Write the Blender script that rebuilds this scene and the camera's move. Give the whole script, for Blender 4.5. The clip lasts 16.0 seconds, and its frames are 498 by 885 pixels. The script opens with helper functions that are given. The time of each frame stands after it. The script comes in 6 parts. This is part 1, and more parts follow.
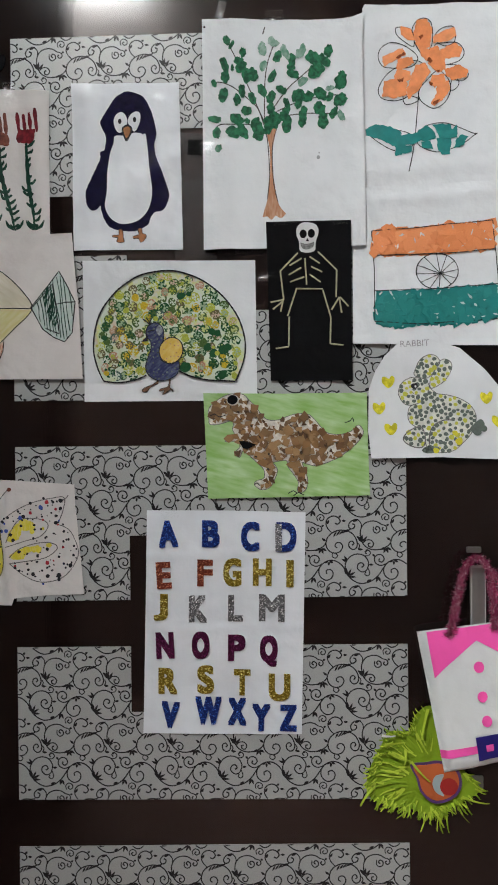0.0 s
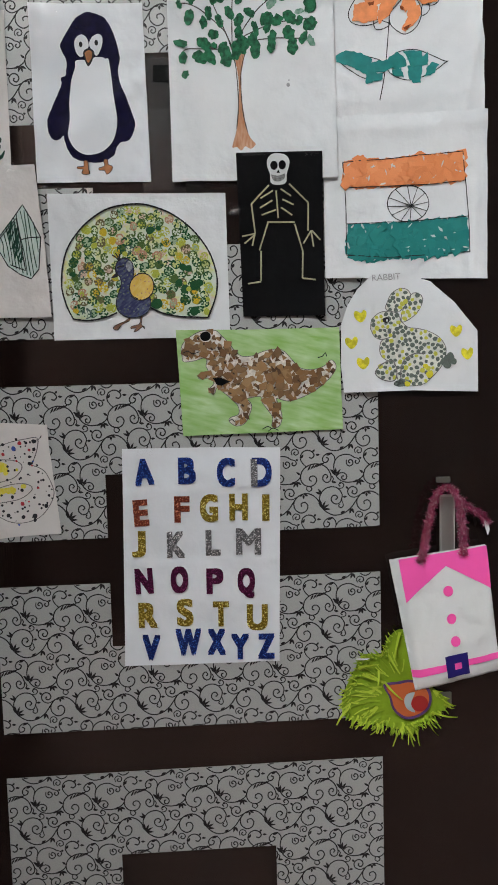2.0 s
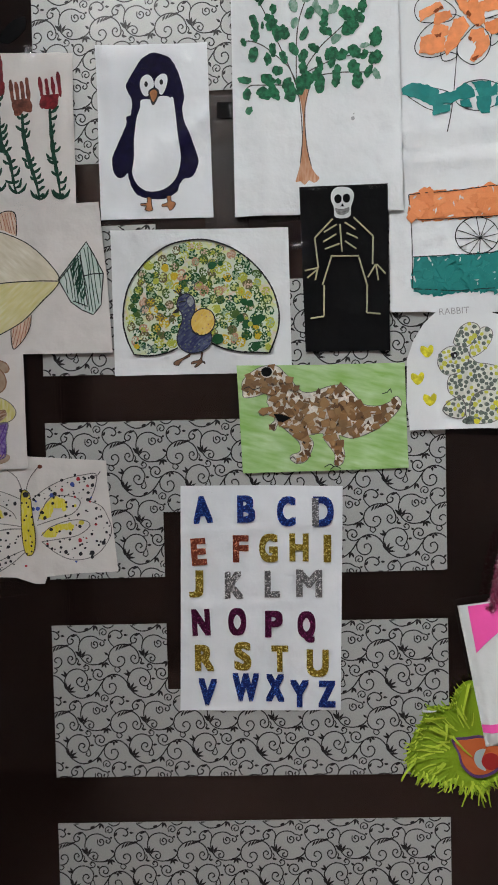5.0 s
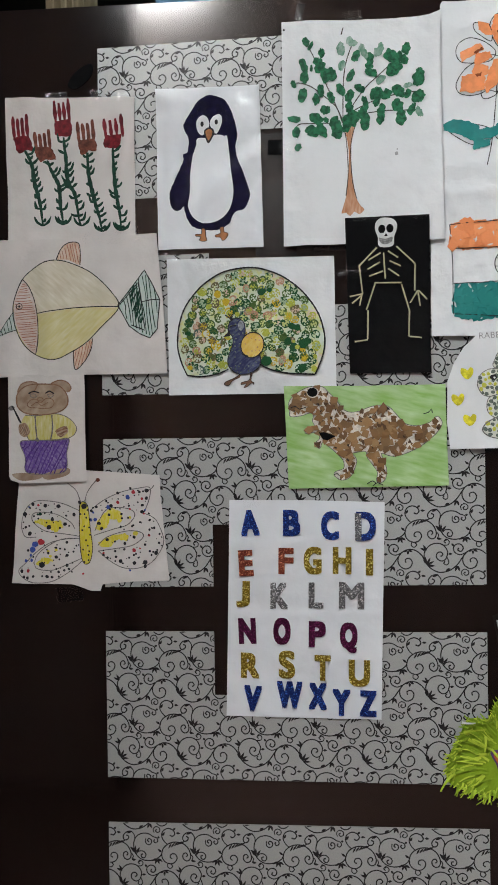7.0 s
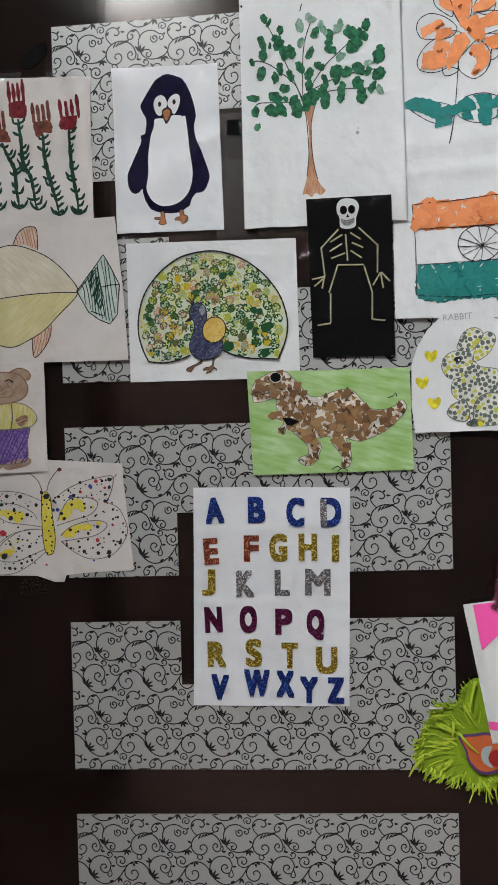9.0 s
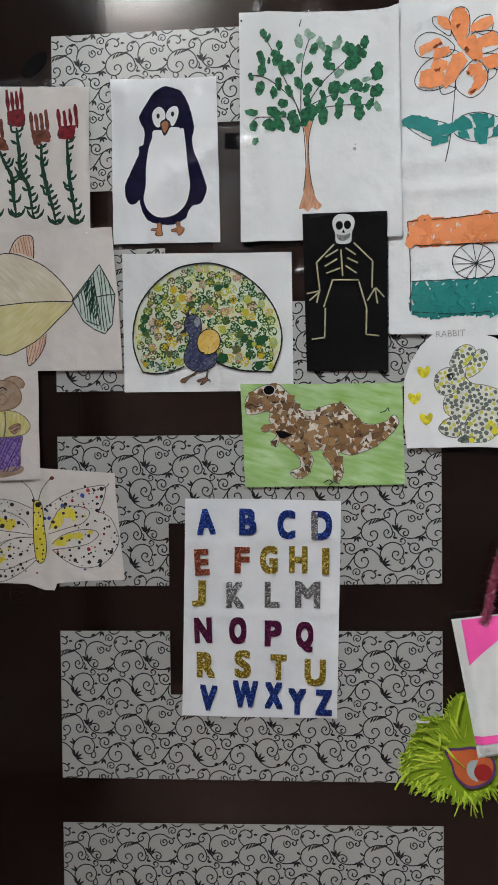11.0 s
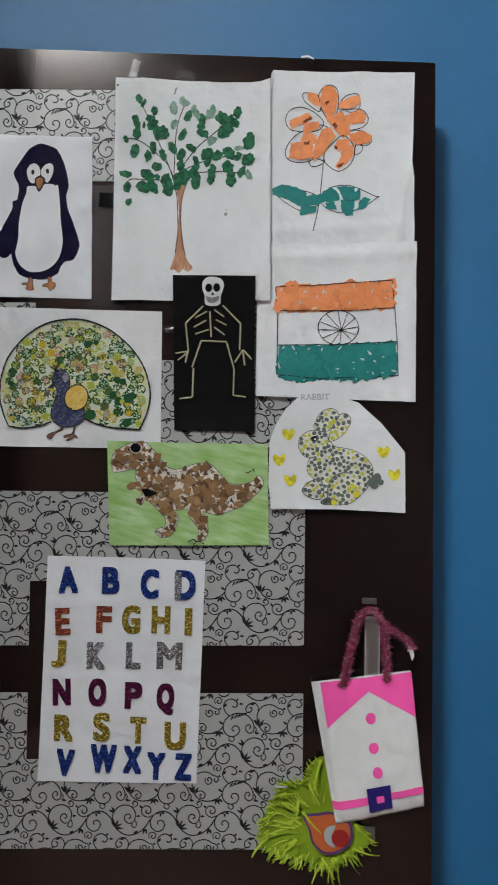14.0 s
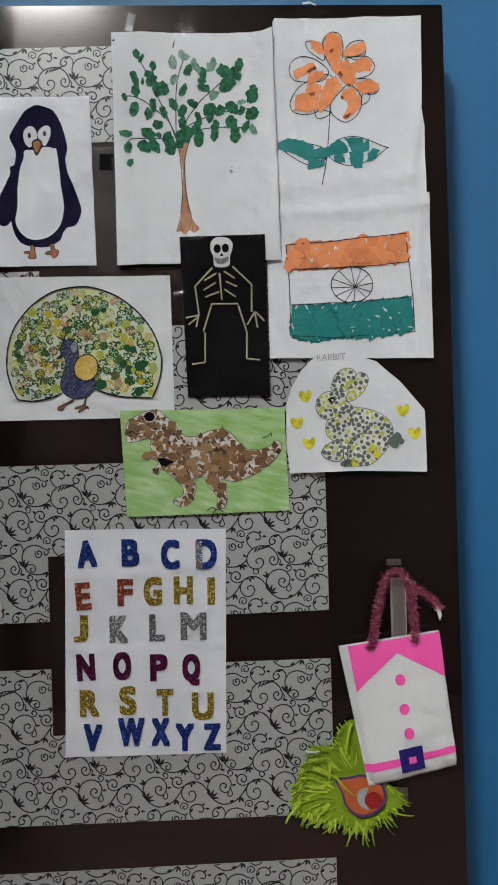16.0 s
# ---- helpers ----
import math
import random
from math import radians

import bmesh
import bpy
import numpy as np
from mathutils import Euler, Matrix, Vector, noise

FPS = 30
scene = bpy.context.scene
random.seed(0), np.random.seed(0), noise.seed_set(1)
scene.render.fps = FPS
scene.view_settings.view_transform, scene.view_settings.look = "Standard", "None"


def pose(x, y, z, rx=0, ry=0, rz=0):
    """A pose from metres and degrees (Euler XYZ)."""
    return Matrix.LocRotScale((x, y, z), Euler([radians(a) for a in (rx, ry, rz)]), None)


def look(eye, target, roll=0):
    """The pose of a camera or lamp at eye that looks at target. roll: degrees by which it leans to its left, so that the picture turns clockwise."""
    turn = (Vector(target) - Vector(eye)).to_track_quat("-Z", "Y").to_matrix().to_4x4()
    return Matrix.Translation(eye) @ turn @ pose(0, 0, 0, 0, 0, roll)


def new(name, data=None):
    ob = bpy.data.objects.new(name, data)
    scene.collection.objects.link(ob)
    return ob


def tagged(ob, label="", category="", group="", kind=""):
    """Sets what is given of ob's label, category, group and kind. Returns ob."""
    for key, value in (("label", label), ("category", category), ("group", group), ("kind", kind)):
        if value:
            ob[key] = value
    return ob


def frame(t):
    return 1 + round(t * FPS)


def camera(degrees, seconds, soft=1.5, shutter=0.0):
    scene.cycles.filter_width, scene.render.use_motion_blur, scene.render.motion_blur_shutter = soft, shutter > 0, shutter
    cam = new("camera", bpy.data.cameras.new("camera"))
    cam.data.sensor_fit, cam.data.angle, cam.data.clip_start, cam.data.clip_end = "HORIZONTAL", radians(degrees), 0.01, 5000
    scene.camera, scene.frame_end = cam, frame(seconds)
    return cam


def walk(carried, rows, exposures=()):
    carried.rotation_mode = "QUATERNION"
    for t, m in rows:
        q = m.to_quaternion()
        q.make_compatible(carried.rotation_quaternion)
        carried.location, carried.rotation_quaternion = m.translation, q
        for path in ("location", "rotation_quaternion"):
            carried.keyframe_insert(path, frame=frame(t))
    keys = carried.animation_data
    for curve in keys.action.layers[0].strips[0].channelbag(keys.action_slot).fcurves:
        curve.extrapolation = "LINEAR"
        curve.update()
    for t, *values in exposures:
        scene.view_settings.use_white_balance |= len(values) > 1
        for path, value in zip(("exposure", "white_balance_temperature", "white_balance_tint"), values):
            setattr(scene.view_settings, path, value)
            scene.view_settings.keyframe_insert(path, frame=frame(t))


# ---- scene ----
cam = camera(36.3, 16.0, 1.7, 0.5)
PATH = [
    (0, (0.05, -1.002, 1.463), (-0.047, 0.995, 1.454), -0.6),
    (0.5, (0.06, -0.992, 1.455), (-0.024, 1.006, 1.425), -0.9),
    (1, (0.037, -0.986, 1.459), (0.03, 1.012, 1.36), -1.0),
    (1.5, (0.018, -0.996, 1.463), (0.051, 0.998, 1.306), -1.0),
    (2, (0.019, -1.008, 1.46), (0.048, 0.984, 1.289), -1.6),
    (2.5, (0.011, -0.99, 1.466), (0.058, 1.004, 1.316), -1.6),
    (3, (0.002, -0.971, 1.466), (0.018, 1.028, 1.385), -0.8),
    (3.5, (-0.012, -0.965, 1.487), (-0.009, 1.035, 1.464), -0.4),
    (4, (-0.01, -0.96, 1.476), (-0.054, 1.039, 1.447), -0.2),
    (4.2, (-0.008, -0.961, 1.475), (-0.059, 1.037, 1.4), -0.6),
    (6.3, (0.046, -1.021, 1.434), (-0.186, 0.964, 1.368), -1.3),
    (6.5, (0.037, -1.023, 1.441), (-0.2, 0.962, 1.391), -1.2),
    (7, (0.013, -1.033, 1.453), (-0.218, 0.954, 1.444), -0.8),
    (7.5, (0.003, -1.031, 1.45), (-0.182, 0.961, 1.424), -0.8),
    (8, (0.027, -1.026, 1.445), (-0.14, 0.967, 1.399), -1.2),
    (8.5, (0.036, -1.013, 1.443), (-0.139, 0.979, 1.395), -1.5),
    (9, (0.044, -1.015, 1.45), (-0.156, 0.975, 1.409), -1.6),
    (9.2, (0.047, -1.017, 1.448), (-0.149, 0.973, 1.405), -1.6),
    (11.3, (0.044, -1.02, 1.466), (-0.122, 0.972, 1.43), -0.2),
    (11.5, (0.048, -1.024, 1.463), (-0.075, 0.972, 1.439), -0.6),
    (12, (0.076, -1.022, 1.471), (0.048, 0.977, 1.417), -1.3),
    (12.5, (0.106, -1.013, 1.469), (0.101, 0.986, 1.415), -1.6),
    (13, (0.146, -1.012, 1.477), (0.114, 0.987, 1.41), -0.6),
    (13.5, (0.165, -1.02, 1.48), (0.127, 0.979, 1.477), 0.7),
    (14, (0.145, -1.014, 1.494), (0.117, 0.985, 1.553), 0.7),
    (14.5, (0.105, -0.994, 1.489), (0.076, 1.005, 1.549), 0.2),
    (15, (0.104, -0.981, 1.478), (0.034, 1.017, 1.511), -0.4),
    (15.5, (0.1, -0.988, 1.482), (0.069, 1.012, 1.493), -1.2),
    (16, (0.114, -0.992, 1.48), (0.103, 1.008, 1.475), -1.7),
]
walk(cam, [(t, look(eye, target, roll)) for t, eye, target, roll in PATH],
     exposures=((0.0, -0.03), (4.2, -0.01), (6.5, 0.09), (9.2, 0.07), (11.5, -0.01), (13.0, -0.11), (14.0, -0.19), (16.0, -0.17)))

# ---- world and light ----
world = bpy.data.worlds.new("world")
world.use_nodes = True
scene.world = world
world.node_tree.nodes["Background"].inputs[0].default_value = (0.5, 0.6, 0.8, 1)
world.node_tree.nodes["Background"].inputs[1].default_value = 0.15

LAMP_AT, LAMP_GLOW = (-1.16, -3.20, 4.12), 2560.0


# ---- materials ----
def material(name, colour, rough=0.6, metal=0.0, spec=0.5):
    mat = bpy.data.materials.new(name)
    mat.use_nodes = True
    b = mat.node_tree.nodes["Principled BSDF"]
    b.inputs["Base Color"].default_value = (*colour, 1)
    b.inputs["Roughness"].default_value = rough
    b.inputs["Metallic"].default_value = metal
    b.inputs["Specular IOR Level"].default_value = spec
    return mat, mat.node_tree.nodes, mat.node_tree.links, b


def noise_of(nodes, links, scale, detail=3.0, stretch=(1, 1, 1), rough=0.55):
    co, mp, tx = nodes.new("ShaderNodeTexCoord"), nodes.new("ShaderNodeMapping"), nodes.new("ShaderNodeTexNoise")
    mp.inputs["Scale"].default_value = stretch
    tx.inputs["Scale"].default_value, tx.inputs["Detail"].default_value, tx.inputs["Roughness"].default_value = scale, detail, rough
    links.new(co.outputs["Object"], mp.inputs["Vector"])
    links.new(mp.outputs["Vector"], tx.inputs["Vector"])
    return tx.outputs["Fac"]


def ramp(nodes, links, fac, stops):
    r = nodes.new("ShaderNodeValToRGB")
    e = r.color_ramp.elements
    while len(e) < len(stops):
        e.new(0.5)
    for k, (p, c) in zip(e, stops):
        k.position, k.color = p, (*c, 1)
    links.new(fac, r.inputs["Fac"])
    return r.outputs["Color"]


def mix(nodes, links, fac, a, b, blend="MIX"):
    m = nodes.new("ShaderNodeMix")
    m.data_type, m.blend_type = "RGBA", blend
    for sock, v in ((m.inputs[0], fac), (m.inputs[6], a), (m.inputs[7], b)):
        if isinstance(v, (int, float)):
            sock.default_value = v
        elif isinstance(v, tuple):
            sock.default_value = (*v, 1)
        else:
            links.new(v, sock)
    return m.outputs[2]


def bump(nodes, links, b, fac, strength, distance=0.001):
    n = nodes.new("ShaderNodeBump")
    n.inputs["Strength"].default_value, n.inputs["Distance"].default_value = strength, distance
    links.new(fac, n.inputs["Height"])
    links.new(n.outputs["Normal"], b.inputs["Normal"])


def shade(c, k):
    return tuple(min(1.0, v * k) for v in c)


def laminate(name, colour, rough):
    mat, n, l, b = material(name, colour, rough)
    grain = noise_of(n, l, 14, 5, (30, 30, 1.0))
    blot = noise_of(n, l, 3.5, 4)
    c = mix(n, l, blot, ramp(n, l, grain, [(0.3, shade(colour, 0.75)), (0.7, shade(colour, 1.3))]), shade(colour, 0.85))
    l.new(c, b.inputs["Base Color"])
    l.new(ramp(n, l, blot, [(0.3, (rough * 0.85,) * 3), (0.7, (rough * 1.2,) * 3)]), b.inputs["Roughness"])
    bump(n, l, b, grain, 0.04, 0.0004)
    b.inputs["IOR"].default_value = 1.52
    return mat


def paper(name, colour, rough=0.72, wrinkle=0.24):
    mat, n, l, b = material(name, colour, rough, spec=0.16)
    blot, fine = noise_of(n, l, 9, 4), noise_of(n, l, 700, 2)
    # Soft grey blotches in the colour imitate shading from waves in the sheet.
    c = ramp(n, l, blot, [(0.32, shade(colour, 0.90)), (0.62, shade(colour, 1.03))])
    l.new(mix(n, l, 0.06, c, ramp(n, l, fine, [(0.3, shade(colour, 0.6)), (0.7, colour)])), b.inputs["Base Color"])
    m = n.new("ShaderNodeMath")
    m.operation = "MULTIPLY_ADD"
    l.new(noise_of(n, l, 9, 3), m.inputs[0])
    m.inputs[1].default_value = 1.6
    l.new(noise_of(n, l, 26, 5), m.inputs[2])
    bump(n, l, b, m.outputs[0], wrinkle, 0.015)
    return mat


def paint(name, colour, vary=0.25, rough=0.55, scale=160):
    """Poster paint or felt pen: uneven cover, with thin places."""
    mat, n, l, b = material(name, colour, rough, spec=0.12)
    big, fine = noise_of(n, l, scale, 4), noise_of(n, l, scale * 6, 2)
    c = ramp(n, l, big, [(0.38, shade(colour, 1 - vary)), (0.62, shade(colour, 1 + vary))])
    l.new(mix(n, l, ramp(n, l, fine, [(0.4, (0, 0, 0)), (0.6, (0.5, 0.5, 0.5))]), c, shade(colour, 0.8)), b.inputs["Base Color"])
    return mat


def crayon(name, colour, ground=(0.74, 0.74, 0.74), cover=0.5, stretch=(1, 1, 6), scale=90, turn=0.0):
    """Wax strokes that leave the paper showing between them."""
    mat, n, l, b = material(name, colour, 0.65, spec=0.3)
    co, mp, tx = n.new("ShaderNodeTexCoord"), n.new("ShaderNodeMapping"), n.new("ShaderNodeTexNoise")
    mp.vector_type = "TEXTURE"
    mp.inputs["Rotation"].default_value = (0, turn, 0)
    mp.inputs["Scale"].default_value = tuple(1 / k for k in stretch)
    tx.inputs["Scale"].default_value, tx.inputs["Detail"].default_value = scale, 4
    l.new(co.outputs["Object"], mp.inputs["Vector"])
    l.new(mp.outputs["Vector"], tx.inputs["Vector"])
    blot = noise_of(n, l, 22, 3)
    strokes = ramp(n, l, tx.outputs["Fac"], [(cover - 0.18, colour), (cover + 0.2, ground)])
    l.new(mix(n, l, ramp(n, l, blot, [(0.35, (0, 0, 0)), (0.7, (0.6, 0.6, 0.6))]), strokes, shade(colour, 0.9)), b.inputs["Base Color"])
    return mat


def scraps(name, colours, rough=0.6):
    """Torn coloured paper: each scrap with its own tone."""
    mat, n, l, b = material(name, colours[0], rough, spec=0.3)
    info = n.new("ShaderNodeObjectInfo")
    stops = [(i / max(1, len(colours) - 1), c) for i, c in enumerate(colours)]
    c = ramp(n, l, info.outputs["Random"], stops)
    l.new(mix(n, l, 0.3, c, ramp(n, l, noise_of(n, l, 120, 4), [(0.3, (0.25, 0.25, 0.25)), (0.7, (1, 1, 1))]), "MULTIPLY"), b.inputs["Base Color"])
    bump(n, l, b, noise_of(n, l, 160, 3), 0.3, 0.0006)
    return mat


def glitter(name, dark, light):
    mat, n, l, b = material(name, dark, 0.38, 0.55)
    co, vo = n.new("ShaderNodeTexCoord"), n.new("ShaderNodeTexVoronoi")
    vo.inputs["Scale"].default_value = 780
    l.new(co.outputs["Object"], vo.inputs["Vector"])
    sep = n.new("ShaderNodeSeparateColor")
    l.new(vo.outputs["Color"], sep.inputs["Color"])
    l.new(ramp(n, l, sep.outputs["Red"], [(0.0, shade(dark, 0.6)), (0.74, shade(dark, 1.1)), (0.90, light), (1.0, shade(light, 2.0))]), b.inputs["Base Color"])
    nm = n.new("ShaderNodeBump")
    nm.inputs["Strength"].default_value, nm.inputs["Distance"].default_value = 0.6, 0.0012
    l.new(sep.outputs["Green"], nm.inputs["Height"])
    l.new(nm.outputs["Normal"], b.inputs["Normal"])
    return mat


def speckled(name, colour):
    """Silver wallpaper with a fine metallic fleck."""
    mat, n, l, b = material(name, colour, 0.45, 0.05)
    b.inputs["Coat Weight"].default_value, b.inputs["Coat Roughness"].default_value, b.inputs["Coat IOR"].default_value = 0.4, 0.08, 1.5
    fine, blot = noise_of(n, l, 1500, 2), noise_of(n, l, 6, 3)
    c = ramp(n, l, fine, [(0.3, shade(colour, 0.78)), (0.7, shade(colour, 1.22))])
    l.new(mix(n, l, 0.35, c, ramp(n, l, blot, [(0.3, shade(colour, 0.85)), (0.7, shade(colour, 1.1))])), b.inputs["Base Color"])
    bump(n, l, b, fine, 0.25, 0.0003)
    return mat


def clear(name, gloss=0.1, rough=0.12, wrinkle=0.4, scale=35):
    """Thin clear film: mostly see-through, with a slick sheen."""
    mat = bpy.data.materials.new(name)
    mat.use_nodes = True
    n, l = mat.node_tree.nodes, mat.node_tree.links
    n.clear()
    out, mx, tr, gl = (n.new("ShaderNode" + k) for k in ("OutputMaterial", "MixShader", "BsdfTransparent", "BsdfGlossy"))
    gl.inputs["Roughness"].default_value = rough
    mx.inputs[0].default_value = gloss
    nb = n.new("ShaderNodeBump")
    nb.inputs["Strength"].default_value, nb.inputs["Distance"].default_value = wrinkle, 0.003
    l.new(noise_of(n, l, scale, 3), nb.inputs["Height"])
    l.new(nb.outputs["Normal"], gl.inputs["Normal"])
    l.new(tr.outputs[0], mx.inputs[1])
    l.new(gl.outputs[0], mx.inputs[2])
    l.new(mx.outputs[0], out.inputs[0])
    return mat


def plaster(name, colour):
    mat, n, l, b = material(name, colour, 0.55)
    blot, fine = noise_of(n, l, 1.7, 5), noise_of(n, l, 60, 4)
    c = ramp(n, l, blot, [(0.3, shade(colour, 0.88)), (0.7, shade(colour, 1.1))])
    l.new(mix(n, l, 0.2, c, ramp(n, l, fine, [(0.3, shade(colour, 0.8)), (0.7, shade(colour, 1.1))])), b.inputs["Base Color"])
    bump(n, l, b, fine, 0.15, 0.001)
    return mat


BROWN = laminate("brown laminate", (0.0098, 0.0056, 0.0047), 0.07)
SILVER = speckled("silver wallpaper", (0.368, 0.371, 0.366))
INK = paint("black print", (0.018, 0.017, 0.018), 0.3, 0.4)
ink_b = INK.node_tree.nodes["Principled BSDF"]
ink_b.inputs["Coat Weight"].default_value, ink_b.inputs["Coat Roughness"].default_value, ink_b.inputs["Coat IOR"].default_value = 0.4, 0.08, 1.5
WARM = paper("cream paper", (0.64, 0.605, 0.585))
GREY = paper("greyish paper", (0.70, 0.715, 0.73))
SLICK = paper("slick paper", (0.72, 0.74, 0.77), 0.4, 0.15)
CARD = paper("black card", (0.0045, 0.0045, 0.005), 0.8, 0.12)
CARD.node_tree.nodes["Principled BSDF"].inputs["Specular IOR Level"].default_value = 0.05
PEN = paint("black pen", (0.02, 0.02, 0.022), 0.2, 0.5, 400)
FAINT_PENCIL = paint("faint pencil", (0.33, 0.33, 0.34), 0.4, 0.6, 500)
PENCIL = paint("pencil line", (0.16, 0.15, 0.15), 0.4, 0.6, 500)
NAVY = paint("navy paint", (0.005, 0.004, 0.026), 0.5)
NAVY.node_tree.nodes["Principled BSDF"].inputs["Specular IOR Level"].default_value = 0.04
ORANGE_PEN = paint("orange brown pen", (0.42, 0.17, 0.07), 0.3)
LEAF = paint("green paint", (0.016, 0.112, 0.052), 0.6, scale=190)
PALE_LEAF = crayon("thin green paint", (0.06, 0.20, 0.12), (0.42, 0.50, 0.46), 0.5, (1.5, 1, 1), 150, 0.4)
BRANCH = paint("dark brown pencil", (0.065, 0.055, 0.05), 0.5)
BARK = crayon("brown crayon", (0.40, 0.155, 0.065), (0.60, 0.38, 0.26), 0.5, (6, 1, 1), 60)
RED = paint("dark red paint", (0.15, 0.010, 0.016), 0.5, scale=140)
RUST = paint("rust paint", (0.15, 0.045, 0.028), 0.5, scale=140)
HATCH_RED = paint("red pencil line", (0.38, 0.16, 0.11), 0.3)
HATCH_PURPLE = paint("purple line", (0.10, 0.045, 0.24), 0.4)
HATCH_BROWN = paint("brown line", (0.24, 0.13, 0.08), 0.3)
PALE_GROUND = paint("pale glue ground", (0.66, 0.62, 0.57), 0.25, 0.7, 150)
STEM = paint("dark green paint", (0.010, 0.048, 0.030), 0.4)
YELLOW = crayon("yellow crayon", (0.68, 0.58, 0.035), (0.74, 0.68, 0.35), 0.62, (4, 1, 1), 120)
FISH_TOP = crayon("beige crayon", (0.57, 0.51, 0.38), (0.70, 0.66, 0.57), 0.5, (6, 1, 1), 45, -0.85)
PALE_YELLOW = crayon("pale yellow crayon", (0.58, 0.52, 0.22), (0.66, 0.62, 0.42), 0.5, (6, 1, 1), 45, 0.85)
PALE_RED = crayon("red pencil strokes", (0.54, 0.36, 0.30), (0.66, 0.60, 0.57), 0.42, (1, 1, 8), 40)
FIN = crayon("fin strokes", (0.56, 0.34, 0.22), (0.68, 0.58, 0.50), 0.48, (9, 1, 1.2), 40)
PALE_LEAF_WASH = crayon("pale green crayon", (0.40, 0.52, 0.47), (0.62, 0.64, 0.62), 0.5, (9, 1, 1.5), 45, 0.25)
FUR = crayon("tan crayon", (0.27, 0.175, 0.115), (0.47, 0.37, 0.28), 0.5, (1.5, 1, 1), 60, 0.7)
PURPLE = crayon("purple crayon", (0.115, 0.055, 0.27), (0.36, 0.30, 0.48), 0.56, (2, 1, 4), 90, 0.8)
GREEN_FIELD = crayon("green crayon", (0.24, 0.44, 0.11), (0.48, 0.64, 0.36), 0.48, (1, 1, 5), 26, 0.25)
ORANGE_BITS = scraps("orange scraps", [(0.84, 0.28, 0.10), (0.88, 0.31, 0.12), (0.80, 0.255, 0.085), (0.90, 0.34, 0.14)])
GREEN_BITS = scraps("green scraps", [(0.006, 0.19, 0.175), (0.008, 0.22, 0.205), (0.007, 0.205, 0.185), (0.012, 0.24, 0.22)])
BROWN_BITS = scraps("brown scraps", [(0.24, 0.125, 0.048), (0.34, 0.19, 0.08), (0.075, 0.036, 0.016), (0.38, 0.23, 0.105), (0.14, 0.068, 0.026), (0.30, 0.16, 0.062)])
PALE_BITS = scraps("pale scraps", [(0.62, 0.56, 0.50), (0.52, 0.40, 0.32), (0.66, 0.63, 0.60)])
DARK_BITS = scraps("dark brown scraps", [(0.06, 0.028, 0.012), (0.03, 0.015, 0.008)])
WHITE_BITS = scraps("white slivers", [(0.66, 0.66, 0.66), (0.58, 0.58, 0.58)])
FOLD_SHADE = paint("painted fold shade", (0.22, 0.055, 0.015), 0.3)
STICK = paper("pale sticks", (0.47, 0.43, 0.27), 0.6, 0.1)
GRIN = paint("grey pencil rubbing", (0.22, 0.22, 0.22), 0.4, 0.7, 300)
BONE = paper("pale cut paper", (0.62, 0.63, 0.63), 0.6, 0.1)
FAN, fan_n, fan_l, fan_b = material("pale mottled wash", (0.60, 0.66, 0.54), 0.7, spec=0.12)
fan_l.new(mix(fan_n, fan_l, ramp(fan_n, fan_l, noise_of(fan_n, fan_l, 150, 3), [(0.45, (0, 0, 0)), (0.60, (0.92, 0.92, 0.92))]),
              ramp(fan_n, fan_l, noise_of(fan_n, fan_l, 38, 3), [(0.36, (0.62, 0.66, 0.62)), (0.46, (0.56, 0.64, 0.46)), (0.56, (0.60, 0.62, 0.26)), (0.64, (0.64, 0.50, 0.40))]), (0.60, 0.66, 0.58)), fan_b.inputs["Base Color"])
STAMPS = [paint("stamp " + k, c, 0.5, 0.6, 220) for k, c in (
    ("green", (0.016, 0.085, 0.030)), ("leaf", (0.075, 0.135, 0.035)), ("lime", (0.42, 0.46, 0.07)), ("gold", (0.58, 0.42, 0.03)),
    ("peach", (0.46, 0.26, 0.17)), ("moss", (0.15, 0.13, 0.06)), ("teal", (0.08, 0.14, 0.12)),
    ("pale lime", (0.52, 0.57, 0.22)), ("blush", (0.60, 0.45, 0.36)), ("pale green", (0.34, 0.45, 0.30)))]
PALE_CHEEK = paint("pale grey blue paint", (0.24, 0.26, 0.30), 0.5, 0.6, 260)
BIRD_BLUE = crayon("blue wash", (0.016, 0.020, 0.088), (0.13, 0.155, 0.22), 0.58, (3, 1, 1), 150, 0.9)
WING_GOLD = crayon("gold wash", (0.62, 0.38, 0.05), (0.70, 0.56, 0.20), 0.5, (3, 1, 1), 90, 0.7)
DOT_BLACK = paint("black dots", (0.03, 0.03, 0.035), 0.3)
DOT_RED = paint("red dots", (0.45, 0.045, 0.06), 0.3)
DOT_BLUE = paint("blue dots", (0.06, 0.10, 0.36), 0.3)
DOT_YELLOW = paint("yellow dabs", (0.66, 0.60, 0.04), 0.3)
DAB_GREY = paint("grey dabs", (0.125, 0.15, 0.132), 0.7)
DAB_OLIVE = paint("olive dabs", (0.52, 0.52, 0.08), 0.3)
TINT = paint("pale olive wash", (0.66, 0.67, 0.60), 0.15, 0.7, 90)
BLUE_GL = glitter("blue glitter", (0.010, 0.028, 0.20), (0.035, 0.12, 0.46))
COPPER_GL = glitter("copper glitter", (0.27, 0.055, 0.03), (0.55, 0.20, 0.11))
GOLD_GL = glitter("gold glitter", (0.30, 0.21, 0.018), (0.85, 0.68, 0.18))
SILVER_GL = glitter("silver glitter", (0.20, 0.20, 0.21), (0.62, 0.62, 0.64))
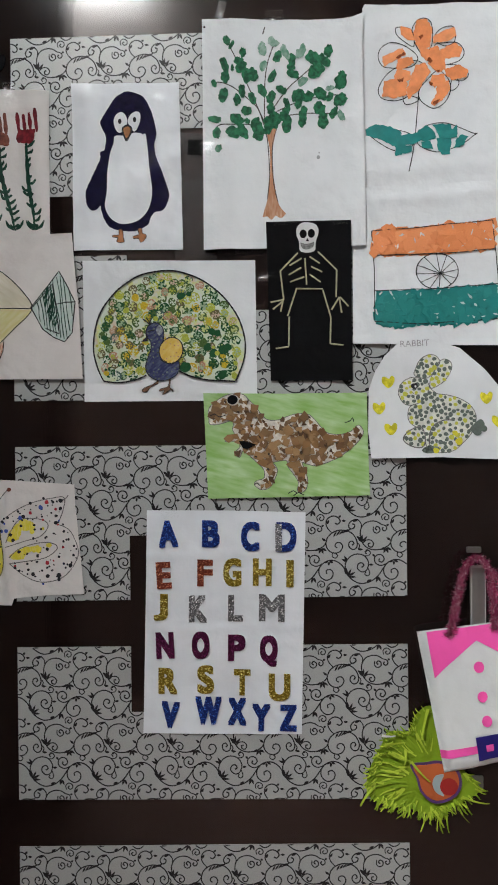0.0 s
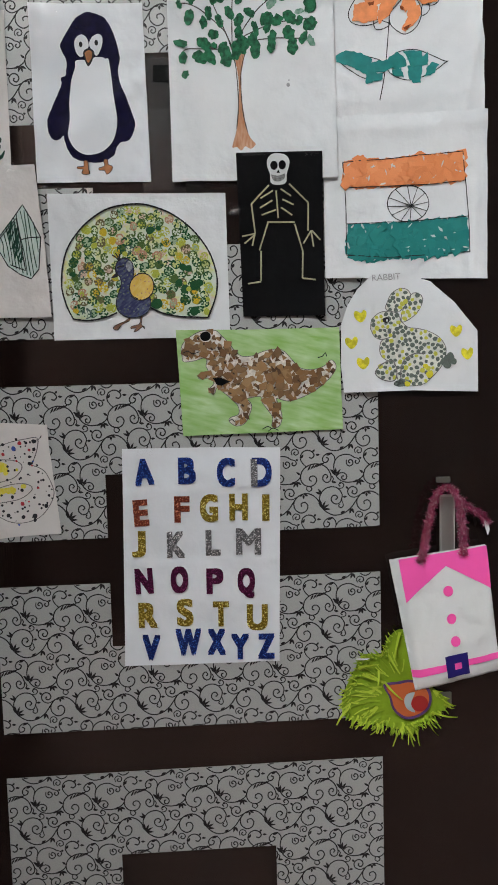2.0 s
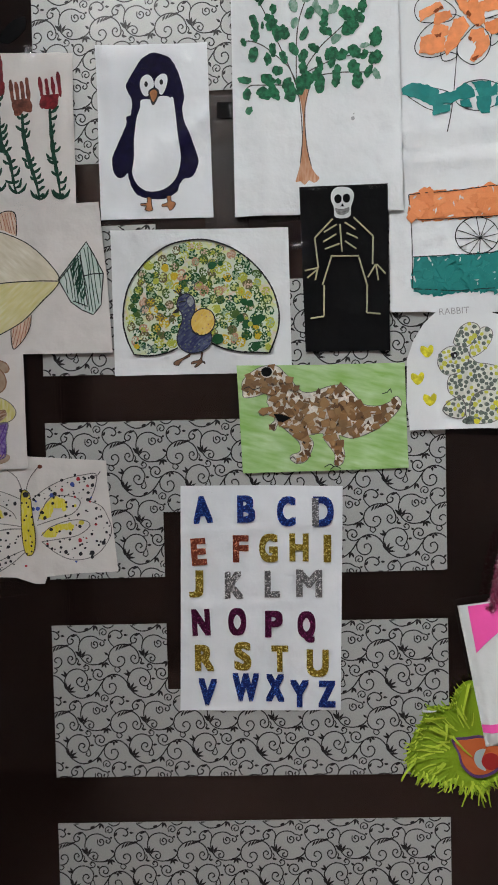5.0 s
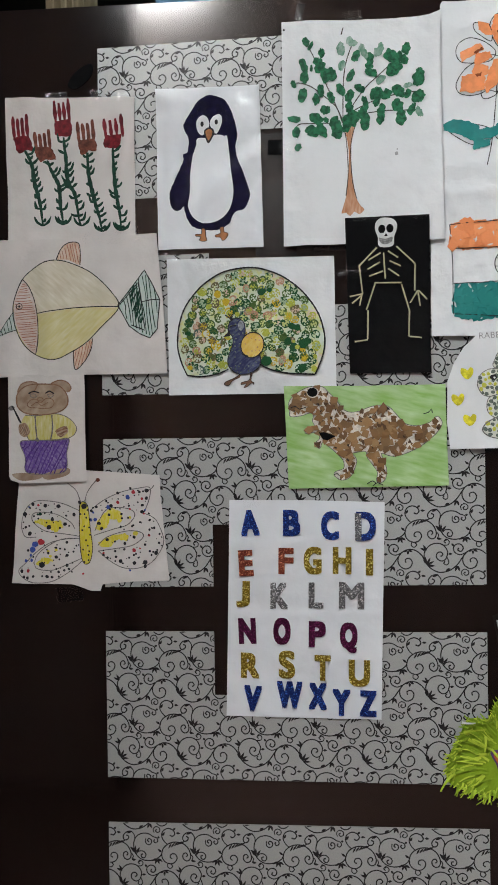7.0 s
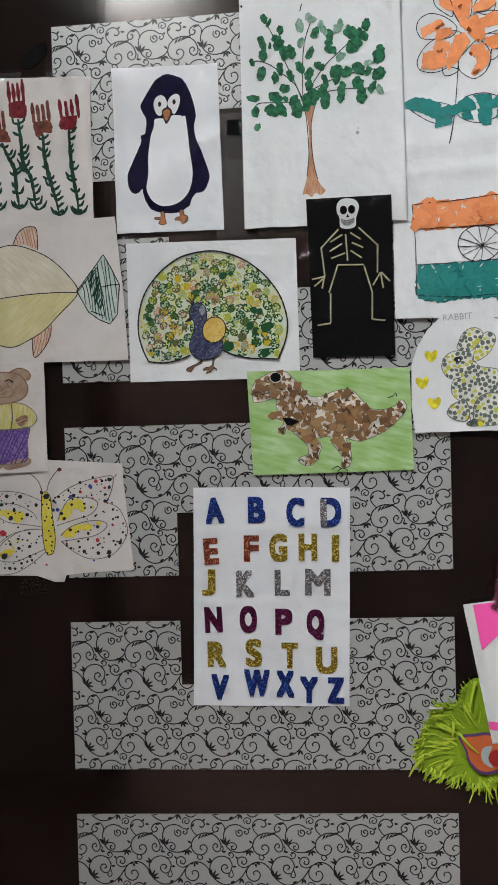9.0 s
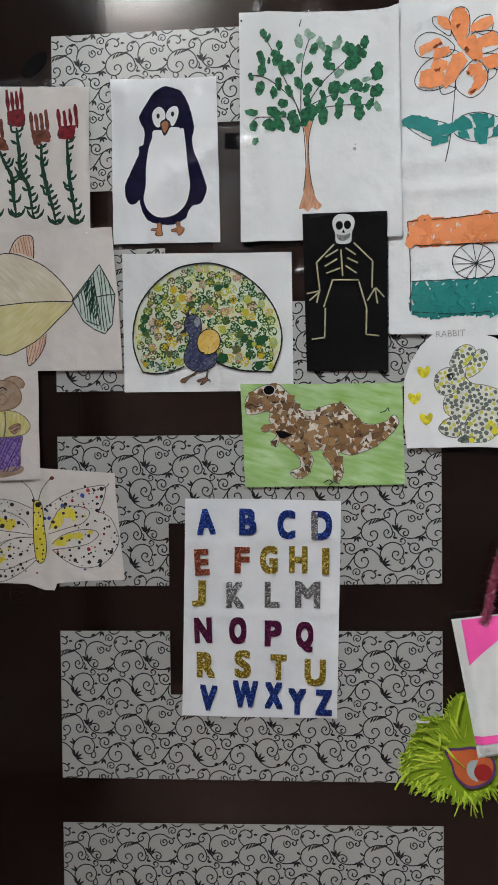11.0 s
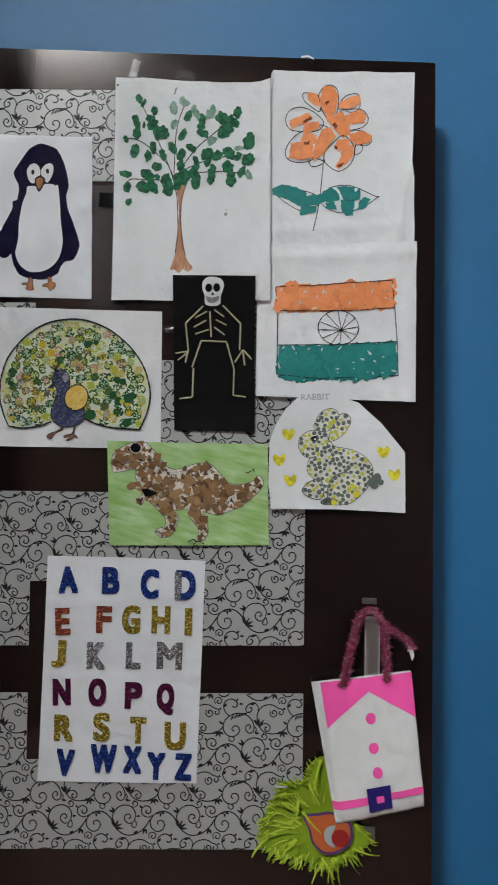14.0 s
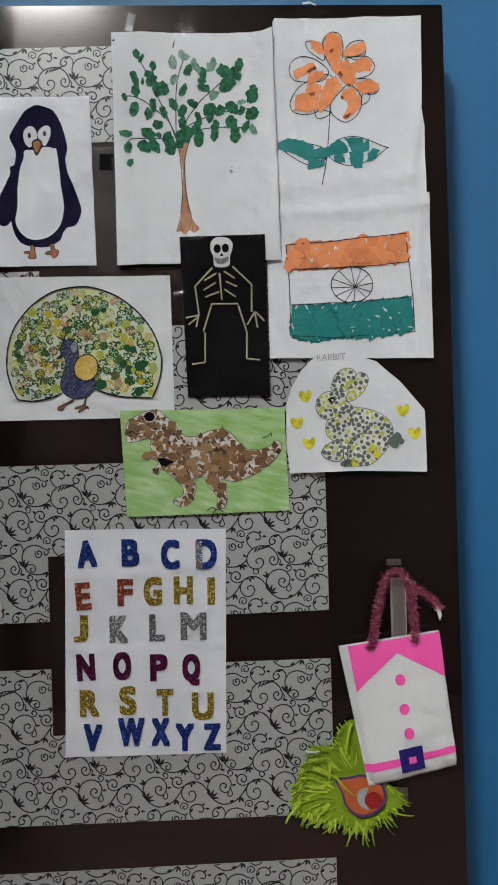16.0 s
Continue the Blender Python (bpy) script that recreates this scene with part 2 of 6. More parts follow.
PLUM_GL = glitter("plum glitter", (0.085, 0.006, 0.045), (0.17, 0.02, 0.10))
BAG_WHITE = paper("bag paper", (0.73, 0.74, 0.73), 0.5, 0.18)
PINK = paper("pink paper", (1.0, 0.115, 0.45), 0.55, 0.12)
BLUE_PAPER = paper("blue paper", (0.022, 0.016, 0.16), 0.5, 0.1)
TINSEL = glitter("pink tinsel", (0.50, 0.045, 0.17), (1.0, 0.62, 0.74))
LIME = paper("lime crepe paper", (0.40, 0.52, 0.040), 0.6, 0.3)
LIME_DARK = paper("green crepe paper", (0.22, 0.34, 0.016), 0.6, 0.3)
EYE_ORANGE = paper("orange paper", (0.50, 0.115, 0.035), 0.6, 0.1)
EYE_PURPLE = paper("violet paper", (0.10, 0.045, 0.14), 0.6, 0.1)
EYE_RED = paper("dark red paper", (0.32, 0.022, 0.02), 0.6, 0.1)
EYE_GREY = paper("grey blue paper", (0.34, 0.40, 0.40), 0.6, 0.1)
STEEL = material("dull steel", (0.42, 0.40, 0.38), 0.33, 0.85)[0]
HIGHLIGHT_STEEL = material("painted steel highlight", (0.55, 0.53, 0.52), 0.5, 0.2)[0]
DIM_STEEL = material("dark steel", (0.13, 0.12, 0.11), 0.4, 0.5)[0]
TAPE = clear("clear tape", 0.035, 0.10, 0.9, 70)
HAZED = clear("hazed clear tape", 0.013, 0.35, 0.1, 30)
FADED = clear("faded clear tape", 0.012, 0.2, 0.5, 60)
FILM = clear("clear film", 0.010, 0.08, 0.12, 18)
BLUE_WALL = plaster("blue wall paint", (0.010, 0.122, 0.285))
OFF_WHITE = plaster("drab ceiling paint", (0.55, 0.53, 0.50))
FLOOR = plaster("red brown floor", (0.21, 0.118, 0.096))
# Near-black colour stands in for the lack of light in the passage.
PASSAGE_SHADE = paper("plaster blackened for shade", (0.003, 0.003, 0.0025), 0.9, 0.1)
CURTAIN = paper("beige cloth", (0.36, 0.30, 0.20), 0.8, 0.4)
CREAM = plaster("drab wall paint", (0.20, 0.172, 0.16))
BROWN_WALL = plaster("brown wall paint", (0.28, 0.20, 0.175))
PINK_WALL = plaster("dull pink wall paint", (0.80, 0.55, 0.48))
PALE_WALL = plaster("pale wall paint", (0.60, 0.59, 0.55))
DARK_WOOD = laminate("dark wood", (0.02, 0.012, 0.010), 0.4)
TUBE_GLOW = material("lit tube", (0.8, 0.8, 0.8), 0.5)[0]
TUBE_GLOW.node_tree.nodes["Principled BSDF"].inputs["Emission Color"].default_value = (0.932, 0.985, 1.0, 1)
TUBE_GLOW.node_tree.nodes["Principled BSDF"].inputs["Emission Strength"].default_value = LAMP_GLOW
TUBE_WHITE = material("white enamel", (0.8, 0.8, 0.8), 0.35)[0]


# ---- mesh helpers ----
def mesh_of(name, verts, faces, smooth=False):
    me = bpy.data.meshes.new(name)
    me.from_pydata([tuple(v) for v in verts], [], faces)
    if smooth:
        me.shade_smooth()
    me.update()
    return me


def part(name, me, mat, parent, label=""):
    if isinstance(me, bmesh.types.BMesh):
        bm, me = me, bpy.data.meshes.new(name)
        bm.to_mesh(me)
        bm.free()
    if not me.materials:
        me.materials.append(mat)
    ob = new(name, me)
    ob.parent = parent
    return tagged(ob, label)


def box(lo, hi, bevel=0.0):
    bm = bmesh.new()
    bmesh.ops.create_cube(bm, size=1.0)
    for v in bm.verts:
        v.co = Vector([(a + b) / 2 + c * (b - a) for a, b, c in zip(lo, hi, v.co)])
    if bevel:
        bmesh.ops.bevel(bm, geom=bm.edges[:], offset=bevel, segments=2, affect="EDGES")
    return bm


def structure(name, bm, mat, label, category):
    return tagged(part(name, bm, mat, None), label, category, kind="structure")


def within(p, o):
    hit, j = False, len(o) - 1
    for i in range(len(o)):
        if (o[i][1] > p[1]) != (o[j][1] > p[1]) and p[0] < (o[j][0] - o[i][0]) * (p[1] - o[i][1]) / (o[j][1] - o[i][1]) + o[i][0]:
            hit = not hit
        j = i
    return hit


def dense(pts, step=9.0, closed=True):
    out = []
    for i in range(len(pts) if closed else len(pts) - 1):
        a, b = pts[i], pts[(i + 1) % len(pts)]
        n = max(1, int(math.dist(a, b) / step))
        out += [(a[0] + (b[0] - a[0]) * k / n, a[1] + (b[1] - a[1]) * k / n) for k in range(n)]
    return out if closed else out + [tuple(pts[-1])]


def spline(pts, closed=False, step=2.5):
    """A Catmull-Rom curve through the points."""
    n, out = len(pts), []
    for i in range(n if closed else n - 1):
        p = [pts[(i + k) % n] if closed else pts[min(max(i + k, 0), n - 1)] for k in (-1, 0, 1, 2)]
        m = max(2, int(math.dist(p[1], p[2]) / step))
        for s in range(m):
            t = s / m
            out.append(tuple(0.5 * (2 * p[1][k] + (p[2][k] - p[0][k]) * t + (2 * p[0][k] - 5 * p[1][k] + 4 * p[2][k] - p[3][k]) * t * t
                                    + (3 * p[1][k] - p[0][k] - 3 * p[2][k] + p[3][k]) * t ** 3) for k in (0, 1)))
    return out if closed else out + [tuple(pts[-1])]


def oval(cx, cz, rx, rz, n=14, turn=0.0):
    c, s = math.cos(radians(turn)), math.sin(radians(turn))
    return [(cx + rx * math.cos(a) * c - rz * math.sin(a) * s, cz + rx * math.cos(a) * s + rz * math.sin(a) * c) for a in (i * math.tau / n for i in range(n))]


# ---- room ----
WALL_Y = 0.100
JAMB = -0.252
SOUTH = -3.28
CEILING = 4.25
structure("wall_north", box((JAMB, WALL_Y, 0), (2.2, WALL_Y + 0.15, CEILING)), BLUE_WALL, "blue painted wall behind the open door", "wall")
# Out of view; set close and pale to bounce light onto the door's right.
structure("wall_east", box((1.7, SOUTH, 0), (1.85, WALL_Y, CEILING)), PALE_WALL, "added unseen pale painted side wall that bounces light", "wall")
structure("wall_west", box((-2.75, SOUTH, 0), (-2.6, 1.6, CEILING)), BROWN_WALL, "drab brown painted plain side wall", "wall")
structure("wall_south", box((-2.75, SOUTH - 0.15, 0), (2.35, SOUTH, CEILING)), CREAM, "drab brown painted plain wall behind the viewer", "wall")
structure("wall_end", box((-2.75, 1.6, 0), (JAMB + 0.05, 1.7, CEILING)), PASSAGE_SHADE, "far passage wall, coloured near black for its lack of light", "wall")
structure("wall_passage", box((JAMB, WALL_Y + 0.15, 0), (JAMB + 0.1, 1.6, CEILING)), PASSAGE_SHADE, "passage side wall, coloured near black for its lack of light", "wall")
# Added wing and upright, out of view, that block tube light and mirror dark.
structure("wall_blocker", box((-2.6, -2.16, 0), (-0.93, -2.06, CEILING)), PINK_WALL, "added unseen short pink wall that blocks some tube light", "wall")
structure("blocker_upright", box((-0.93, -2.18, 0), (-0.835, -2.04, CEILING), 0.004), DARK_WOOD, "added unseen dark brown upright ending the light-blocking short wall", "frame")
structure("floor", box((-2.75, SOUTH - 0.15, -0.1), (2.35, 1.7, 0)), FLOOR, "plain red-brown floor", "floor")
structure("ceiling", box((-2.75, SOUTH - 0.15, CEILING), (2.35, 1.7, CEILING + 0.1)), OFF_WHITE, "drab grey painted ceiling", "ceiling")


def curtain():
    verts, faces, n = [], [], 60
    for i in range(n + 1):
        x = -0.551 + 0.096 * i / n
        y = 0.42 + 0.018 * math.sin(i * 0.45) + 0.006 * math.sin(i * 1.3)
        for z in (0.05, 1.0, 2.0, 2.75):
            verts.append((x, y * (1 + 0.01 * z), z))
    for i in range(n):
        for k in range(3):
            a = i * 4 + k
            faces.append((a, a + 4, a + 5, a + 1))
    ob = part("curtain", mesh_of("curtain", verts, faces, True), CURTAIN, None)
    m = ob.modifiers.new("cloth", "SOLIDIFY")
    m.thickness = 0.002
    tagged(ob, "beige striped cloth curtain hanging in the dark doorway", "curtain")
    rod = bmesh.new()
    bmesh.ops.create_cone(rod, segments=12, radius1=0.01, radius2=0.01, depth=1.6, cap_ends=True, matrix=pose(-1.1, 0.42, 2.765, 0, 90, 0))
    part("rod", rod, STEEL, ob)


curtain()


def tube_light():
    x, y, z = LAMP_AT
    body = part("tube_light", box((x - 0.47, y - 0.078, z - 0.03), (x + 0.47, y - 0.03, z + 0.03), 0.006), TUBE_WHITE, None)
    tagged(body, "white batten tube light fixed high on the wall", "tube light")
    for s in (-1, 1):
        part("end_cap", box((x + s * 0.455 - 0.015, y - 0.034, z - 0.02), (x + s * 0.455 + 0.015, y + 0.02, z + 0.02), 0.004), TUBE_WHITE, body)
    bm = bmesh.new()
    bmesh.ops.create_cone(bm, segments=16, radius1=0.014, radius2=0.014, depth=0.88, cap_ends=True, matrix=pose(x, y, z, 0, 90, 0))
    part("tube", bm, TUBE_GLOW, body, "glowing white fluorescent tube")


tube_light()

# ---- the door ----
RIGHT, LEFT, TOP_R, TOP_L = 0.377, -0.50, 2.041, 2.067


def door():
    bm = box((LEFT, 0.0, 0.01), (RIGHT, 0.036, TOP_R))
    for v in bm.verts:
        if v.co.z > 1 and v.co.x < 0:
            v.co.z = TOP_L
    bmesh.ops.bevel(bm, geom=bm.edges[:], offset=0.0015, segments=2, affect="EDGES")
    return structure("door_1", bm, BROWN, "dark brown glossy laminate door standing open, with silver scroll panels", "door")


the_door = door()

# silver panels, stuck on by hand: top, bottom, notch cut, notch side, and how far left and right ends sit off (top, bottom)
P_L, P_R, N_L, N_R = -0.3125, 0.2065, -0.159, 0.056
PANELS = [(2.000, 1.789, 1.875, "b", (0.001, -0.001, 0.0, 0.0)), (1.709, 1.517, 1.633, "t", (0.0, 0.0, 0.0, 0.0)), (1.4555, 1.2525, 1.337, "b", (0.0, 0.0, -0.004, 0.0035)),
          (1.1895, 0.9855, 1.102, "t", (-0.0028, 0.0035, -0.0035, 0.0045)), (0.9255, 0.722, 0.806, "b", (-0.0065, 0.0065, -0.006, 0.006)),
          (0.656, 0.452, 0.570, "t", (-0.006, 0.006, -0.006, 0.006)), (0.390, 0.186, 0.270, "b", (-0.006, 0.006, -0.006, 0.006))]

TX, TZ = 0.0846 / 326, 0.0883 / 337
VINES = [[(262, 98), (240, 84), (212, 80), (180, 90), (160, 115), (155, 150), (165, 188), (190, 215), (225, 226), (265, 221), (295, 205), (308, 188), (314, 165), (332, 143), (360, 128), (392, 124), (425, 132), (452, 155), (466, 190), (460, 216), (441, 223), (424, 208), (425, 188), (440, 180), (449, 193), (440, 201)],
         [(308, 188), (312, 212), (330, 233), (358, 240), (382, 229), (392, 205), (379, 187), (359, 190), (354, 206), (366, 213)],
         [(190, 318), (196, 290), (176, 257), (140, 246), (102, 260), (79, 296), (82, 335), (105, 370), (150, 395), (200, 388), (240, 360), (268, 322), (290, 293), (326, 277), (362, 283), (392, 308), (410, 342)],
         [(290, 293), (272, 320), (276, 355), (305, 377), (334, 367), (343, 340), (328, 322), (308, 329), (311, 345)]]
CURLS = [[(262, 98), (282, 104), (288, 120), (276, 131), (265, 121), (272, 113)], [(222, 108), (221, 130), (236, 142), (253, 132), (252, 115), (238, 108), (231, 119), (240, 126)],
         [(168, 192), (186, 176), (209, 177), (222, 194), (213, 212), (197, 208), (196, 194), (206, 192)], [(160, 115), (160, 92), (140, 71), (112, 78), (97, 99), (104, 118), (122, 115), (128, 99), (115, 92)],
         [(340, 138), (320, 118), (309, 92), (318, 65), (345, 52), (371, 61), (381, 80), (368, 94), (354, 88)], [(290, 293), (258, 306), (230, 292), (226, 266), (244, 250), (266, 255), (274, 274), (262, 289), (247, 282), (252, 270)],
         [(196, 300), (184, 330), (160, 337), (139, 318), (144, 296), (162, 291), (172, 305), (160, 314)], [(400, 328), (408, 346), (424, 350)]]
TENDRILS = [[(268, 76), (263, 57), (279, 43), (298, 52), (298, 69), (284, 75), (275, 65), (284, 58)], [(193, 318), (201, 346), (189, 358), (176, 349), (182, 338)], [(172, 256), (198, 254), (205, 238), (192, 226), (178, 236), (187, 246)],
            [(342, 238), (339, 256), (354, 266), (367, 253), (358, 242)], [(470, 190), (478, 205), (470, 222)]]
# leaf fans: x, y, middle angle, blades, spread, length
FANS = [(163, 190, 88, 3, 72, 44), (158, 170, 150, 1, 0, 26), (310, 182, 140, 1, 0, 30), (284, 212, 268, 4, 120, 34), (385, 76, 356, 1, 0, 26), (312, 96, 62, 1, 0, 28), (114, 84, 24, 1, 0, 38), (243, 22, 272, 2, 40, 34),
        (88, 360, 46, 4, 100, 46), (92, 286, 138, 2, 34, 38), (322, 279, 270, 3, 130, 26), (182, 388, 24, 1, 0, 30), (140, 222, 356, 1, 0, 28), (196, 302, 4, 1, 0, 24), (228, 262, 130, 1, 0, 20), (372, 62, 45, 1, 0, 18),
        (190, 220, 250, 1, 0, 16), (284, 104, 20, 1, 0, 16)]

def tile_strokes():
    """The repeat of the scroll print: quads in metres, y up."""
    quads = []

    def ribbon(pts, w0, w1):
        last = None
        for i, (x, y) in enumerate(pts):
            a, b = pts[max(0, i - 1)], pts[min(len(pts) - 1, i + 1)]
            d = Vector((b[0] - a[0], b[1] - a[1])).normalized()
            w = w0 + (w1 - w0) * i / (len(pts) - 1)
            cur = ((x - d.y * w, y + d.x * w), (x + d.y * w, y - d.x * w))
            if last:
                quads.append((last[0], last[1], cur[1], cur[0]))
            last = cur

    for lines, w0, w1 in ((VINES, 3.0, 3.2), (CURLS, 2.6, 3.6), (TENDRILS, 2.4, 3.2)):
        for line in lines:
            ribbon(spline([(x, -y) for x, y in line], False, 8.0), w0, w1)
    for x, y, middle, blades, spread, ln in FANS:
        for k in range(blades):
            a = radians(middle + (spread * (k / (blades - 1) - 0.5) if blades > 1 else 0))
            d = Vector((math.cos(a), math.sin(a)))
            e = Vector((-d.y, d.x))
            for k0, k1, w0, w1 in ((0.12, 0.42, 1.0, 6.0), (0.42, 0.68, 6.0, 5.0), (0.68, 1, 5.0, 0.5)):
                p, q = Vector((x, -y)) + d * ln * k0, Vector((x, -y)) + d * ln * k1
                quads.append((p + e * w0, p - e * w0, q - e * w1, q + e * w1))
    # a fir-like sprig lying on the top of the arc
    for i in range(5):
        p, t = Vector((346 + 15 * i, -158 + 6 * i)), radians(60 - 8 * i)
        d = Vector((math.cos(t), math.sin(t)))
        e = Vector((-d.y, d.x))
        for k0, k1, w0, w1 in ((0, 0.45, 1.5, 5.0), (0.45, 1, 5.0, 0.8)):
            p0, p1 = p + d * 34 * k0, p + d * 34 * k1
            quads.append((p0 + e * w0, p0 - e * w0, p1 - e * w1, p1 + e * w1))
    return [[(float(v[0]) * TX, float(v[1]) * TZ) for v in q] for q in quads]


STROKES = tile_strokes()
PERIOD = (326 * TX, 337 * TZ)


def silver_panel(top, bottom, cut, side, slant):
    """A stuck-on wallpaper panel with a notch, and its black scrolls printed on it."""
    if side == "b":
        outline = [(P_L, top), (P_L, bottom), (N_L, bottom), (N_L, cut), (N_R, cut), (N_R, bottom), (P_R, bottom), (P_R, top)]
    else:
        outline = [(P_L, top), (P_L, bottom), (P_R, bottom), (P_R, top), (N_R, top), (N_R, cut), (N_L, cut), (N_L, top)]

    def settle(x, z):
        u, v = (x - P_L) / (P_R - P_L), (z - bottom) / (top - bottom)
        return z + v * (slant[0] + (slant[1] - slant[0]) * u) + (1 - v) * (slant[2] + (slant[3] - slant[2]) * u)

    bm = bmesh.new()
    face = bm.faces.new([bm.verts.new((x, -0.0008, settle(x, z))) for x, z in outline])
    back = bmesh.ops.extrude_face_region(bm, geom=[face])
    for g in back["geom"]:
        if isinstance(g, bmesh.types.BMVert):
            g.co.y = -0.0001
    bmesh.ops.recalc_face_normals(bm, faces=bm.faces[:])
    bmesh.ops.triangulate(bm, faces=bm.faces[:])
    panel = part("silver_panel", bm, SILVER, the_door, "silver wallpaper panel with black scrolling vines")
    verts, faces = [], []

    def inside(x, z):
        if not (P_L < x < P_R and bottom < z < top):
            return False
        return not (N_L < x < N_R and ((side == "b" and z < cut) or (side == "t" and z > cut)))

    for i in range(-2, 8):
        for j in range(-1, 5):
            ox, oz = P_L + i * PERIOD[0] - 18 * TX, top - j * PERIOD[1] + 24 * TZ
            for q in STROKES:
                cx, cz = ox + sum(v[0] for v in q) / 4, oz + sum(v[1] for v in q) / 4
                if inside(cx, cz):
                    k = len(verts)
                    for v in q:
                        x, z = min(max(ox + v[0], P_L), P_R), min(max(oz + v[1], bottom), top)
                        verts.append((x, -0.0011, settle(x, z)))
                    faces.append((k, k + 1, k + 2, k + 3))
    pr = part("scroll_print", mesh_of("scroll_print", verts, faces), INK, panel, "black printed scrolling vines with small leaves")
    tagged(pr, kind="stuff")


for row in PANELS:
    silver_panel(*row)


# ---- paper sheets and what is drawn on them ----
class Sheet:
    """A sheet of paper on the door. Drawing is given in millimetres from its middle."""

    def __init__(self, name, centre, outline, level, mat, label, curl=0.0012, corners=(), seed=0, smooth=False, folds=(), crease=True):
        curl *= 1.35
        rnd = random.Random(seed + 50)
        self.folds = tuple(folds) + tuple((rnd.uniform(-80, 80), rnd.uniform(-90, 90), rnd.choice((-1, 1)) * rnd.uniform(55, 90), rnd.uniform(0.0006, 0.0011), rnd.uniform(5, 8)) for _ in range(2 if crease else 0))
        self.c, self.curl, self.seed, self.corners = centre, curl, seed, corners
        self.outline = spline(outline, True) if smooth else dense(outline)
        self.y = -0.0016 - 0.0028 * level
        xs, zs = [p[0] for p in outline], [p[1] for p in outline]
        self.half = (max(xs) - min(xs)) / 2, (max(zs) - min(zs)) / 2
        self.ob = part(name, self.flat(self.outline, 0.0, 5.0, 0.0004), mat, None)
        self.ob.location = (centre[0], self.y, centre[1])
        tagged(self.ob, label, "drawing", "artworks taped to the door")

    def lift(self, x, z):
        n = noise.noise(Vector((x / 70.0, z / 70.0, self.seed * 3.7)))
        n2 = noise.noise(Vector((x / 24.0 + z / 60.0, z / 48.0, self.seed * 5.1 + 9)))
        n3 = abs(noise.noise(Vector((x / 55.0 - z / 90.0, z / 40.0 + x / 120.0, self.seed * 2.3 + 4))))
        out = self.curl * (0.7 + 1.1 * n + 0.26 * n2 - 0.9 * n3)
        for fx, fz, angle, depth, width in self.folds:
            d = -(x - fx) * math.sin(radians(angle)) + (z - fz) * math.cos(radians(angle))
            out += depth * math.exp(-(d / width) ** 2)
        for cx, cz, amount, reach in self.corners:
            d = math.hypot(x - cx * self.half[0], z - cz * self.half[1])
            out += amount * max(0.0, 1 - d / reach) ** 2
        return max(0.0, out)

    def at(self, x, z, h):
        return (x / 1000, -self.lift(x, z) - h, z / 1000)

    def lay(self, x, z, h, spin, sx, sz, tip=0.0):
        """The pose of a flat scrap lying on the waves of the paper."""
        o = Vector(self.at(x, z, h))
        u = (Vector(self.at(x + 2, z, h)) - Vector(self.at(x - 2, z, h))).normalized()
        w = (Vector(self.at(x, z + 2, h)) - Vector(self.at(x, z - 2, h))).normalized()
        v = w.cross(u).normalized()
        w = u.cross(v)
        base = Matrix((u, v, w)).transposed().to_4x4()
        return Matrix.Translation(o) @ base @ pose(0, 0, 0, tip, 0, 0) @ pose(0, 0, 0, 0, spin, 0) @ Matrix.Diagonal((sx, 1, sz, 1))

    def hatch(self, name, outline, angle, gap, mat, w=0.9, h=0.0006, jitter=0.6, seed=0, label=""):
        """Pencil or crayon lines across an outline."""
        rnd = random.Random(seed)
        o = spline(outline, True)
        c, s = math.cos(radians(angle)), math.sin(radians(angle))
        turned = [(x * c + z * s, -x * s + z * c) for x, z in o]
        v, lines = min(p[1] for p in turned) + gap * 0.5, []
        while v < max(p[1] for p in turned):
            cuts = sorted(a[0] + (b[0] - a[0]) * (v - a[1]) / (b[1] - a[1]) for a, b in zip(turned, turned[1:] + turned[:1]) if (a[1] > v) != (b[1] > v))
            for u0, u1 in zip(cuts[::2], cuts[1::2]):
                if u1 - u0 > 2:
                    u0, u1 = u0 + rnd.uniform(0, 1.5), u1 - rnd.uniform(0, 2.5)
                    pts = [(u0 + (u1 - u0) * k / 3, v + rnd.uniform(-jitter, jitter)) for k in range(4)]
                    lines.append([(p * c - q * s, p * s + q * c) for p, q in pts])
            v += gap * rnd.uniform(0.7, 1.3)
        return tagged(part(name, self.ribbon(lines, w, h), mat, self.ob, label), kind="stuff")

    def flat(self, outline, h, step=5.0, thick=0.0):
        """A piece that follows the paper's waves."""
        pts = [Vector(p) for p in outline]
        n = len(pts)
        edges = [(i, (i + 1) % n) for i in range(n)]
        x0, x1 = min(p.x for p in pts), max(p.x for p in pts)
        z0, z1 = min(p.y for p in pts), max(p.y for p in pts)
        grid = []
        for i in range(1, int((x1 - x0) / step) + 1):
            for j in range(1, int((z1 - z0) / step) + 1):
                q = (x0 + i * step, z0 + j * step)
                if within(q, outline):
                    grid.append(Vector(q))
        from mathutils.geometry import delaunay_2d_cdt
        vs, es, fs, *_ = delaunay_2d_cdt(pts + grid, edges, [list(range(n))], 1, 1e-4)
        verts = [self.at(v.x, v.y, h) for v in vs]
        faces = []
        for f in fs:
            a, b, c = (vs[i] for i in f[:3])
            turn = (b.x - a.x) * (c.y - a.y) - (b.y - a.y) * (c.x - a.x)
            faces.append(tuple(f) if turn > 0 else tuple(reversed(f)))
        if thick:
            k = len(verts)
            seen = {}
            for f in faces:
                for i in range(len(f)):
                    seen[(f[i], f[(i + 1) % len(f)])] = 1
            rim = [e for e in seen if (e[1], e[0]) not in seen]
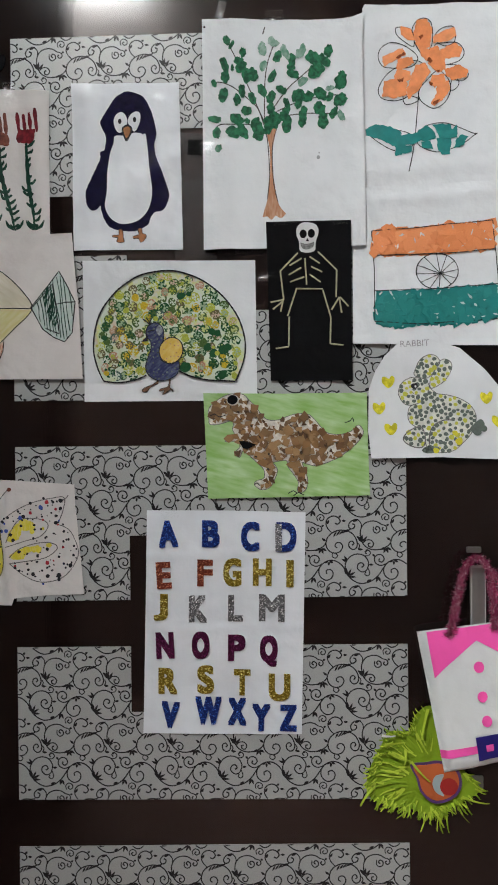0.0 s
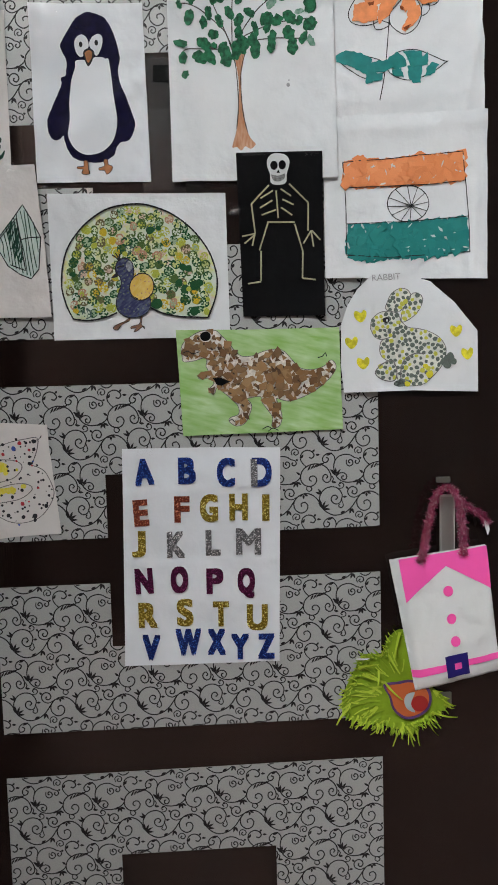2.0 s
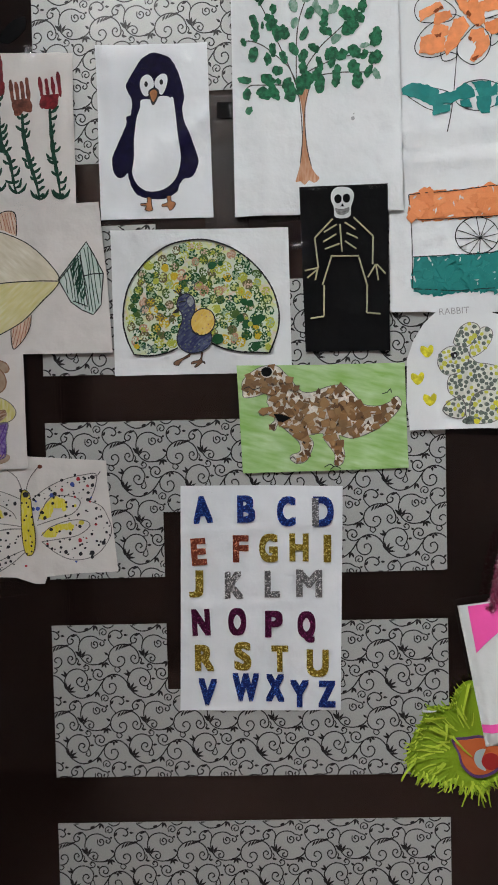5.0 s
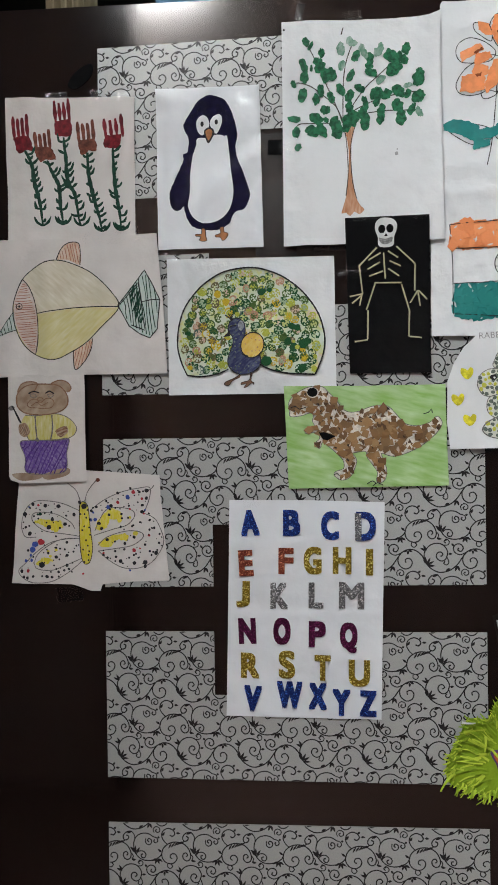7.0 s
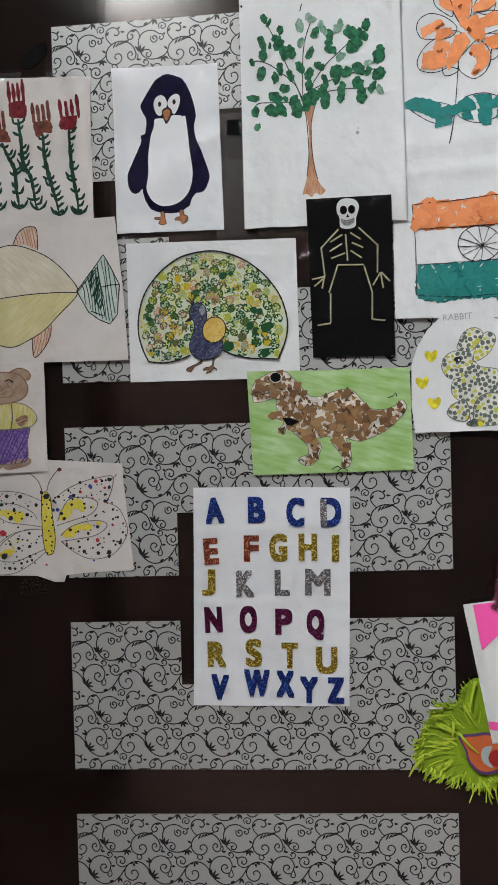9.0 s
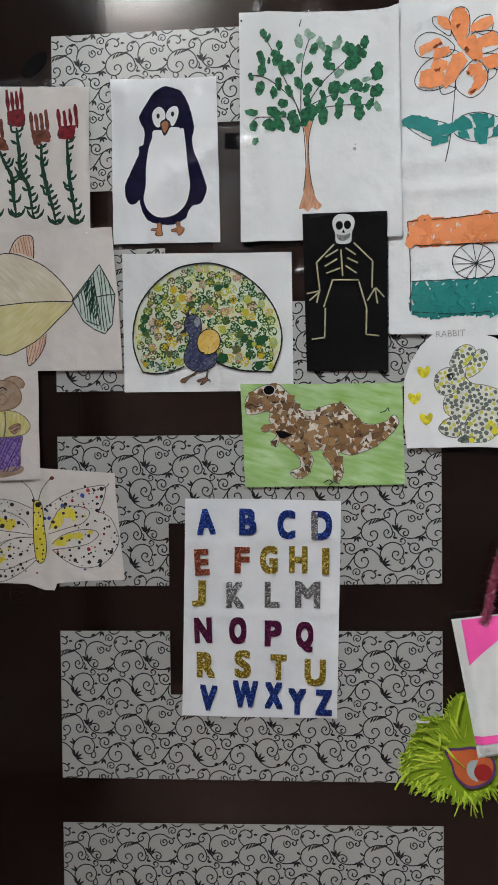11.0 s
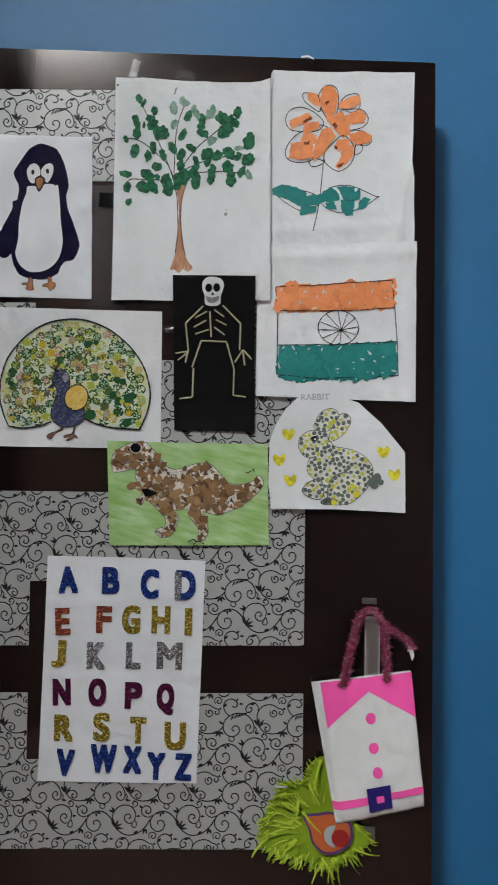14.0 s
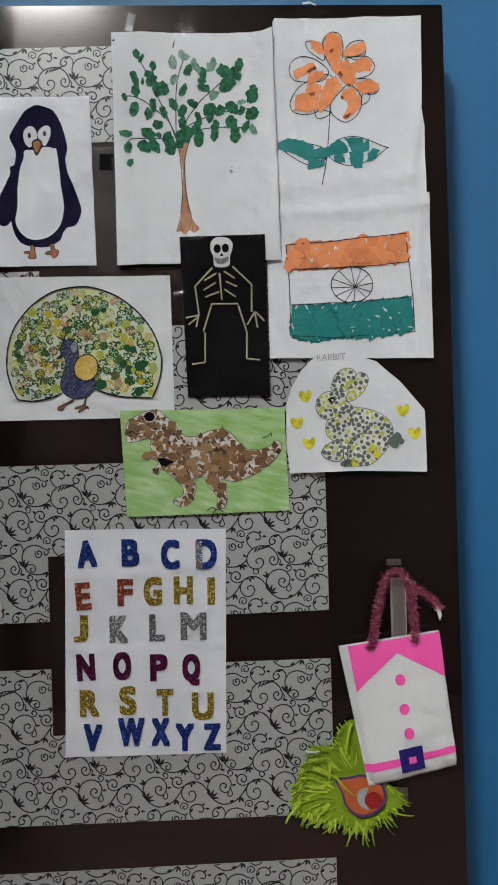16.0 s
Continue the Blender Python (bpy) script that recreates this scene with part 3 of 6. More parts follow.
            verts += [(v[0], v[1] + thick, v[2]) for v in verts]
            faces += [tuple(i + k for i in reversed(f)) for f in faces]
            for a, b in rim:
                m = len(verts)
                verts += [verts[b], verts[a], verts[a + k], verts[b + k]]
                faces.append((m, m + 1, m + 2, m + 3))
        return mesh_of("piece", verts, faces, True)

    def fill(self, name, outline, mat, h=0.0003, smooth=True, label="", parent=None, rag=0.0):
        o = spline(outline, True) if smooth else dense(outline, 4.0)
        if rag:
            o = [(x + random.uniform(-rag, rag), z + random.uniform(-rag, rag)) for x, z in o]
        return part(name, self.flat(o, h), mat, parent or self.ob, label)

    def ribbon(self, lists, w, h, smooth=True, taper=False):
        verts, faces = [], []
        for pts in lists:
            closed = len(pts) > 3 and pts[0] == pts[-1]
            path = spline(pts[:-1] if closed else pts, closed) if smooth else dense(pts, 3.0, False)
            if closed:
                path = path + path[:1]
            first = len(verts)
            for i, (x, z) in enumerate(path):
                a, b = path[max(0, i - 1)], path[min(len(path) - 1, i + 1)]
                d = Vector((b[0] - a[0], b[1] - a[1]))
                d = d.normalized() if d.length > 1e-6 else Vector((1, 0))
                ww = w * (0.5 + 0.08 * math.sin(i * 0.7 + x))
                if taper:
                    ww *= 0.25 + math.sin(math.pi * (0.12 + 0.86 * i / max(1, len(path) - 1)))
                verts += [self.at(x - d.y * ww, z + d.x * ww, h), self.at(x + d.y * ww, z - d.x * ww, h)]
                if i:
                    k = first + 2 * i
                    faces.append((k - 2, k - 1, k + 1, k))
        return mesh_of("line", verts, faces)

    def stroke(self, name, lists, mat, w=1.2, h=0.0007, smooth=True, label="", parent=None, taper=False):
        if not isinstance(lists[0], list):
            lists = [lists]
        for k, line in enumerate(lists):
            ob = part(name, self.ribbon([line], w, h + 0.00002 * (k % 9), smooth, taper), mat, parent or self.ob, label)
        return ob

    def dabs(self, name, spots, mat, h=0.0006, ring=False, label="", petals=0, parent=None):
        """Small dabs of paint (x, z, radius), each a piece of its own."""
        for x, z, r in spots:
            ob = new(name, random.choice(dab_meshes(mat, ring, petals)))
            ob.parent = parent or self.ob
            ob.matrix_basis = self.lay(x, z, h, random.uniform(0, 360), r / 1000, r / 1000 * random.uniform(0.75, 1.0))

    def blots(self, name, spots, mat, h, label=""):
        """Tiny flecks too small to pick apart, in one mesh."""
        verts, faces = [], []
        for x, z, r in spots:
            k, n, a0 = len(verts), 6, random.uniform(0, 6)
            verts += [self.at(x + r * random.uniform(0.6, 1.2) * math.cos(a0 + i), z + r * random.uniform(0.6, 1.2) * math.sin(a0 + i), h) for i in range(n)]
            faces.append(tuple(range(k, k + n)))
        return tagged(part(name, mesh_of(name, verts, faces), mat, self.ob, label), kind="stuff")

    def scatter(self, outline, n, gap, seed, margin=0.0):
        rnd = random.Random(seed)
        o = spline(outline, True)
        x0, x1 = min(p[0] for p in o), max(p[0] for p in o)
        z0, z1 = min(p[1] for p in o), max(p[1] for p in o)
        out, tries = [], 0
        while len(out) < n and tries < n * 40:
            tries += 1
            p = rnd.uniform(x0, x1), rnd.uniform(z0, z1)
            if within(p, o) and (not margin or all(within((p[0] + margin * a, p[1] + margin * c), o) for a, c in ((1, 0), (-1, 0), (0, 1), (0, -1)))) and all((p[0] - q[0]) ** 2 + (p[1] - q[1]) ** 2 > gap * gap for q in out):
                out.append(p)
        return out

    def chips(self, name, outline, n, size, gap, mat, seed, h=0.0006, parent=None, inset=0.36, slim=1.0, tip=5.0):
        """Torn scraps of paper glued inside an outline."""
        rnd = random.Random(seed)
        for x, z in self.scatter(outline, n, gap, seed, size * inset):
            ob = new(name, rnd.choice(SCRAP_MESHES[mat.name]))
            ob.parent = parent or self.ob
            s = size * rnd.uniform(0.75, 1.25) / 1000
            ob.matrix_basis = self.lay(x, z, h + rnd.uniform(0, 0.0006), rnd.uniform(0, 360), s, s * slim * rnd.uniform(0.6, 1.0), rnd.uniform(-tip, tip))

    def torn(self, name, o, mat, h):
        # one torn scrap with ragged edges
        o = [(x + random.uniform(-0.8, 0.8), z + random.uniform(-0.8, 0.8)) for x, z in dense(o, 2.6)]
        return part(name, self.flat(o, h, 6.0, 0.0003), mat, self.ob)

    def tape(self, x, z, w, hgt, turn=0.0, tilt=None):
        """A strip of clear tape over the paper's edge."""
        verts, n = [], 6
        ca, sa = math.cos(radians(turn)), math.sin(radians(turn))
        drop = 0.0008 if tilt is None else math.tan(radians(tilt)) * hgt / 2000
        for i in range(n + 1):
            for j in (-1, 0, 1):
                u, v = (i / n - 0.5) * w, j * hgt / 2
                px, pz = x + u * ca - v * sa, z + u * sa + v * ca
                verts.append(self.at(px, pz, 0.0005 + drop + 0.0003 * math.sin(i * 2.1 + j) - drop * j))
        faces = [(i * 3 + k, i * 3 + 3 + k, i * 3 + 4 + k, i * 3 + 1 + k) for i in range(n) for k in (0, 1)]
        return part("tape", mesh_of("tape", verts, faces, True), TAPE, self.ob, "clear sticky tape")


def scrap_meshes(mat, seed):
    rnd, out = random.Random(seed), []
    for k in range(5):
        n = rnd.choice((3, 4, 4, 5))
        ring = [(math.cos(i * math.tau / n + rnd.uniform(-0.3, 0.3)), math.sin(i * math.tau / n + rnd.uniform(-0.3, 0.3))) for i in range(n)]
        ring = [(x * 0.66 * k0, z * 0.66 * k0) for (x, z), k0 in zip(ring, (rnd.uniform(0.75, 1.2) for _ in ring))]
        verts = [(x, -0.0003, z) for x, z in ring] + [(x * 1.04, 0.0002, z * 1.04) for x, z in ring]
        faces = [tuple(range(n))] + [(i, i + n, (i + 1) % n + n, (i + 1) % n) for i in range(n)]
        me = mesh_of("scrap", verts, faces)
        me.materials.append(mat)
        out.append(me)
    return out


DABS = {}


def dab_meshes(mat, ring, petals):
    """Five uneven dabs of radius one, as discs or rings."""
    key = (mat.name, ring, petals)
    if key not in DABS:
        DABS[key] = []
        for _ in range(5):
            n, verts = 12, []
            for i in range(n):
                a = i * math.tau / n
                r = random.uniform(0.86, 1.1) * (1 + 0.07 * math.cos(petals * a) if petals else 1)
                verts.append((r * math.cos(a), 0, r * math.sin(a)))
            faces = [tuple(range(n))]
            if ring == "rosette":
                verts, faces = [], []
                def bar(p, q, w):
                    d = (Vector(q) - Vector(p)).normalized() * w
                    k = len(verts)
                    verts.extend(((p[0] - d.y, 0, p[1] + d.x), (p[0] + d.y, 0, p[1] - d.x), (q[0] + d.y, 0, q[1] - d.x), (q[0] - d.y, 0, q[1] + d.x)))
                    faces.append((k, k + 1, k + 2, k + 3))
                rim = 11
                edge = [(random.uniform(0.9, 1.06) * math.cos(i * math.tau / rim), random.uniform(0.9, 1.06) * math.sin(i * math.tau / rim)) for i in range(rim)]
                for i in range(rim):
                    if random.random() < 0.85:
                        bar(edge[i], edge[(i + 1) % rim], random.uniform(0.08, 0.26))
                    if i % 2 and random.random() < 0.85:
                        bar(edge[i], (edge[i][0] * 0.25, edge[i][1] * 0.25), random.uniform(0.06, 0.24))
            elif ring:
                verts += [(x * 0.54, 0, z * 0.54) for x, y, z in verts]
                faces = [(i, (i + 1) % n, (i + 1) % n + n, i + n) for i in range(n)]
            me = mesh_of("dab", verts, faces)
            me.materials.append(mat)
            DABS[key].append(me)
    return DABS[key]


SCRAP_MESHES = {m.name: scrap_meshes(m, i) for i, m in enumerate((ORANGE_BITS, GREEN_BITS, BROWN_BITS, PALE_BITS, WHITE_BITS, DARK_BITS, CARD))}

# ---- the artworks ----
flag = Sheet("drawing_sheet", (0.2450, 1.6875), [(-106.0, 102.5), (106.0, 106.5), (106.0, -107.5), (-106.0, -101.5)], 1, GREY,
             "white paper with a flag of torn orange and green paper", 0.0019, ((1, 1, 0.003, 60),), 1, folds=((92, 60, 88, 0.0035, 9), (0, 88, 2, 0.0025, 8), (30, 70, 60, 0.0015, 8),))
orange = Sheet("drawing_sheet", (0.2517, 1.9052), [(-96.7, 115.8), (-93.7, 120.8), (30.3, 120.8), (96.3, 119.8), (93.3, 10.8), (92.3, -2.2), (95.3, -26.2), (97.3, -119.2), (-96.7, -120.2)], 0, GREY,
               "white paper with an orange torn-paper flower on a stem", 0.0020, ((1, -0.2, 0.006, 45), (-1, 1, 0.003, 40)), 2, folds=((84, -38, 79.4, 0.0045, 7), (-40, 96, 20, 0.002, 8), (0, -92, 3, 0.002, 9),))
flowers = Sheet("drawing_sheet", (-0.3532, 1.8342), [(-93.8, 105.8), (-17.8, 101.8), (93.2, 95.8), (92.2, -5.2), (92.2, -103.2), (-91.8, -99.2)], 0, WARM,
                "cream paper with five red fork-printed flowers", 0.0019, ((1, -1, 0.002, 40),), 3, folds=((72, 0, 90, 0.003, 11), (-60, 0, 92, 0.002, 14),))
penguin = Sheet("drawing_sheet", (-0.1572, 1.8265), [(-72.3, 110.0), (71.2, 107.5), (72.2, 31.5), (74.2, -112.5), (-71.8, -110.5)], 0, SLICK,
                "slick white paper with a navy and white penguin shape", 0.0015, ((-1, 1, 0.004, 45), (1, 1, 0.003, 40)), 4, folds=((20, -20, 35, 0.0022, 13), (-50, 0, 90, 0.002, 12),))
tree = Sheet("drawing_sheet", (0.0505, 1.8622), [(-104.5, 150.5), (-27.5, 147.6), (46.5, 144.7), (90.5, 144.7), (103.5, 148.6), (104.5, 48.2), (106.5, -149.5), (-105.5, -150.4)], 2, GREY,
             "white paper with a thumb-printed green tree on a brown trunk", 0.0019, ((1, 1, 0.006, 55),), 5, folds=((-70, 0, 88, 0.0025, 18), (95, 60, 90, 0.002, 14),))
fish = Sheet("drawing_sheet", (-0.3798, 1.6420), [(-159.2, 98.0), (5.8, 94.0), (148.8, 97.0), (156.8, -2.0), (161.8, -97.0), (43.8, -96.0), (-151.2, -98.0)], 1, WARM,
             "white paper with a crayoned yellow fish shape", 0.0019, ((1, -1, 0.003, 50), (1, 1, 0.002, 40)), 6, folds=((-10, 0, 92, 0.003, 15), (70, 0, 85, 0.003, 16), (-70, 0, 95, 0.003, 15),))
peacock = Sheet("drawing_sheet", (-0.1022, 1.6072), [(-114.8, 94.8), (6.2, 92.8), (114.2, 90.8), (115.2, -93.2), (-114.8, -92.2)], 0, GREY,
                "white paper with a stamped green fan and blue bird shape", 0.0016, ((-1, 1, 0.003, 40),), 7, folds=((-70, 0, 90, 0.0016, 13), (60, 30, 60, 0.0016, 14),))
skeleton = Sheet("drawing_sheet", (0.0833, 1.6428), [(-56.3, 102.2), (53.7, 102.2), (53.7, -1.8), (54.7, -104.8), (-52.3, -103.8)], 4, CARD,
                 "black card with a figure of pale sticks", 0.0010, ((1, -1, 0.002, 40),), 8, folds=((0, -50, 5, 0.001, 14),), crease=False)
# the card leans: its head lies on the tree's sheet, its foot on the door
skeleton.ob.location.y, skeleton.ob.rotation_euler.x = -0.009, 0.05
butterfly = Sheet("drawing_sheet", (-0.3335, 1.3300), [(-101.5, 72.0), (-79.5, 78.0), (-5.5, 83.0), (59.5, 78.0), (101.5, 75.0), (102.5, 45.0), (113.5, -71.0), (61.5, -73.0), (18.5, -77.0), (15.5, -86.0), (0.5, -86.0), (-24.5, -78.0), (-113.5, -76.0)], 0, WARM,
                  "cream paper with a dotted yellow butterfly shape", 0.0021, ((-1, -1, 0.004, 50), (1, 1, 0.002, 30)), 9, folds=((10, 0, 92, 0.003, 9), (-60, -30, 60, 0.002, 12),))
bear = Sheet("drawing_sheet", (-0.3908, 1.4702), [(-56.2, 77.8), (54.8, 75.8), (55.8, -73.2), (-28.2, -75.2), (-42.2, -74.2), (-53.2, -70.2), (-56.2, -64.2)], 2, WARM,
             "cream paper with a tan crayon figure in purple trousers", 0.0010, ((-1, -1, 0.003, 30),), 10, folds=((10, 0, 85, 0.0015, 9),))
dino = Sheet("drawing_sheet", (0.0510, 1.4548), [(-109.0, 69.2), (-5.0, 67.2), (105.0, 67.2), (106.0, 0.2), (108.0, -66.8), (-104.0, -69.8)], 1, GREEN_FIELD,
             "green crayoned paper with a brown torn-paper dinosaur shape", 0.0012, ((-1, 1, 0.002, 40),), 11, folds=((10, 0, 82, 0.002, 13),))
rabbit = Sheet("drawing_sheet", (0.2488, 1.5075), [(-87.8, -71.5), (-91.8, -36.5), (-90.8, 17.5), (-81.8, 42.5), (-69.8, 61.5), (-48.8, 81.5), (-12.8, 83.5), (27.2, 70.5), (56.2, 43.5), (76.2, 20.5), (88.2, 5.5), (89.2, -74.5), (2.2, -70.5)], 2, GREY,
               "domed white paper with a dabbed rabbit shape and hearts", 0.0018, ((1, 1, 0.002, 40),), 12, folds=((40, 0, 68, 0.003, 12), (-60, 0, 100, 0.002, 12),))
alphabet = Sheet("drawing_sheet", (-0.0340, 1.2210), [(-101.0, 149.0), (10.0, 148.0), (109.0, 145.0), (105.0, 1.0), (101.0, -147.0), (-9.0, -147.0), (-109.0, -147.0), (-103.0, 61.0)], 0, SLICK,
                 "white paper chart with the alphabet in glitter letters", 0.0018, ((-1, -1, 0.002, 40),), 13, folds=((0, -6, 1, 0.0012, 5), (0, 91, 2, 0.0012, 5),), crease=False)

# fork-printed flowers
for head, red in (([(-82.8, 78.8), (-80.8, 43.8), (-76.8, 27.8), (-71.8, 24.8), (-62.8, 28.8), (-53.8, 26.8), (-52.8, 30.8), (-56.8, 50.8), (-62.8, 80.8)], RED), ([(-50.8, 54.8), (-48.8, 32.8), (-44.8, 12.8), (-35.8, 14.8), (-20.8, 14.8), (-23.8, 32.8), (-30.8, 57.8)], RUST),
                  ([(-22.8, 97.8), (-21.8, 67.8), (-20.8, 49.8), (-14.8, 46.8), (-0.8, 45.8), (3.2, 50.8), (1.2, 78.8), (-2.8, 99.8)], RED), ([(11.2, 65.8), (12.2, 38.8), (15.2, 19.8), (21.2, 18.8), (26.2, 23.8), (38.2, 24.8), (36.2, 44.8), (32.2, 67.8)], RUST),
                  ([(49.2, 67.8), (50.2, 43.8), (49.2, 28.8), (62.2, 25.8), (71.2, 25.8), (75.2, 42.8), (74.2, 71.8)], RED)):
    a, b = head[0], head[-1]
    low = [p for p in head[1:-1]]
    mid_z = a[1] * 0.44 + min(p[1] for p in head) * 0.56
    flowers.fill("petal_cup", [(a[0] + 1, mid_z)] + [p for p in low if p[1] < mid_z] + [(b[0] + 3, mid_z)], red, rag=0.8)
    tines = []
    for k in range(4):
        u = k / 3
        tines.append([(a[0] + (b[0] - a[0]) * u, a[1] + (b[1] - a[1]) * u + (-4 if k in (1, 2) else 0)), (a[0] + 1 + (b[0] - a[0]) * u, (a[1] + mid_z) / 2 + k), (a[0] + 2 + (b[0] - a[0]) * u + 1, mid_z - 5)])
    flowers.stroke("petal_tine", tines, red, 4.4, 0.0005, taper=True)
for line in ([(-64.8, 28.8), (-55.8, 10.8), (-51.8, -17.2), (-44.8, -45.2), (-40.8, -77.2)], [(-32.8, 13.8), (-26.8, -2.2), (-16.8, -23.2), (-14.8, -50.2), (-10.8, -77.2)], [(-8.8, 44.8), (-5.8, 15.8), (-3.8, -16.2), (6.2, -36.2), (12.2, -72.2), (16.2, -80.2)],
             [(25.2, 21.8), (26.2, -9.2), (32.2, -37.2), (41.2, -69.2), (45.2, -89.2)], [(62.2, 25.8), (63.2, -11.2), (66.2, -39.2), (71.2, -66.2), (73.2, -90.2)]):
    stem = flowers.stroke("stem", line, STEM, 4.8, taper=True)
    flowers.stroke("stem", line, STEM, 2.8, 0.0010)
    rnd, twigs, path = random.Random(len(line) + int(line[0][0])), [], spline(line)
    for k in range(3, len(path) - 2, 3):
        x, z = path[k]
        for s in ((-1, 1) if k % 8 < 4 else (1,)):
            if rnd.random() < 0.25:
                continue
            r = rnd.uniform(5, 12)
            twigs.append([(x, z), (x + s * r * 0.6, z + r * rnd.uniform(0.0, 0.5)), (x + s * r * rnd.uniform(0.8, 1.05), z + r * rnd.uniform(0.3, 1.2))])
    x, z = path[-1]
    twigs += [[(x, z), (x + s * 8, z + 5), (x + s * 12, z + 13)] for s in (-1, 1)]
    flowers.stroke("leaf_stroke", twigs, STEM, 3.2, 0.0006, taper=True)
flowers.tape(60, 98, 60, 22)
flowers.tape(80, -96, 34, 18, 8)
flowers.tape(-20, 104, 34, 14)

# penguin shape
penguin.fill("navy_shape", [(8.5, 97), (-1.9, 96.7), (-13.8, 90.3), (-23.1, 78), (-33.9, 60.6), (-33.9, 55.9), (-31.7, 50.1), (-27.6, 39.6), (-28.3, 30.6), (-30, 21.6), (-35.5, 19.4), (-34.6, 12.9), (-38.7, 1.5), (-46.8, -16.2), (-53.7, -31.4), (-54.4, -41.7), (-52.1, -53.5), (-44.8, -59), (-36.9, -55.5), (-34.7, -53), (-33, -62.1), (-29.2, -72.7)]
             + [(-22.8, -80.7), (-12.4, -85), (4.6, -87.1), (16.3, -85.1), (28.1, -77.9), (30.8, -70.3), (37.4, -61.7), (42.6, -61.4), (49.1, -58.4), (55.8, -45.9), (56.4, -38.3), (53.5, -26.6), (47.3, -8.4), (39.8, 11.2), (37.4, 25.5), (40.2, 40.7), (39, 51), (35.4, 66.6), (29.1, 82.3), (21.5, 91.8)], NAVY, 0.0003, rag=0.4)
penguin.fill("white_front", [(-15, 40.1), (-16.7, 31.2), (-21.4, 18.6), (-23.3, 8.4), (-25.7, -9.6), (-26, -30.2), (-27.5, -43), (-28.9, -50.7), (-27, -59.8), (-21.3, -69.2), (-10.9, -76.1), (2.1, -76.7), (15.2, -72.2), (25.8, -62.4), (31.1, -51.1), (33.9, -35.9), (32.8, -20.4), (30.5, -2.3), (29, 15.7), (27.1, 33.7), (25.4, 42.1), (22, 40.7), (19.5, 42.9), (9.1, 43.6), (1.2, 39.9)], SLICK, 0.0011)
disc_a = penguin.fill("white_disc", [(-16.3, 59.5), (-12.8, 67.8), (-6.2, 70.5), (-0.5, 67), (2, 58.9), (-0.7, 51.3), (-7.6, 43.8), (-13.8, 48.5)], SLICK, 0.0011)
disc_b = penguin.fill("white_disc", [(2.5, 58.9), (6.3, 67.1), (13.4, 71.3), (18.5, 69.2), (19.5, 61.2), (16.5, 52.4), (11.2, 45), (6.1, 50.9)], SLICK, 0.0012)
penguin.fill("dark_spot", oval(-7.9, 58.5, 2.3, 3.4), PEN, 0.0016, parent=disc_a)
penguin.fill("dark_spot", oval(11.7, 60.6, 2.3, 3.4), PEN, 0.0016, parent=disc_b)
penguin.fill("dark_patch", [(-5.2, 49.8), (1.4, 54.3), (8.1, 50.8), (7.2, 42.6), (0.3, 32.2), (-4.3, 41.8)], PEN, 0.0016)
penguin.fill("orange_patch", [(-3.4, 48.4), (1.4, 51.7), (5.8, 49.4), (4.9, 42.8), (0.4, 36.4), (-2.4, 42.2)], ORANGE_PEN, 0.0021)
for foot in ([(-10.5, -84.6), (-10.6, -91.6), (-19, -92), (-18.5, -94.6), (-11.7, -95.4), (-13.9, -99.9), (-9.2, -102), (-3.4, -100.9), (-4.7, -95.7), (-5.8, -84.8)], [(14.5, -83.7), (15.5, -91.5), (8.4, -93.7), (9.1, -96.8), (15.4, -97.1), (17.9, -101.9), (22.6, -99.5), (25.8, -94.5), (24.8, -91.4), (20.2, -89.6), (19.8, -83.4)]):
    shoe = penguin.fill("orange_foot", foot, ORANGE_PEN, 0.0005)
    penguin.stroke("foot_line", foot + foot[:1], PEN, 0.9, 0.0008, parent=shoe)


def film_cover(sheet, x0, x1, z0, z1):
    verts, n, m = [], 14, 18
    for i in range(n + 1):
        for j in range(m + 1):
            x, z = x0 + (x1 - x0) * i / n, z0 + (z1 - z0) * j / m
            edge = max(abs(2 * i / n - 1), abs(2 * j / m - 1))
            bow = 0.0008 * noise.noise(Vector((x / 20, z / 20, 3))) * edge
            verts.append(sheet.at(x, z, 0.0018 + bow))
    faces = [(i * (m + 1) + j, (i + 1) * (m + 1) + j, (i + 1) * (m + 1) + j + 1, i * (m + 1) + j + 1) for i in range(n) for j in range(m)]
    part("clear_cover", mesh_of("clear_cover", verts, faces, True), FILM, sheet.ob, "clear plastic film cover")
film_cover(penguin, -74, 75, -113, 113)
penguin.tape(-46, 101, 36, 20, 14, 5.0)
penguin.tape(-62, 84, 11, 30, 5, 5.4)
penguin.tape(46, 90, 12, 22, 20, 7.2)

# thumb-printed tree
trunk = tree.fill("trunk", [(-22.5, 9.0), (-20.5, -3.4), (-17.5, -24.8), (-17.5, -53.0), (-20.5, -82.3), (-26.5, -103.7), (-27.5, -109.5), (-21.5, -108.6), (-16.5, -113.4), (-10.5, -107.6), (-4.5, -111.5), (2.5, -105.6), (-1.5, -100.8), (-7.5, -90.1), (-11.5, -67.7), (-14.5, -42.3), (-14.5, -23.8), (-10.5, -3.4), (-8.5, 9.0)], BARK, 0.0003)
tree.stroke("trunk_outline", [[(-24.5, 9.3), (-20.5, -9.2), (-18.5, -38.4), (-18.5, -60.8), (-21.5, -86.2)], [(-7.5, 8.3), (-13.5, -13.1), (-14.5, -38.4), (-12.5, -67.7), (-7.5, -90.1)]], BRANCH, 1.2, 0.0006)
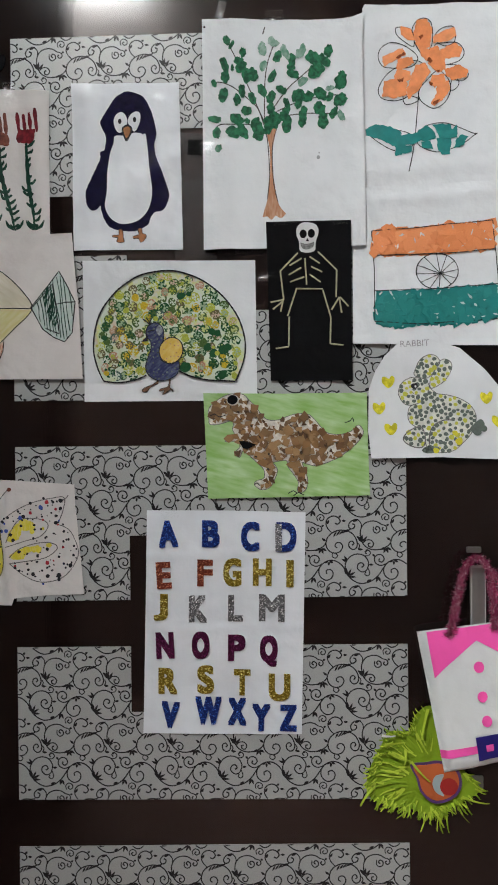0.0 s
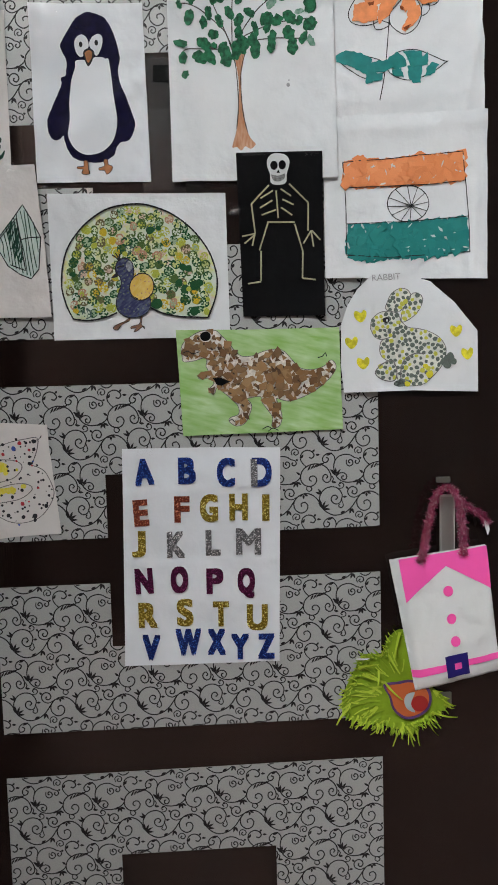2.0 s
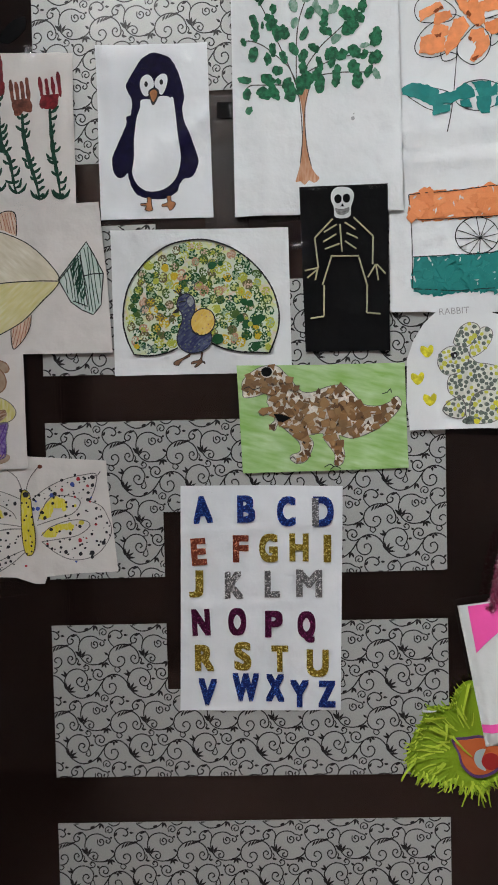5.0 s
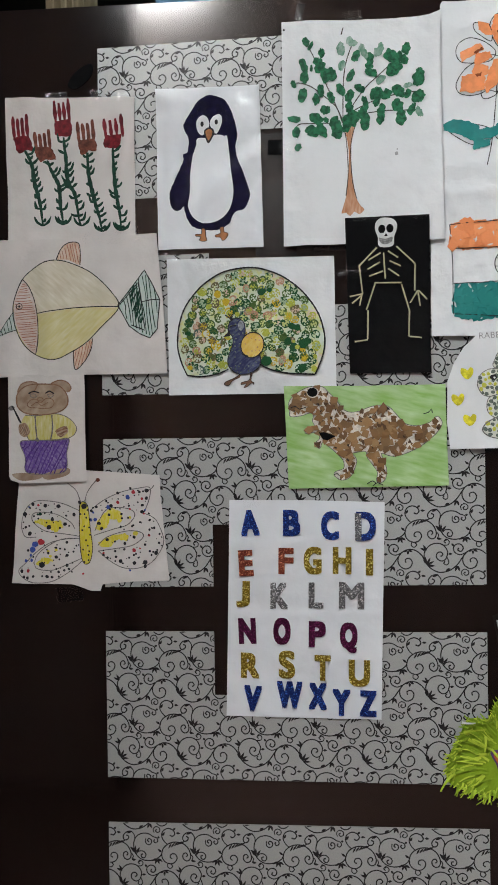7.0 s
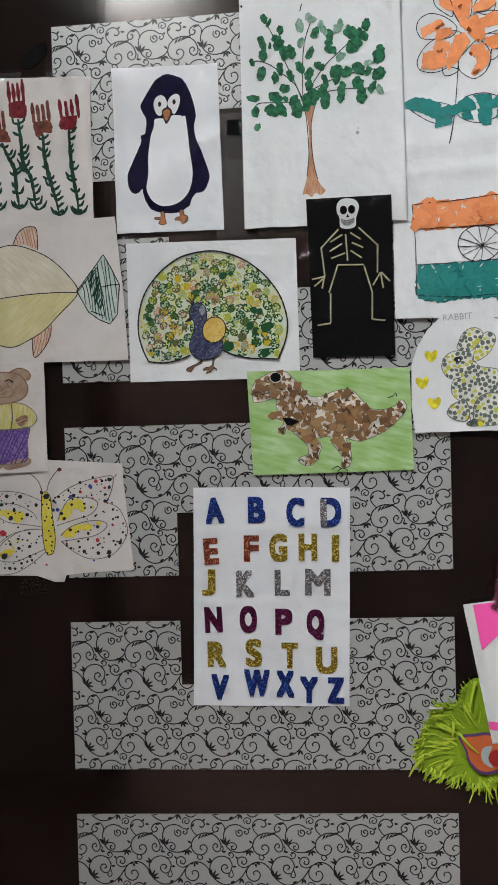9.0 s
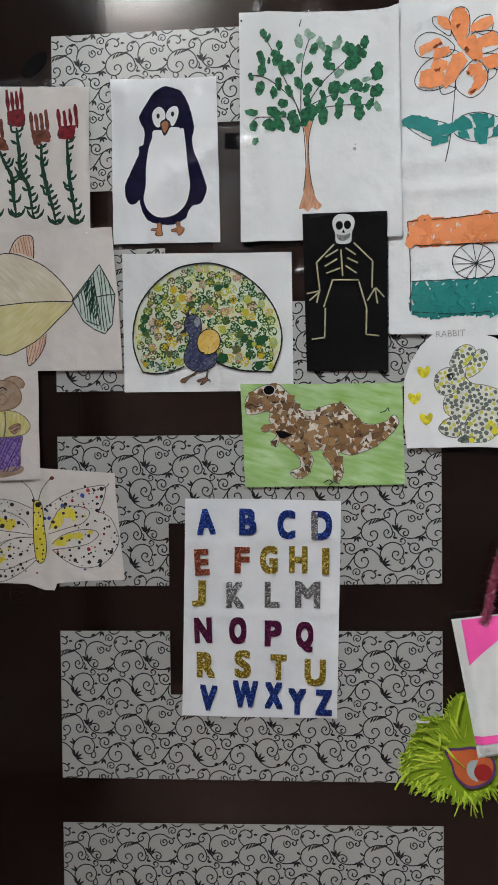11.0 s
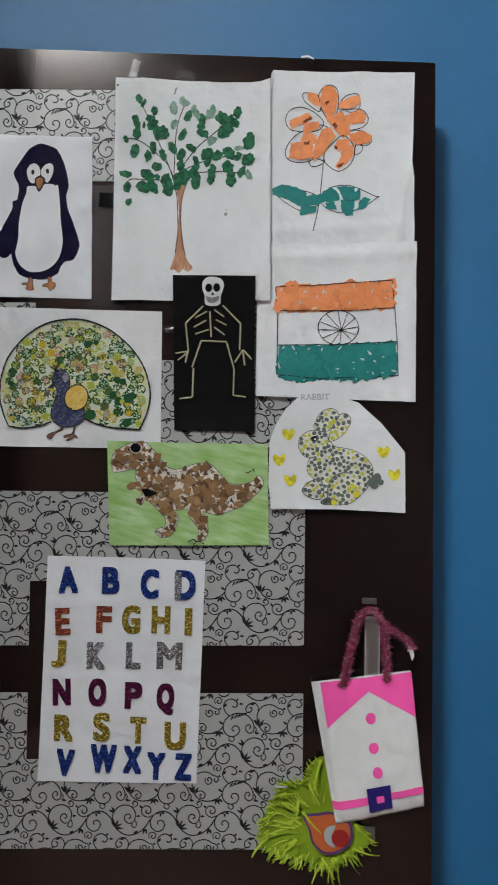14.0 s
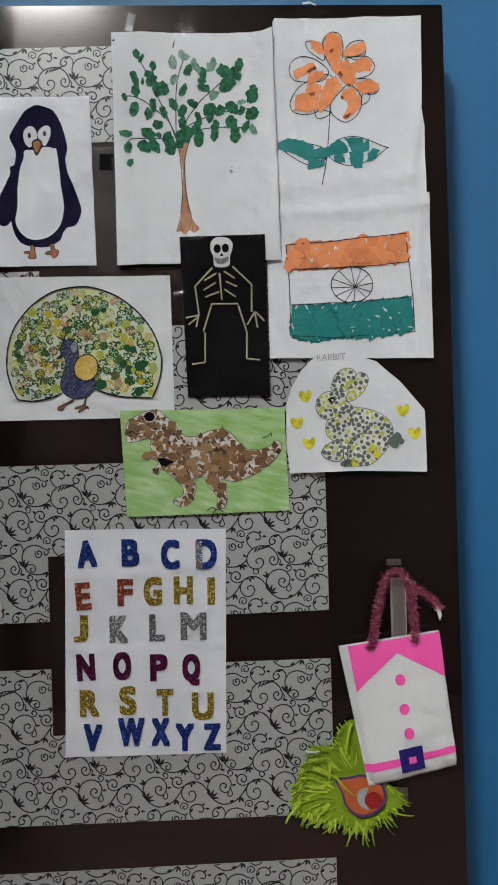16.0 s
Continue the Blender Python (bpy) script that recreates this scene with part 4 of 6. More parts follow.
BRANCHES = [[(-24.8, 14), (-32, 34.7), (-40.7, 45.3), (-59.4, 61.7), (-76.9, 71.8), (-89.6, 73.4)], [(-25.2, 19.1), (-36.9, 47.6), (-50.3, 78.8), (-61.3, 104.8), (-67.5, 116.7)], [(-24.3, 14), (-23.9, 44.2), (-22.7, 74.4), (-19.2, 96.8), (-13.5, 114), (-10.9, 120.1)], [(-22.3, 16.4), (-12, 35.9), (5.8, 59.9), (23.4, 76.2), (39.6, 90.6)], [(-22.3, 16.4), (-12.1, 28.4), (5.5, 37.3), (25.4, 44.8), (50.2, 49.4), (69.9, 51)], [(-7.2, 20.5), (7.8, 25.6), (30.2, 27.2), (49.9, 26.9), (67.1, 26.3)], [(-29.9, 11.3), (-44.9, 14.8), (-65.1, 14.5), (-82.8, 14.6), (-91.8, 5.5)], [(-25.2, 135), (-22.6, 144.8)]]
tree.stroke("branch", [[(x, z - 3.0 - 0.035 * max(0.0, z - 14)) for x, z in line] for line in BRANCHES], BRANCH, 1.4, 0.0005)
rnd = random.Random(5)
# each print: place, half width and half height, and 1 where the paint ran thin
PRINTS = [(-72.4, 127.9, 5.3, 5.8, 0), (-66.2, 120.9, 2.6, 6.3, 0), (-51.6, 112.2, 4, 7.9, 0), (-56.3, 99.9, 5.8, 7.4, 0), (-53.9, 92.9, 7.4, 7.9, 0), (-47.7, 82.4, 6.3, 10, 0), (-38.4, 82.5, 5.8, 10, 0), (-75.4, 95.7, 5.3, 9.2, 0), (-74.8, 80.5, 5.3, 10, 0), (-65.3, 91.2, 2.1, 4.8, 0), (-89.6, 72.6, 3.7, 4.8, 0), (-77.7, 56.6, 6.9, 8.7, 0), (-53.1, 61.3, 4.5, 8.4, 0), (-59.5, 49.6, 4.5, 9, 0), (-39.9, 51.6, 5.3, 7.4, 0), (-47.6, 34.4, 6.3, 7.4, 0)]
PRINTS += [(-25.9, 116.1, 5.8, 9, 1), (-14.5, 126.6, 4.2, 6.9, 1), (-9.6, 122.5, 5.3, 4.8, 1), (-6.1, 104.6, 5.3, 8.4, 0), (3.4, 110.2, 5.3, 9.5, 1), (-25, 93.4, 4.2, 9, 1), (-13.4, 78.8, 4.8, 9, 0), (12.5, 99.5, 5.3, 9, 0), (11.1, 90.8, 4.8, 5.8, 0), (13.5, 81.4, 7.4, 6.3, 0), (25.1, 111.1, 4.8, 9.5, 1), (20.1, 107.7, 3.2, 5.8, 1), (25.8, 71, 6.9, 5.3, 1), (39.8, 102.6, 8.4, 10, 0), (48.3, 96.9, 5.8, 10.6, 0), (43.2, 84.8, 10, 10.6, 0), (59.6, 111.1, 5.3, 9, 0), (56.9, 96.3, 5.8, 6.9, 0)]
PRINTS += [(-26.7, 60.8, 4.8, 10.6, 0), (-15.5, 51.2, 6.6, 7.4, 0), (-15.7, 36.1, 5.3, 8.4, 0), (-1.7, 60.4, 7.4, 5.3, 0), (5.5, 41, 4.2, 7.9, 0), (20.6, 51.3, 8.4, 10.6, 0), (20.4, 41.3, 5.3, 5.8, 0), (32.9, 50.5, 7.4, 7.4, 0), (49, 54.4, 7.9, 9, 0), (61.3, 49.9, 4.8, 5.8, 0), (61.4, 61.1, 5.3, 3.7, 1), (75, 68.9, 7.9, 10.6, 0), (77.6, 77.4, 5.3, 6.6, 0), (74.7, 45.2, 7.9, 9.5, 0), (47.5, 34.6, 7.9, 9, 0), (52.2, 18, 7.4, 10, 0), (26.5, 29.7, 5.3, 9, 0), (25.1, 18.5, 6.3, 6.9, 0), (65.9, 28.4, 4.8, 9, 0), (75.6, 24, 4.2, 7.9, 1)]
PRINTS += [(-89, 23.9, 9, 5.3, 0), (-59.9, 22.5, 11.1, 6.9, 0), (-36, 17.3, 5.8, 9.5, 0), (-32.4, 5.7, 8.4, 11.6, 0), (-13.5, 19.6, 11.9, 11.1, 0), (-18.6, 11.1, 5.3, 10.6, 0), (5.2, 16, 6.9, 11.6, 0), (1.6, 27.5, 6.3, 7.9, 0), (-86.7, 5.2, 5.3, 8.4, 0), (-84.5, -14.7, 4.2, 5.8, 0), (-65.2, 5.2, 9.5, 7.9, 0), (-52.5, 6.9, 6.3, 9.5, 0), (-46.8, 20.5, 3.7, 3.7, 0)]
for k, (x, z, rx, rz, thin) in enumerate(PRINTS):
    z -= 4.0 + 0.03 * max(0.0, z - 10)
    lobes, lean, squash = rnd.uniform(0, 6), rnd.uniform(-22, 22), rnd.uniform(0.08, 0.2)
    o = []
    for px, pz in oval(0, 0, rx, rz, 22, lean):
        a = math.atan2(pz, px)
        r = 1 + squash * math.sin(2 * a + lobes) + 0.07 * math.sin(5 * a + lobes * 2) + rnd.uniform(-0.12, 0.10)
        o.append((x + px * r, z + pz * r))
    tree.fill("leaf_print", o, PALE_LEAF if thin else LEAF, 0.0007 + 0.00004 * (k % 7))
tree.dabs("smudge", [(*(45.5, -33.6), 2.6), (*(46.5, -27.7), 1.2)], FAINT_PENCIL, 0.0003)
tree.dabs("pin_hole", [(*(-101.5, 139.8), 1.6)], PEN, 0.0004)
tree.tape(-97, -16, 24, 16, 8, 7.0)
tree.tape(-10, 152, 26, 16)

# torn-paper flower
PETALS = [[(-20.7, 56.8), (-29.7, 71.8), (-32.7, 86.8), (-26.7, 97.8), (-17.7, 101.8), (-8.7, 97.8), (-5.7, 82.8), (-8.7, 63.8)], [(-30.7, 65.8), (-43.7, 72.8), (-52.7, 80.8), (-53.7, 88.8), (-43.7, 89.8), (-32.7, 85.8)], [(-3.7, 75.8), (4.3, 87.8), (19.3, 90.8), (23.3, 82.8), (21.3, 69.8), (8.3, 65.8)]]
PETALS += [[(-3.7, 65.8), (11.3, 69.8), (26.3, 68.8), (34.3, 57.8), (30.3, 47.8), (19.3, 42.8), (4.3, 42.8)], [(-25.7, 51.8), (-40.7, 65.8), (-58.7, 70.8), (-72.7, 64.8), (-76.7, 51.8), (-69.7, 39.8), (-51.7, 37.8), (-32.7, 39.8)], [(9.3, 39.8), (26.3, 39.8), (37.3, 31.8), (39.3, 25.8), (30.3, 19.8), (15.3, 24.8)],
          [(-25.7, 14.8), (-14.7, 32.8), (-21.7, 44.8), (-36.7, 46.8), (-51.7, 39.8), (-67.7, 27.8), (-76.7, 11.8), (-72.7, -0.2), (-58.7, -4.2), (-40.7, -0.2)], [(-23.7, 9.8), (-14.7, 20.8), (0.3, 33.8), (13.3, 22.8), (16.3, 7.8), (9.3, -7.2), (-3.7, -15.2), (-14.7, -11.2), (-23.7, -2.2)],
          [(-43.7, 2.8), (-42.7, -8.2), (-32.7, -8.2), (-24.7, -2.2)], [(19.3, 24.8), (27.3, 18.8), (24.3, 10.8), (16.3, 7.8)]]
for o in PETALS:
    orange.stroke("petal_outline", o + o[:1], PEN, 1.1, 0.0005)
TORN = [[(-46.7, 89.8), (-34.7, 87.8), (-30.7, 73.8), (-38.7, 74.8), (-45.7, 80.8)],
        [(-25.7, 96.8), (-13.7, 97.8), (-7.7, 86.8), (-10.7, 66.8), (-21.7, 61.8), (-29.7, 77.8)],
        [(-3.7, 77.8), (8.3, 84.8), (20.3, 87.8), (22.3, 78.8), (12.3, 71.8), (-3.7, 70.8)],
        [(5.3, 60.8), (22.3, 67.8), (30.3, 61.8), (27.3, 51.8), (7.3, 49.8)],
        [(-21.7, 63.8), (-10.7, 59.8), (-8.7, 49.8), (-14.7, 46.8), (-21.7, 56.8)],
        [(-8.7, 60.8), (0.3, 63.8), (7.3, 49.8), (9.3, 37.8), (-0.7, 32.8), (-10.7, 43.8)],
        [(-69.7, 52.8), (-46.7, 62.8), (-42.7, 54.8), (-67.7, 41.8)]]
TORN += [[(-50.7, 47.8), (-34.7, 50.8), (-31.7, 43.8), (-45.7, 36.8), (-52.7, 37.8)],
         [(-67.7, 19.8), (-50.7, 22.8), (-41.7, 17.8), (-42.7, 3.8), (-56.7, 0.8), (-69.7, 2.8)],
         [(-50.7, 35.8), (-36.7, 32.8), (-35.7, 23.8), (-48.7, 17.8), (-55.7, 26.8)],
         [(-28.7, 37.8), (-17.7, 40.8), (-11.7, 30.8), (-25.7, 9.8), (-36.7, 0.8), (-38.7, 9.8)],
         [(10.3, 33.8), (27.3, 39.8), (37.3, 31.8), (35.3, 24.8), (19.3, 21.8), (12.3, 27.8)],
         [(-6.7, 26.8), (7.3, 27.8), (9.3, 19.8), (-3.7, 12.8), (-8.7, 17.8)],
         [(-0.7, 13.8), (12.3, 17.8), (14.3, 6.8), (5.3, -4.2), (-3.7, -10.2), (-7.7, -7.2), (-1.7, 2.8)]]


def grown(o, k):
    m = sum(p[0] for p in o) / len(o), sum(p[1] for p in o) / len(o)
    return [(m[0] + (x - m[0]) * k, m[1] + (z - m[1]) * k) for x, z in o]


for k, o in enumerate(TORN):
    orange.torn("orange_scrap", grown(o, 1.16), ORANGE_BITS, 0.0007 + 0.00025 * (k % 3))
LEAFY = [[(-91.7, -40.2), (-80.7, -35.2), (-60.7, -38.2), (-49.7, -45.2), (-53.7, -64.2), (-76.7, -52.2), (-90.7, -48.2)],
         [(-52.7, -50.2), (-28.7, -47.2), (-21.7, -54.2), (-31.7, -61.2), (-50.7, -62.2)],
         [(-53.7, -61.2), (-34.7, -64.2), (-35.7, -71.2), (-55.7, -75.2)],
         [(-25.7, -44.2), (-14.7, -37.2), (-6.7, -44.2), (-3.7, -53.2), (-14.7, -57.2), (-27.7, -53.2)],
         [(-6.7, -36.2), (16.3, -36.2), (16.3, -44.2), (-0.7, -44.2)],
         [(-1.7, -45.2), (16.3, -44.2), (23.3, -38.2), (23.3, -53.2), (4.3, -54.2)],
         [(-0.7, -54.2), (16.3, -55.2), (14.3, -74.2), (6.3, -75.2), (-0.7, -67.2)],
         [(-21.7, -58.2), (-10.7, -57.2), (-7.7, -67.2), (-20.7, -65.2)],
         [(23.3, -57.2), (30.3, -50.2), (37.3, -53.2), (32.3, -63.2), (21.3, -67.2)]]
for o in ([(-92.7, -42.2), (-81.7, -36.2), (-58.7, -40.2), (-36.7, -47.2), (-30.7, -55.2), (-35.7, -65.2), (-51.7, -70.2), (-73.7, -60.2)], [(-27.7, -49.2), (-14.7, -37.2), (7.3, -34.2), (26.3, -40.2), (46.3, -49.2), (50.3, -49.2), (46.3, -51.2), (30.3, -62.2), (4.3, -71.2), (-14.7, -68.2), (-26.7, -60.2)]):
    orange.stroke("leaf_outline", o + o[:1], PEN, 1.1, 0.0005)
for k, o in enumerate(LEAFY):
    orange.torn("green_scrap", grown(o, 1.10), GREEN_BITS, 0.0007 + 0.00025 * (k % 3))
orange.stroke("stem", [(-24.7, 7.8), (-26.7, -19.2), (-29.7, -49.2), (-33.7, -75.2), (-38.7, -97.2)], PEN, 1.1)
# Dark triangles paint the shade of folds onto the orange scraps.
for o in ([(-53.7, 50.8), (-43.7, 57.8), (-41.7, 55.8), (-50.7, 49.8)], [(-10.7, 51.8), (-6.7, 46.8), (-8.7, 42.8), (-13.7, 46.8)], [(-7.7, -7.2), (2.3, -4.2), (-1.7, -10.2), (-6.7, -10.2)], [(-24.7, 77.8), (-17.7, 80.8), (-21.7, 73.8)], [(-52.7, 22.8), (-43.7, 24.8), (-44.7, 19.8), (-50.7, 19.8)], [(-11.7, 19.8), (-6.7, 16.8), (-8.7, 12.8)], [(-2.7, 33.8), (2.3, 34.8), (1.3, 30.8)]):
    orange.torn("fold_shade_patch", o, FOLD_SHADE, 0.0016)

# flag
for name, o, mat, bits, seed in (("orange_stripe", [(-81.0, 44.5), (-67.0, 48.5), (-56.0, 53.5), (-45.0, 47.5), (-23.0, 48.5), (6.0, 50.5), (17.0, 54.5), (36.0, 51.5), (73.0, 53.5), (77.0, 41.5), (78.0, 30.5), (75.0, 18.5), (36.0, 15.5), (-1.0, 12.5), (-30.0, 12.5), (-42.0, 9.5), (-52.0, 11.5), (-82.0, 14.5)], ORANGE_BITS, "orange_scrap", 11),
                                 ("green_stripe", [(-76.0, -33.5), (-38.0, -32.5), (-1.0, -33.5), (28.0, -29.5), (50.0, -29.5), (74.0, -26.5), (80.0, -31.5), (82.0, -62.5), (81.0, -71.5), (61.0, -74.5), (36.0, -77.5), (28.0, -80.5), (6.0, -78.5), (-23.0, -78.5), (-45.0, -82.5), (-67.0, -81.5), (-78.0, -77.5), (-79.0, -55.5)], GREEN_BITS, "green_scrap", 12)):
    flag.fill(name, o, mat, 0.0004, False, rag=2.2)
    mid = (sum(p[0] for p in o) / len(o), sum(p[1] for p in o) / len(o))
    flag.chips(bits, [(mid[0] + (x - mid[0]) * 1.0, mid[1] + (z - mid[1]) * 1.0) for x, z in o], 84, 14.5, 7.4, mat, seed, 0.0010, tip=2.4)
    flag.chips("pale_scrap", o, 14, 6.0, 10.0, WHITE_BITS, seed + 5, 0.0014, slim=0.4)
    flag.chips("pale_scrap", o, 8, 3.6, 12.0, WHITE_BITS, seed + 9, 0.0016, slim=0.6)
flag.stroke("flag_outline", [[(-81.0, 44.5), (-23.0, 47.5), (36.0, 51.5), (74.0, 54.5), (78.0, 11.5), (81.0, -32.5), (82.0, -73.5)], [(-81.0, 44.5), (-78.0, -3.5), (-78.0, -73.5), (-23.0, -77.5), (82.0, -72.5)], [(-80.0, 12.5), (-23.0, 12.5), (36.0, 14.5), (78.0, 18.5)], [(-77.0, -33.5), (-8.0, -32.5), (80.0, -27.5)]], PEN, 1.1, 0.0016, False)
hub, rim = (7.0, -12.5), (3.0, -9.5)
flag.stroke("wheel_rim", oval(*rim, 27, 23, 20) + oval(*rim, 27, 23, 20)[:1], PEN, 1.2)
flag.stroke("wheel_spoke", [[hub, (rim[0] + 26.5 * math.cos(radians(a)), rim[1] + 22.5 * math.sin(radians(a)))] for a in (4, 35, 62, 92, 128, 160, 188, 218, 250, 275, 312, 335)], PEN, 0.9, smooth=False)
flag.tape(-98, 110, 30, 20)

# crayoned fish
fish.fill("yellow_body", [(94.8, -3.0), (82.8, 20.0), (62.8, 40.0), (42.8, 53.0), (13.8, 64.0), (-6.2, 64.0), (-27.2, 55.0), (-44.2, 40.0), (-54.2, 19.0), (-58.2, -3.0), (-55.2, -27.0), (-44.2, -51.0), (-25.2, -67.0), (-0.2, -74.0), (23.8, -65.0), (48.8, -50.0), (73.8, -27.0)], PALE_YELLOW, 0.0003)
fish.fill("beige_back", [(94.8, -3.0), (82.8, 20.0), (62.8, 40.0), (42.8, 53.0), (13.8, 64.0), (-6.2, 64.0), (-27.2, 55.0), (-44.2, 40.0), (-34.2, 28.0), (-26.2, 8.0), (-22.2, -9.0), (12.8, -5.0), (45.8, -2.0)], FISH_TOP, 0.00042)
fish.fill("red_front", [(-44.2, 40.0), (-34.2, 28.0), (-26.2, 8.0), (-22.2, -16.0), (-22.2, -44.0), (-26.2, -65.0), (-41.2, -53.0), (-52.2, -31.0), (-57.2, -7.0), (-54.2, 19.0)], PALE_RED, 0.0005)
fish.fill("fin", [(5.8, 66.0), (12.8, 80.0), (23.8, 88.0), (36.8, 88.0), (40.8, 80.0), (39.8, 58.0), (21.8, 65.0)], FIN, 0.0004)
fish.fill("fin", [(28.8, -63.0), (28.8, -77.0), (31.8, -89.0), (44.8, -77.0), (54.8, -60.0), (56.8, -46.0), (44.8, -54.0)], FIN, 0.0004)
TAIL_EDGE = [(93.3, -1), (112.5, 21.8), (131.5, 46.3), (140.6, 29.9), (152.2, 5.5), (150.6, -12.1), (148.4, -35.4), (138.1, -47.6), (123.5, -41.2), (109, -30.3)]
fish.fill("tail", TAIL_EDGE, PALE_LEAF_WASH, 0.0004, False)
fish.fill("mouth", [(-57.2, -5.0), (-80.2, -36.0), (-83.2, -42.0), (-54.2, -31.0)], PALE_LEAF_WASH, 0.0004, False)
OUT = [(94.8, -3.0), (82.8, 20.0), (62.8, 40.0), (42.8, 53.0), (13.8, 64.0), (-6.2, 64.0), (-27.2, 55.0), (-44.2, 40.0), (-54.2, 19.0), (-58.2, -3.0), (-55.2, -27.0), (-44.2, -51.0), (-25.2, -67.0), (-0.2, -74.0), (23.8, -65.0), (48.8, -50.0), (73.8, -27.0), (94.8, -3.0)]
fish.stroke("outline", [OUT, [(-44.2, 40.0), (-34.2, 28.0), (-26.2, 8.0), (-22.2, -16.0), (-22.2, -44.0), (-26.2, -65.0)], [(-23.2, -9.0), (12.8, -4.0), (45.8, -2.0), (94.8, -3.0)], [(5.8, 66.0), (12.8, 80.0), (23.8, 88.0), (36.8, 88.0), (40.8, 80.0), (39.8, 57.0)],
                        [(28.8, -63.0), (28.8, -77.0), (31.8, -89.0), (44.8, -77.0), (54.8, -60.0), (56.8, -46.0)]], PEN, 1.3, 0.0008)
fish.stroke("tail_outline", [TAIL_EDGE + TAIL_EDGE[:1], [(96, -0.4), (122.7, 29.5), (131.6, -37), (112.2, -29.1)], [(126.9, 2.5), (138.9, 4.9), (152.2, 5.5)]], PEN, 1.4, 0.0009, False)
fish.stroke("outline", [[(-57.2, -5.0), (-80.2, -36.0)], [(-82.2, -39.0), (-54.2, -31.0)]], PEN, 1.0, 0.0008)
fish.hatch("front_hatching", [(-42.2, 36.0), (-34.2, 24.0), (-28.2, 4.0), (-23.2, -16.0), (-24.2, -44.0), (-27.2, -61.0), (-41.2, -50.0), (-51.2, -31.0), (-55.2, -7.0), (-53.2, 17.0)], 3, 3.4, HATCH_RED, 0.9, 0.0007, 0.5, 1)
fish.hatch("fin_hatching", [(6.8, 67.0), (12.8, 79.0), (23.8, 87.0), (36.8, 88.0), (40.8, 80.0), (38.8, 60.0), (21.8, 65.0)], 100, 4.0, HATCH_RED, 1.0, 0.0007, 0.4, 2)
fish.hatch("fin_hatching", [(28.8, -63.0), (29.8, -77.0), (32.8, -88.0), (44.8, -76.0), (54.8, -60.0), (55.8, -48.0), (44.8, -54.0)], 75, 4.0, HATCH_RED, 1.0, 0.0007, 0.4, 3)
fish.hatch("tail_hatching", [(98.7, -1.2), (131.5, 41.9), (148.2, 5.7), (144.9, -35.3), (136.8, -44.2), (111.7, -27.8)], 97, 4.6, STEM, 1.2, 0.0007, 1.2, 4)
fish.hatch("tail_hatching", [(109.7, 18), (121.8, 22.7), (129.1, -24.4), (119.8, -21.5)], 75, 2.0, STEM, 1.7, 0.0010, 2.0, 5)
fish.hatch("mouth_hatching", [(-59.2, -8.0), (-77.2, -33.0), (-82.2, -40.0), (-56.2, -30.0)], 100, 5.0, STEM, 1.1, 0.0007, 0.4, 6)
eye_ring = oval(*(-49.2, 2.0), 4.2, 4.2)
fish.stroke("ring_line", eye_ring + eye_ring[:1], PEN, 1.0, 0.0009)
fish.fill("ring_spot", oval(*(-49.2, 2.0), 1.6, 1.6), PEN, 0.0010)
fish.tape(70, 92, 60, 20, 4)

# stamped fan with a blue bird shape
FANLINE = [(-88.6, -65.3), (-96.3, -48.2), (-101, -28.7), (-101.1, -13.1), (-98.2, 4.9), (-91.3, 25.4), (-79.2, 43.1), (-61.9, 60), (-40.8, 72.6), (-17.4, 78.1), (5.9, 79), (26.4, 73.8), (46.7, 64.1), (66.9, 48.1), (81.9, 31), (93, 11.6), (99.5, -11.4), (100, -29.2), (96, -46.8), (86.9, -68.1)]
FANBOT = [(86.9, -68.1), (67.8, -66.9), (47.5, -65.4), (27.1, -60.3), (13, -53.6), (-31, -58.4), (-42.8, -63.3), (-58.5, -66.8), (-71.6, -67.7), (-88.6, -65.3)]
whole = FANLINE + FANBOT[1:-1]
peacock.fill("fan_wash", whole, FAN, 0.0002)
spots = peacock.scatter([(x * 0.97, z * 0.97) for x, z in whole], 250, 9.2, 21, 4.5)
rnd = random.Random(8)
share, under = [[] for _ in STAMPS], [[] for _ in STAMPS]
for x, z in spots:
    k = rnd.choices(range(7), (32, 24, 14, 6, 8, 12, 4))[0]
    r = rnd.uniform(5.2, 6.6)
    share[k].append((x, z, r))
    if rnd.random() < 0.7:
        under[rnd.choices((2, 3, 1, 7, 8, 9), (4, 2, 3, 4, 3, 4))[0] if k != 0 else rnd.choice((9, 9, 7, 1))].append((x + rnd.uniform(-1, 1), z + rnd.uniform(-1, 1), r * rnd.uniform(0.7, 0.95)))
for k, (m, l) in enumerate(zip(STAMPS, under)):
    peacock.dabs("stamp_smear", l, m, 0.0004 + 0.00002 * k, petals=5)
for k, (m, l) in enumerate(zip(STAMPS, share)):
    peacock.dabs("stamp_print", l, m, 0.0007 + 0.00003 * k, "rosette", petals=5)
    peacock.blots("paint_fleck", [(x + rnd.uniform(-6, 6), z + rnd.uniform(-6, 6), rnd.uniform(0.5, 1.1)) for x, z, r in l[::2]], m, 0.00095 + 0.00003 * k)
peacock.dabs("green_blot", [(50.6, -22.7, 5.3), (58.2, -30.5, 6.3), (70.9, -25.8, 6.9), (78.6, -23.5, 4.2), (56, -2.4, 4.8), (63.6, -4, 4.8), (69.2, -58.8, 6.3), (15.7, 46.1, 6.3), (26, 48.3, 3.7), (20.8, -48.7, 7.9), (-86.5, -8.4, 4.2)], STAMPS[0], 0.0012)
